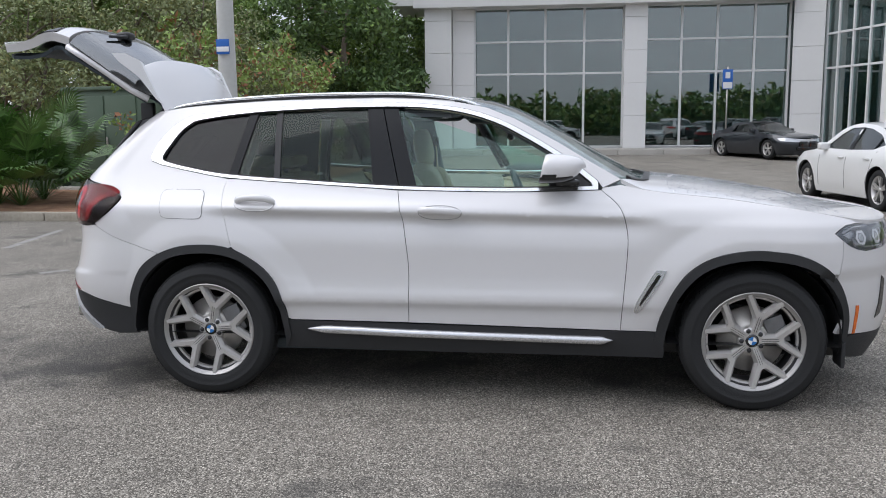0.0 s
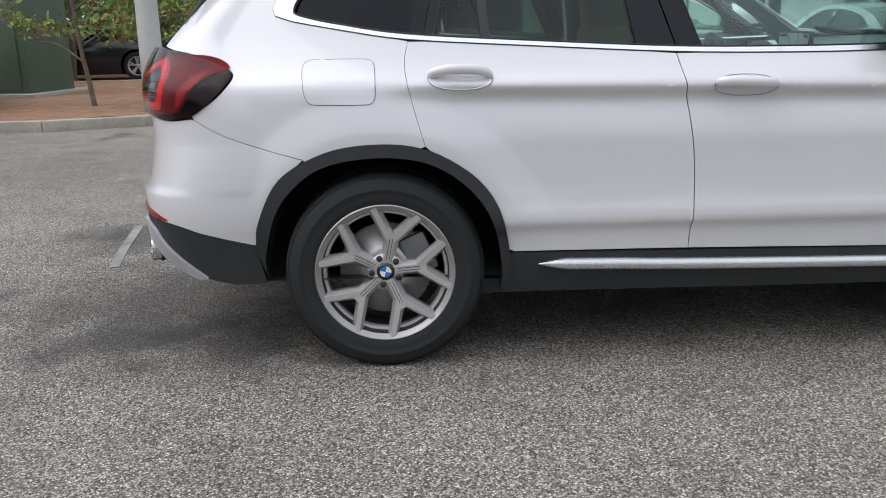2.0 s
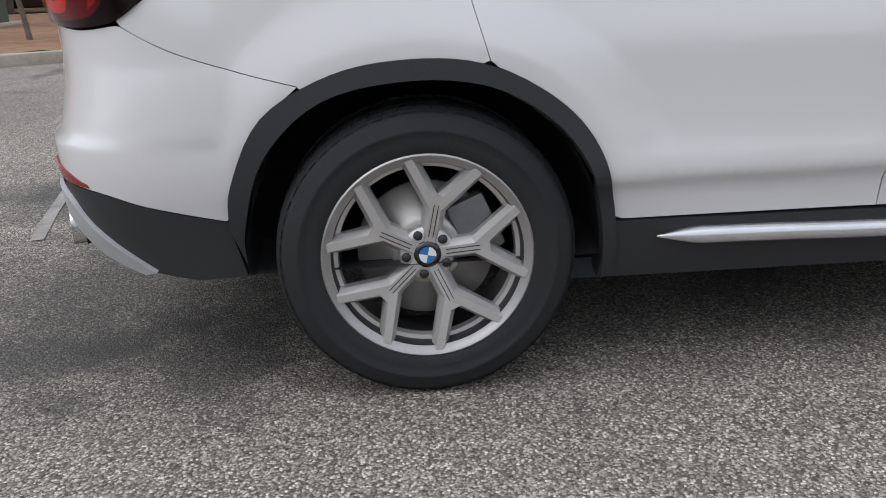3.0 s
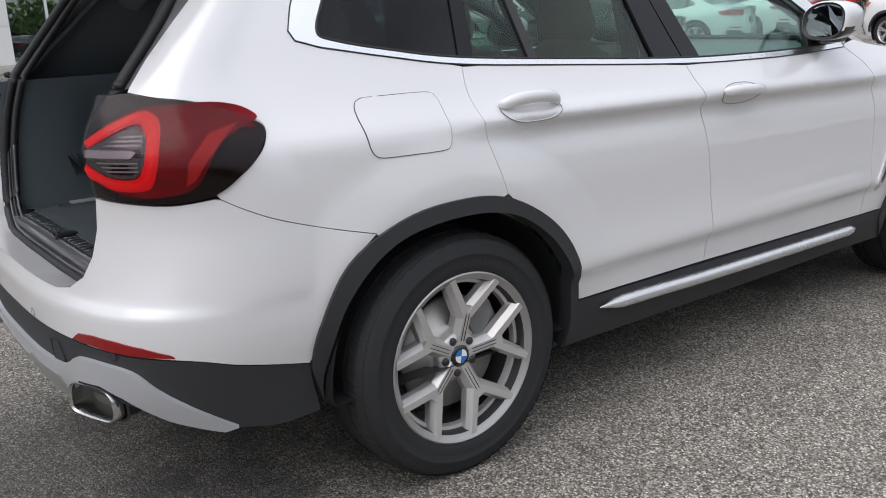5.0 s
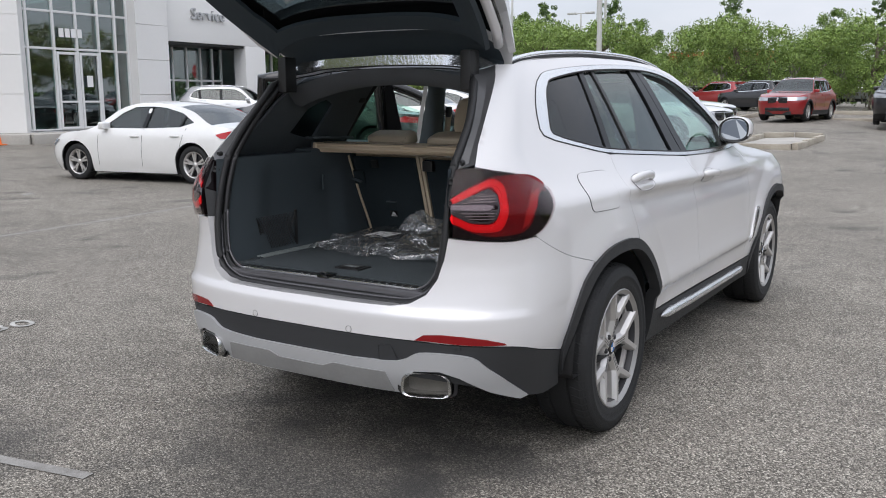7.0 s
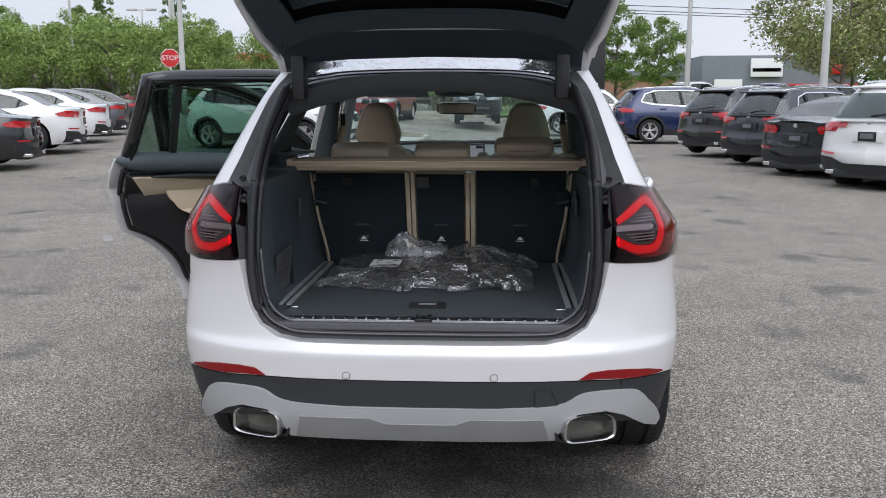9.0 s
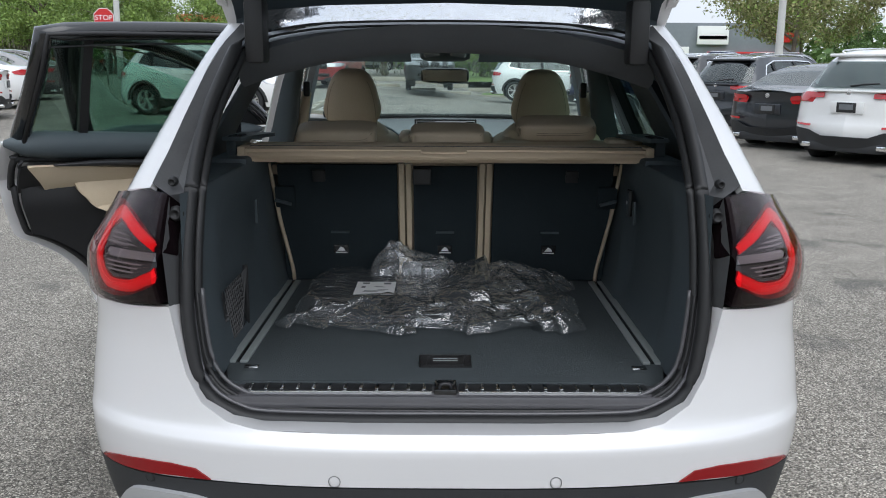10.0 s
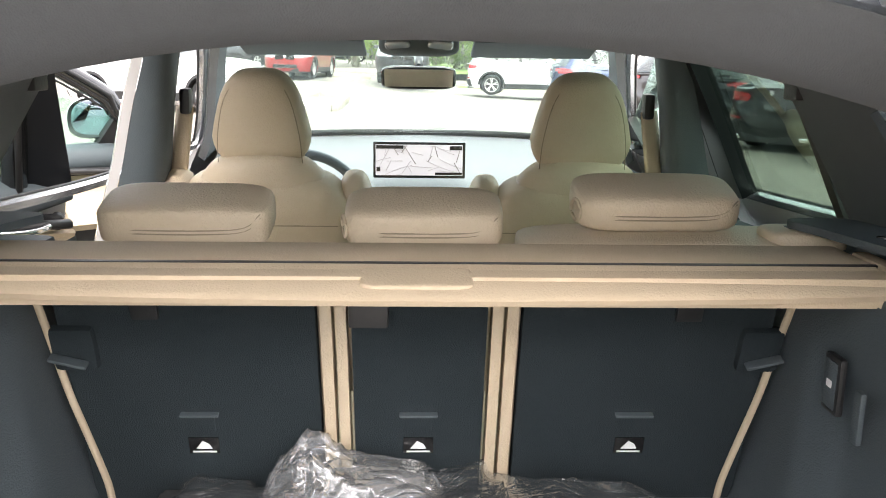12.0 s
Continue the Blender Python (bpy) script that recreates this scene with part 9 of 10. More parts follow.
def car_at(kind, colour, x, y, yaw, label, z=None, size=1.0, group=""):
    shape, spec = {"suv": (SUV_SHAPE, SUV_SPEC), "sedan": (SEDAN_SHAPE, SEDAN_SPEC), "roadster": (ROADSTER_SHAPE, ROADSTER_SPEC), "pickup": (PICKUP_SHAPE, PICKUP_SPEC)}[kind]
    nm = {"suv": "parked_suv", "sedan": "saloon_car", "roadster": "roadster", "pickup": "pickup_truck"}[kind]
    m = pose(x, y, ground_z(x, y) if z is None else z, 0, 0, yaw) @ Matrix.Scale(size, 4)
    if kind not in masters:
        masters[kind] = (build_car(nm, shape, spec, PAINTS[colour]), PAINTS[colour])
        car = masters[kind][0]
        car.matrix_basis = m
        tagged(car, label, "car", group)
    else:
        src, old = masters[kind]
        keep = src.matrix_basis.copy()
        src.matrix_basis = Matrix.Identity(4)
        car = copy_thing(src, m)
        src.matrix_basis = keep
        if "group" in car:
            del car["group"]
        recolour(car, old, PAINTS[colour], label)
        if group:
            car["group"] = group
    return car


car_at("sedan", "white", 7.70, 10.95, 98, "white four-door coupe parked on the asphalt")
car_at("suv", "white", 19.4, 5.7, -107, "white suv parked beside a kerb island", size=1.0)
car_at("suv", "white", 22.6, 6.4, -107, "white suv parked behind another white suv")
car_at("roadster", "dark_grey", 9.3, 27.6, -62, "dark grey roadster parked before the showroom")
ROW = "row of parked cars"
car_at("suv", "white", 12.0, -8.0, -52, "large white suv in a row of parked cars", -0.06, 1.06, ROW)
car_at("sedan", "dark_grey", 14.4, -7.7, -52, "dark grey saloon in a row of parked cars", -0.02, 1.08, ROW)
car_at("suv", "dark_grey", 16.9, -7.4, -52, "dark grey suv in a row of parked cars", 0.02, 0.98, ROW)
car_at("suv", "black", 19.9, -7.1, -52, "black suv in a row of parked cars", 0.05, 1.0, ROW)
car_at("suv", "blue", 26.0, -6.6, -86, "dark blue suv parked side on", 0.05, 1.05)
car_at("suv", "white", 30.5, -4.2, -100, "white suv parked beyond a blue suv", 0.15, 1.0)
LEFT = "line of parked saloons"
car_at("sedan", "black", 13.4, 11.6, 106, "black saloon in a line of parked cars", 0.12, 1.03, LEFT)
car_at("sedan", "white", 17.3, 12.6, 106, "white saloon in a line of parked cars", 0.22, 1.08, LEFT)
car_at("sedan", "white", 20.9, 13.5, 106, "white saloon in a line of parked cars", 0.30, 1.06, LEFT)
car_at("sedan", "grey", 24.4, 14.4, 106, "grey saloon in a line of parked cars", 0.36, 1.04, LEFT)
car_at("sedan", "black", 28.0, 15.3, 106, "black saloon at the end of a line of parked cars", 0.42, 1.04, LEFT)
car_at("suv", "red", 34.4, 4.6, 172, "red suv facing the lot beside a grass verge", 0.58, 1.0)
car_at("suv", "red", 49.0, 11.6, 60, "red car parked beyond the verge", 0.85, 0.95)
car_at("suv", "black", 46.5, 9.0, 60, "dark car parked beyond the verge", 0.8, 0.95)
car_at("sedan", "silver", 52.0, 14.5, 60, "silver car parked beyond the verge", 0.85, 1.0)
car_at("suv", "sage", 62.0, 5.6, 95, "grey green truck on the far road", 1.0, 1.05)
car_at("pickup", "black", 33.0, 0.6, 182, "black pickup truck facing the lot", 0.5, 0.98)
car_at("suv", "silver", 21.6, 23.0, -62, "silver suv parked by the service wing", 0.35, 1.0)
car_at("sedan", "dark_grey", 19.5, 17.8, -68, "dark grey saloon parked by the service wing", 0.25, 1.0)
car_at("sedan", "black", -8.0, 18.8, 4, "black saloon behind the planting bed", 0.05, 1.0)
car_at("suv", "white", 1.6, -12.5, 96, "white suv parked across the lane", 0.0, 1.0)
for k, (x, y, c, kd) in enumerate(((33.0, -14.0, "grey", "suv"), (37.0, -13.0, "white", "sedan"), (41.5, -12.0, "black", "suv"), (47.0, -13.5, "silver", "sedan"), (53.0, -13.0, "white", "suv"), (60.0, -20.0, "blue", "suv"), (70.0, -22.0, "white", "suv"), (56.0, 20.0, "white", "sedan"), (60.0, 26.0, "red", "sedan"))):
    car_at(kd, c, x, y, -70 + 15 * (k % 3), f"{c.replace('_', ' ')} {'suv' if kd == 'suv' else 'saloon'} parked far off in the lot", 0.3 if x < 50 else 0.8, 1.0)


# ---- trees and shrubs ----
def leaf_mesh(name, centres, spread, per, size, mats, seed, droop=0.0, flat=0.75):
    """Many small leaf quads in clumps round the centres."""
    rng = np.random.default_rng(seed)
    n = len(centres) * per
    c = np.repeat(np.array(centres, float), per, axis=0)
    sp = np.repeat(np.asarray(spread, float) * np.ones(len(centres)), per)[:, None]
    d = rng.normal(size=(n, 3))
    d /= np.linalg.norm(d, axis=1)[:, None]
    p = c + d * sp * rng.random((n, 1)) ** 0.45 * np.array([1, 1, flat])
    a = rng.normal(size=(n, 3))
    a[:, 2] -= droop
    a /= np.linalg.norm(a, axis=1)[:, None]
    b = np.cross(a, rng.normal(size=(n, 3)))
    b /= np.linalg.norm(b, axis=1)[:, None]
    s = size * (0.6 + 0.8 * rng.random((n, 1)))
    q = np.stack([p - a * s, p + b * s * 0.45, p + a * s, p - b * s * 0.45], 1).reshape(-1, 3)
    me = bpy.data.meshes.new(name)
    me.vertices.add(4 * n)
    me.vertices.foreach_set("co", q.ravel())
    me.loops.add(4 * n)
    me.loops.foreach_set("vertex_index", np.arange(4 * n))
    me.polygons.add(n)
    me.polygons.foreach_set("loop_start", np.arange(n) * 4)
    for m in mats:
        me.materials.append(m)
    if len(mats) > 1:
        me.polygons.foreach_set("material_index", (rng.random(n) < 0.22).astype(int))
    me.update()
    return me


def tree(name, label, height, width, trunk, leaf, seed, bare=0.3, clumps=70, per=45, size=0.16, moss=False, second=None, multi=1):
    """Trunk, limbs and a crown of leaf clumps with gaps."""
    rng = random.Random(seed)
    t = thing(name, label, "tree")
    tips = []
    for k in range(multi):
        off = Vector((rng.uniform(-0.25, 0.25), rng.uniform(-0.25, 0.25), 0)) if multi > 1 else Vector()
        line = [off]
        lean = Vector((rng.uniform(-0.12, 0.12), rng.uniform(-0.12, 0.12), 0)) * (3 if multi > 1 else 1)
        for i in range(1, 7):
            line.append(off + Vector((0, 0, height * 0.8 * i / 6)) + lean * i * height / 12 + Vector((rng.uniform(-1, 1), rng.uniform(-1, 1), 0)) * trunk * 0.5)
        tube("trunk", spline(line, 3), [trunk * (1 - 0.8 * i / 18) for i in range(19)], M_BARK, t, "", 8)
        for j in range(7):
            f = bare + (0.95 - bare) * j / 7
            b0 = line[0].lerp(line[-1], f)
            a = rng.uniform(0, 2 * math.pi)
            ln = width * 0.5 * rng.uniform(0.5, 0.95) * (1.1 - 0.5 * f)
            e = b0 + Vector((math.cos(a) * ln, math.sin(a) * ln, ln * rng.uniform(0.25, 0.6)))
            mid = b0.lerp(e, 0.5) + Vector((0, 0, ln * 0.1))
            tube("limb", spline([b0, mid, e], 3), [trunk * 0.42, trunk * 0.36, trunk * 0.3, trunk * 0.25, trunk * 0.2, trunk * 0.15, trunk * 0.08], M_BARK, t, "", 6)
            tips += [e, mid]
    cs = []
    zc, zr = height * (bare + 1) / 2, height * (1 - bare) / 2
    for k in range(clumps):
        if k < len(tips):
            cs.append(tuple(tips[k] + Vector((0, 0, 0.2))))
            continue
        while True:
            x, y, z = (rng.uniform(-1, 1) for _ in range(3))
            r = math.sqrt(x * x + y * y + z * z)
            if 0.45 < r < 1 and noise.noise((x * 1.7 + seed, y * 1.7, z * 1.7)) > -0.22:
                break
        cs.append((x * width / 2, y * width / 2, zc + z * zr))
    me = leaf_mesh("crown", cs, [rng.uniform(0.5, 1.1) * width * 0.12 for _ in cs], per, size, [leaf] + ([second] if second else []), seed)
    ob = new("crown", me)
    ob.parent = t
    if moss:
        hang = [(c[0], c[1], c[2] - width * 0.12) for c in cs[::3] if c[2] < zc]
        m2 = leaf_mesh("moss", hang, width * 0.05, 26, size * 1.5, [M_MOSS], seed + 1, droop=3.5, flat=2.2)
        ob = tagged(new("hanging_moss", m2), kind="stuff")
        ob.parent = t
    return t


def plant(master, rows, group):
    master["group"] = group
    rows = [(x, y, s * (0.88 if x > 60 else 0.98 if x > 45 else 1.0), r) for x, y, s, r in rows]
    first = master.matrix_basis.copy()
    for x, y, s, r in rows[1:]:
        copy_thing(master, pose(x, y, max(ground_z(x, y) - 0.05, 0), 0, 0, r) @ Matrix.Scale(s, 4))
    x, y, s, r = rows[0]
    master.matrix_basis = pose(x, y, max(ground_z(x, y) - 0.05, 0), 0, 0, r) @ Matrix.Scale(s, 4)


oak = tree("oak_tree", "broad live oak hung with grey moss", 7.2, 9.0, 0.30, M_LEAF_LIGHT, 3, 0.16, 150, 150, 0.105, moss=True, second=M_LEAF)
plant(oak, [(50, 3.5, 0.74, 0), (52, 11.5, 0.80, 70), (49, 19, 0.78, 140), (53, 25, 0.84, 200), (49, 31, 0.80, 260), (60, 0, 0.85, 30), (56, 36, 0.90, 310), (48, 40, 0.80, 100), (60, 15, 0.85, 50), (62, 44, 0.95, 10), (58, 7.5, 0.72, 20), (63, 21, 0.70, 110), (60, 29.5, 0.98, 160), (64, 34, 0.82, 230), (66, 39, 1.15, 290), (70, 9, 0.8, 340), (57, 46, 1.1, 45), (64, -4.5, 0.62, 185), (78, 27, 0.85, 15)], "oaks along the far road")
wood = tree("tall_tree", "tall leafy tree at the edge of the wood", 11.5, 7.0, 0.22, M_LEAF, 11, 0.25, 120, 130, 0.125, second=M_LEAF_LIGHT)
plant(wood, [(-9.5, 32, 0.62, 0), (-10.5, 27, 0.55, 60), (-15, 25, 0.9, 130), (-6.5, 36, 0.95, 200), (-14, 32, 1.2, 260), (-20, 28, 1.05, 310), (-10.5, 42, 0.62, 20), (-24, 22, 0.95, 80), (-19, 36, 1.3, 140), (66, -9.5, 0.85, 40), (70, 24, 0.72, 90), (74, 9, 0.75, 150), (72, 36, 0.85, 210), (68, -3, 0.70, 270), (80, 48, 0.95, 330), (78, -15, 0.85, 15), (62, 54, 0.95, 60)], "tall trees")
dark = tree("dense_tree", "dense green leafy tree beyond the planting bed", 9.0, 7.5, 0.25, M_LEAF_DARK, 17, 0.1, 120, 130, 0.13, second=M_LEAF)
plant(dark, [(-6.6, 29.5, 0.92, 0), (-7.0, 44, 1.0, 90), (-13, 44, 0.75, 180), (-26, 32, 1.2, 270), (-30, 24, 1.0, 30), (84, 30, 0.85, 60), (88, -42, 0.9, 120), (86, 14, 0.8, 200), (90, -2, 0.75, 10), (92, 44, 1.0, 70)], "dense trees")
scrub = tree("scrub_tree", "thin olive scrub tree with bare twigs", 6.2, 5.5, 0.09, M_LEAF_PALE, 23, 0.06, 95, 150, 0.065, second=M_LEAF_OLIVE, multi=3)
plant(scrub, [(-8.3, 17.6, 0.95, 0), (-11.5, 15.2, 0.9, 90), (-14.5, 14.0, 0.95, 190), (-7.0, 21.5, 0.66, 250), (-18.5, 13.2, 1.05, 300), (-11.5, 20.5, 1.1, 40), (-17, 19, 1.2, 130), (-5.6, 19.3, 0.55, 170)], "scrub at the edge of the wood")
myrtle = tree("crape_myrtle", "small olive tree with a pale trunk and reddish blossom", 3.4, 2.6, 0.045, M_LEAF_LIGHT, 31, 0.28, 60, 46, 0.055, second=M_BLOSSOM)
plant(myrtle, [(-4.75, 9.7, 1.0, 0), (-3.5, 12.2, 0.95, 120)], "small trees in the planting bed")
right_tree = tree("street_tree", "green and bronze street tree", 8.6, 8.5, 0.16, M_LEAF_OLIVE, 41, 0.3, 120, 150, 0.095, second=M_LEAF_LIGHT)
plant(right_tree, [(42, -17.5, 1.0, 0), (52, -22, 1.0, 100), (38, -24, 1.05, 200)], "street trees")
pine = tree("slender_pine", "slender pine with a thin crown", 14.0, 5.0, 0.16, M_LEAF_DARK, 47, 0.55, 50, 70, 0.16, second=M_LEAF)
plant(pine, [(58, -5.5, 0.9, 0), (63, -7.5, 1.0, 60), (74, 28, 0.78, 140), (72, 17, 0.72, 220), (80, 38, 0.85, 300), (66, 46, 0.85, 10), (78, 6, 0.72, 80)], "slender pines")
# woods all round behind the viewer and to the sides
rng = np.random.default_rng(5)
cs = []
for k in range(900):
    a = rng.uniform(0, 2 * math.pi)
    r = rng.uniform(90, 120)
    x, y = 20 + r * math.cos(a), r * math.sin(a)
    if x > 70 and -45 < y < -18:
        continue
    cs.append((x, y, rng.uniform(0.3, 4.6 + 1.2 * math.sin(a * 9) + 0.8 * math.sin(a * 23))))
far = new("far_woods", leaf_mesh("far_woods", cs, 2.4, 60, 0.6, [M_LEAF_DARK, M_LEAF], 9))
tagged(far, "belt of far woods round the lot", "woods", kind="stuff")
cs = [(float(rng.uniform(-40, 45)), float(rng.uniform(-34, -30)), float(rng.uniform(0.3, 4.6))) for k in range(260)]
near = new("hedge_woods", leaf_mesh("hedge_woods", cs, 1.6, 60, 0.4, [M_LEAF, M_LEAF_OLIVE], 10))
tagged(near, "row of trees across the lane", "woods", kind="stuff")


def palm_shrub(x, y, h, seed, group):
    """Fan fronds of narrow blades on arching stems."""
    rng = random.Random(seed)
    t = thing("palmetto", "green palmetto shrub with fan fronds", "shrub", group, pose(x, y, 0.1))
    for k in range(44):
        verts, faces = [], []
        a = rng.uniform(0, 2 * math.pi)
        up = rng.uniform(0.25, 1.0)
        ln = h * rng.uniform(0.55, 0.95)
        tip = Vector((math.cos(a) * ln * (1 - up * 0.7), math.sin(a) * ln * (1 - up * 0.7), ln * up))
        d = tip.normalized()
        side = d.cross(Vector((0, 0, 1))).normalized()
        nrm = side.cross(d)
        for j in range(17):
            w = -1.25 + 2.5 * j / 16
            bl = h * 0.42 * (1 - 0.25 * abs(w))
            bd = (d * math.cos(w) + side * math.sin(w)).normalized()
            p0, p1 = tip, tip + bd * bl * 0.6 + nrm * 0.02
            p2 = tip + bd * bl - Vector((0, 0, bl * 0.22))
            wv = bd.cross(nrm).normalized() * 0.024
            b = len(verts)
            verts += [p0, p1 + wv, p2, p1 - wv]
            faces.append((b, b + 1, b + 2, b + 3))
        b = len(verts)
        verts += [side * 0.012, -side * 0.012, tip - side * 0.008, tip + side * 0.008]
        faces.append((b, b + 1, b + 2, b + 3))
        put("frond", verts, faces, M_LEAF_FROND, t, "", False)


M_LEAF_FROND = material("palm_frond", (0.050, 0.120, 0.022), 0.45, vary=0.5, vscale=2, second=(0.10, 0.19, 0.04), island=0.4)
for k, (x, y, h) in enumerate(((-7.3, 8.6, 1.65), (-8.0, 9.0, 1.75), (-8.8, 8.7, 1.6), (-7.7, 9.9, 1.9), (-9.7, 9.2, 1.8), (-9.0, 9.9, 1.5))):
    palm_shrub(x, y, h, 60 + k, "palmettos in the planting bed")

# ---- poles, boxes, signs ----
def green_cabinet():
    t = thing("utility_cabinet", "dark green steel utility cabinet on the planting bed", "utility box", at=pose(-7.35, 12.2, 0.1, 0, 0, -14))
    boxed("cabinet_body", (-1.3, -0.1, 0.06), (0.75, 1.2, 2.15), M_GREENBOX, t, "", None, 0.03)
    boxed("cabinet_lid", (-1.36, -0.16, 2.12), (0.81, 1.26, 2.20), M_GREENBOX, t, "", None, 0.02)
    boxed("cabinet_pad", (-1.5, -0.3, -0.1), (0.95, 1.4, 0.08), M_CONCRETE, t, "", None, 0.02)
    for x in (-0.65, 0.2):
        boxed("cabinet_door", (x - 0.40, -0.125, 0.15), (x + 0.40, -0.10, 2.0), M_GREENBOX, t, "", None, 0.008)
    boxed("cabinet_latch", (-0.2, -0.15, 0.95), (-0.16, -0.12, 1.15), M_STEEL, t, "", None, 0.006)
    boxed("low_box", (-2.4, -0.2, 0.0), (-1.5, 0.9, 0.95), M_GREENBOX, t, "lower green box", None, 0.03)


green_cabinet()


def light_pole(x, y, h, r, label, head=True, group=""):
    t = thing("light_pole", label, "pole", group, pose(x, y, ground_z(x, y)))
    tube("pole_shaft", [(0, 0, h * i / 8) for i in range(9)], [r * (1 - 0.45 * i / 8) for i in range(9)], M_POLE, t, "", 14)
    if head:
        for s in (-1, 1):
            boxed("lamp_head", (-0.22, s * 0.9 - 0.45, h - 0.12), (0.22, s * 0.9 + 0.45, h + 0.06), M_POLE, t, "", None, 0.03)
        tube("lamp_arm", [(0, -0.9, h - 0.05), (0, 0.9, h - 0.05)], 0.05, M_POLE, t, "", 8)
    return t


pole = light_pole(-3.55, 8.75, 9.0, 0.165, "pale concrete lamp pole with a blue sticker")
boxed("pole_sticker", (-0.11, -0.172, 2.62), (0.11, -0.150, 2.86), M_SIGN_BLUE, pole, "blue and white sticker", None, 0.004)
boxed("sticker_band", (-0.105, -0.174, 2.66), (0.105, -0.152, 2.74), M_WHITE, pole, "", None, 0.003)
for x, y, h in ((41, 15.9, 10.5), (57, 29.5, 8.3), (77, 32.5, 8.9), (31, -12.7, 9.5), (43.5, -10.2, 10), (52, 20.5, 11), (62, 24, 11)):
    light_pole(x, y, h, 0.16 if x < 50 else 0.14, "tall pale lamp pole beside the lot", x > 50, "lamp poles")


def stop_sign(x, y, z):
    t = thing("stop_sign", "red octagonal stop sign on a steel post", "road sign", at=pose(x, y, ground_z(x, y), 0, 0, -76))
    tube("sign_post", [(0, 0.03, 0), (0, 0.03, z + 0.3)], 0.035, M_STEEL, t, "", 8)
    for nm, r, yy, mat in (("sign_border", 0.42, 0.0, M_WHITE), ("sign_face", 0.395, -0.012, M_SIGN_RED)):
        o = [(r * math.cos(radians(22.5 + 45 * k)), r * math.sin(radians(22.5 + 45 * k))) for k in range(8)]
        vs = [(a, yy, z + b) for a, b in o] + [(a, yy + 0.01, z + b) for a, b in o]
        put(nm, vs, [tuple(range(8)), tuple(range(15, 7, -1))] + [(i, i + 8, (i + 1) % 8 + 8, (i + 1) % 8) for i in range(8)], mat, t, "", False)
    letters("sign_text", "STOP", 0.29, Matrix.Translation((0, -0.018, z)) @ Matrix.Rotation(radians(90), 4, "X"), M_WHITE, t, "white letters")


stop_sign(34.4, 14.05, 2.72)
t = thing("parking_sign", "blue and white parking sign on a thin post", "road sign", at=pose(8.35, 29.6, ground_z(8.35, 29.6), 0, 0, 4))
tube("sign_post", [(0, 0.03, 0), (0, 0.03, 3.3)], 0.03, M_STEEL, t, "", 8)
boxed("sign_plate", (-0.19, -0.01, 2.45), (0.19, 0.012, 3.2), M_SIGN_BLUE, t, "blue plate", None, 0.004)
boxed("sign_symbol", (-0.09, -0.016, 2.86), (0.09, -0.008, 3.10), M_WHITE, t, "", None, 0)
boxed("sign_lower", (-0.17, -0.016, 2.48), (0.17, -0.008, 2.72), M_WHITE, t, "", None, 0)
t = thing("traffic_cone", "orange traffic cone on a square base", "cone", at=pose(12.4, 24.4, ground_z(12.4, 24.4)))
put("cone_body", *lathe([(0.19, 0.03), (0.17, 0.06), (0.045, 0.80), (0.03, 0.82), (0.0, 0.82)], 20, "z"), M_CONE, t)
boxed("cone_base", (-0.24, -0.24, 0.0), (0.24, 0.24, 0.04), M_CONE, t, "", None, 0.01)
# utility pole far behind the wood's edge
t = thing("utility_pole", "wooden utility pole with white boxes", "pole", at=pose(-9.5, 33.0, 0))
tube("pole_shaft", [(0, 0, 0), (0, 0, 10.5)], [0.17, 0.12], M_BARK, t, "", 10)
for dx in (-0.35, 0.35):
    boxed("pole_box", (dx - 0.25, -0.3, 7.2), (dx + 0.25, 0.1, 8.0), M_POLE, t, "", None, 0.05)
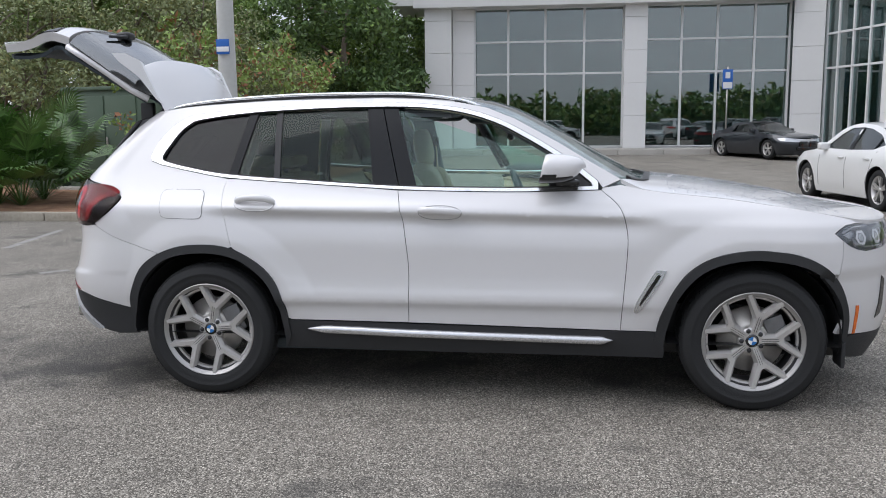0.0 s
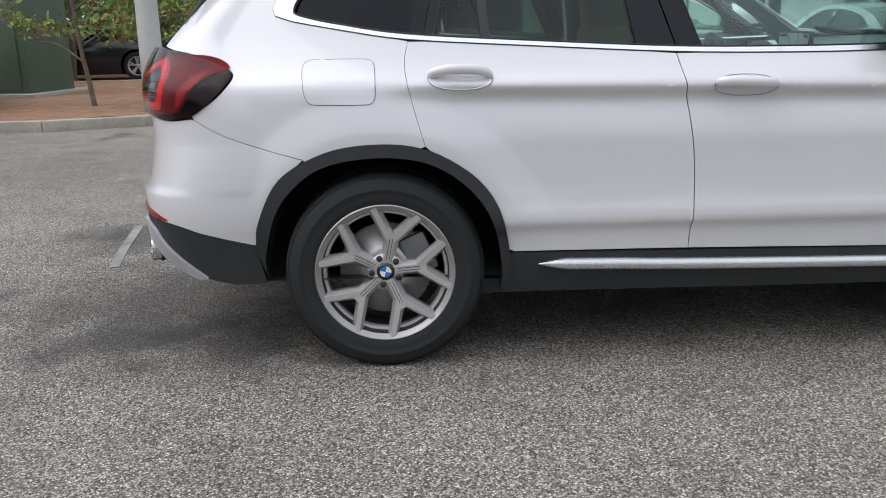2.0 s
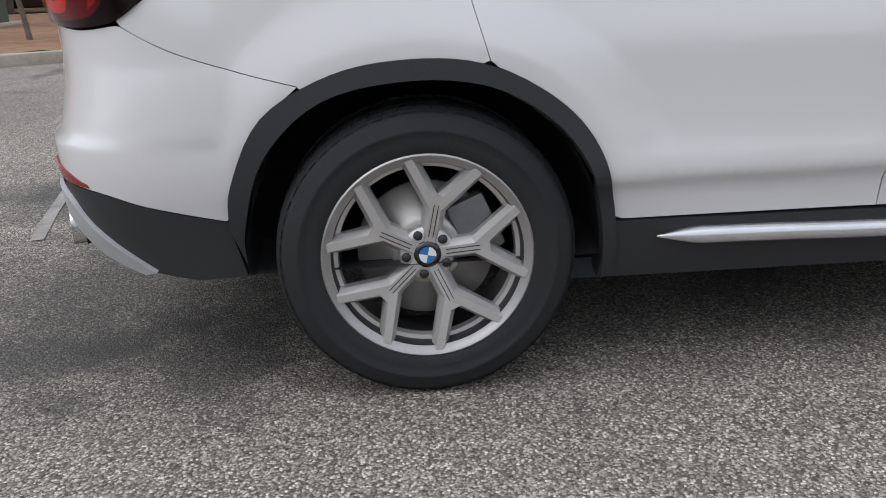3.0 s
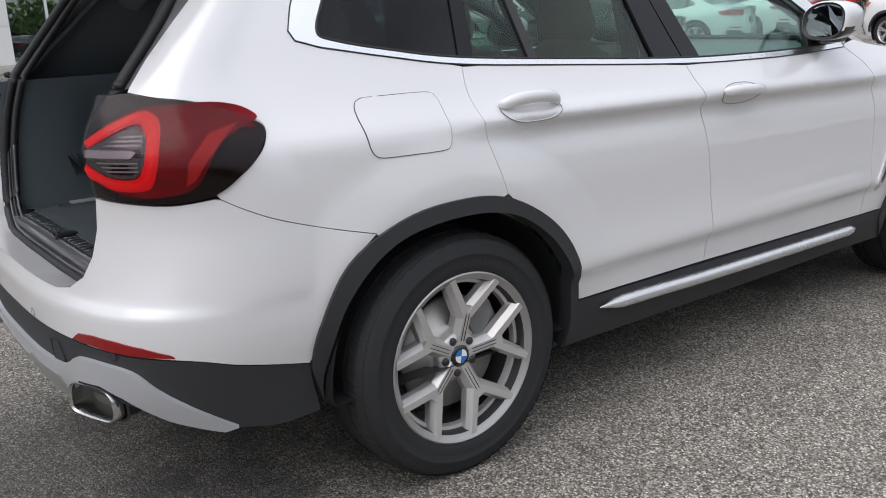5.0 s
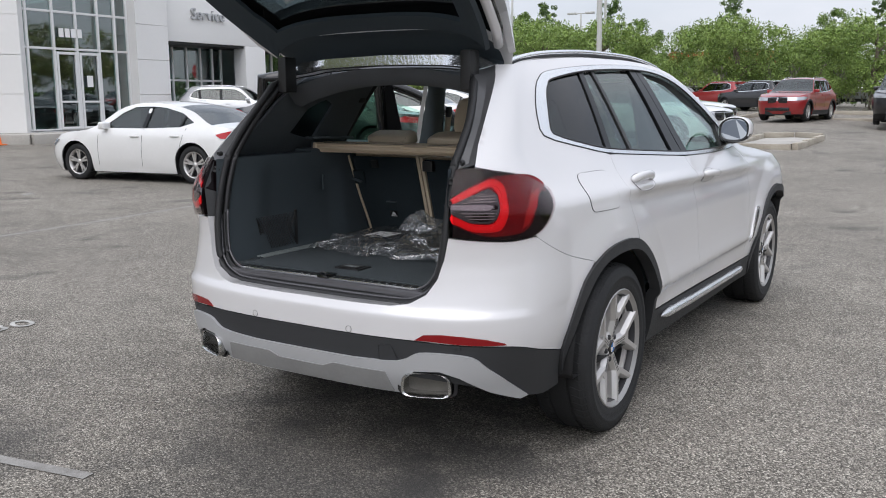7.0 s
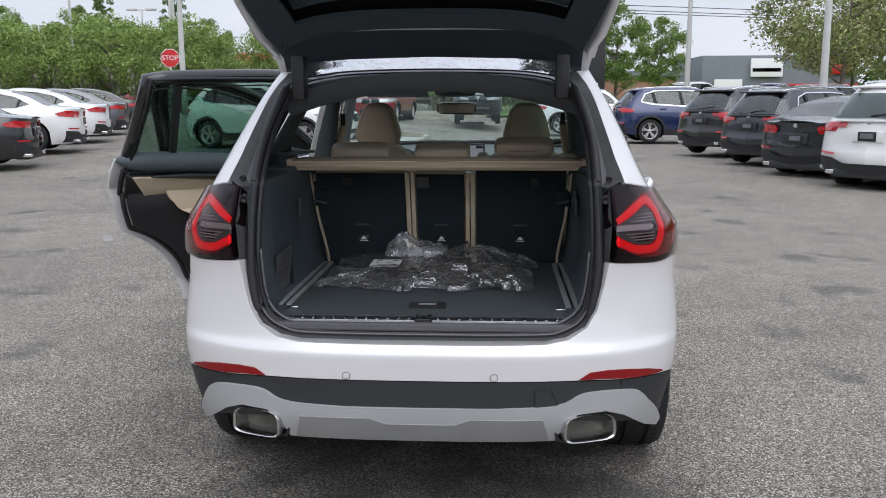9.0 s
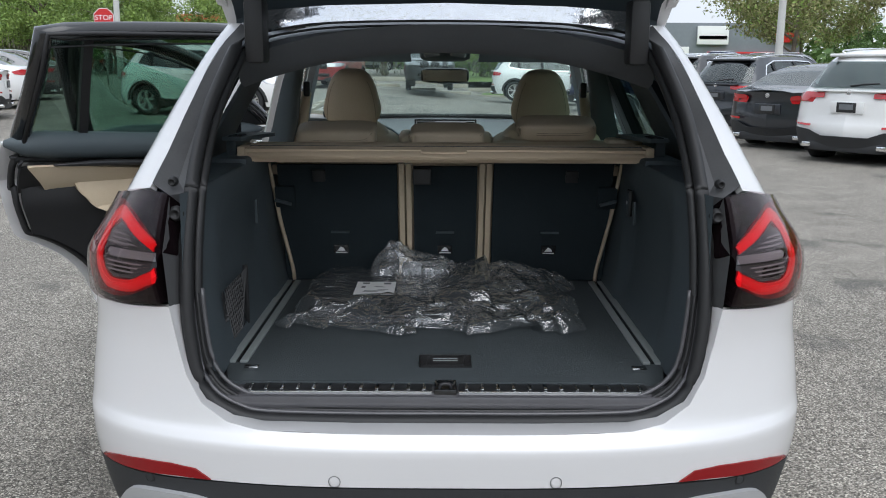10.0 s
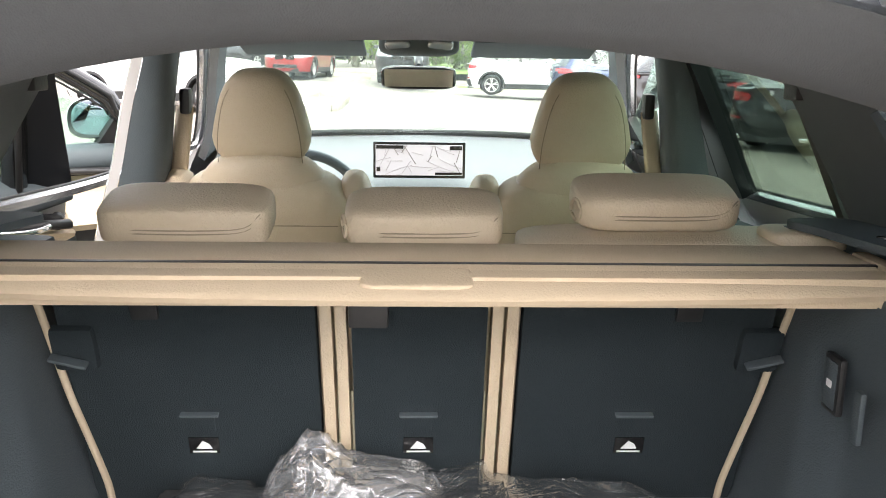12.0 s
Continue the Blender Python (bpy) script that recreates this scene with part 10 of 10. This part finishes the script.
# far shops
shop = thing("far_shop", "grey roadside shop with white and red signs", "building", at=pose(112, -27, 0.9, 0, 0, 0))
boxed("shop_wall", (0, -19, 0), (20, 0.5, 6.0), M_SHOP, shop, "", None, 0.05)
boxed("shop_front", (-0.3, -19, 0), (0.0, -7, 2.4), M_SIGN_RED, shop, "red shop front", None, 0.02)
for a, b, c, d, mt in ((-9.5, -5.5, 3.3, 5.6, M_WHITE), (-18.5, -15.5, 3.6, 5.8, M_SIGN_RED), (-18.2, -15.8, 4.8, 5.4, M_WHITE), (-4.5, -1.0, 0.4, 3.0, M_WALL), (-9.3, -5.7, 3.9, 4.4, M_TRIM), (-13, -10, 0.3, 2.2, M_TINT_FAR)):
    boxed("shop_sign", (-0.6, a, c), (-0.3, b, d), mt, shop, "", None, 0.02)
brick = thing("brick_house", "low brown building beyond the trees", "building", at=pose(105, -14, 0.9))
boxed("house_wall", (0, -8, 0), (12, 6, 3.2), M_BRICK, brick, "", None, 0.05)
boxed("house_roof", (-0.6, -8.6, 3.2), (12.6, 6.6, 3.9), M_SHOP, brick, "", None, 0.2)
red_roof = thing("red_roof_shop", "building with an orange red roof behind the oaks", "building", at=pose(84, 21, 0.9))
boxed("house_wall", (0, -4, 0), (8, 4, 3.8), M_WALL, red_roof, "", None, 0.05)
boxed("house_roof", (-0.8, -4.8, 3.8), (8.8, 4.8, 5.2), M_SIGN_ORANGE, red_roof, "", None, 0.3)
board = thing("pylon_sign", "tall black pylon sign with pale bars", "sign", at=pose(42, -4.6, 0.3, 0, 0, 4))
boxed("sign_body", (-0.25, -1.1, 0), (0.25, 1.1, 5.2), M_BLACK_BOARD, board, "", None, 0.03)
for z in (1.35, 1.62, 1.86):
    boxed("sign_bar", (-0.27, -0.75, z), (-0.245, 0.75 - 0.2 * (z - 1.3), z + 0.11), M_WHITE, board, "", None, 0)
v = [Vector((-0.27, 0.42 * math.cos(a), 4.25 + 0.42 * math.sin(a))) for a in np.linspace(0, 2 * math.pi, 28, endpoint=False)]
tube("sign_ring", v, 0.035, M_SILVER, board, "", 6, closed=True)
for z0, y0 in ((0, -7.9), (0.35, -9.5), (-0.3, -11)):
    tube("power_line", [(70, -70, 8.5 + z0), (70, y0 - 20, 7.8 + z0), (70, 10, 9.5 + z0)], 0.03, M_BLACK_BOARD, None, "", 5)
for o in [q for q in bpy.data.objects if q.name.startswith("power_line")]:
    tagged(o, "thin black overhead power line", "cable")
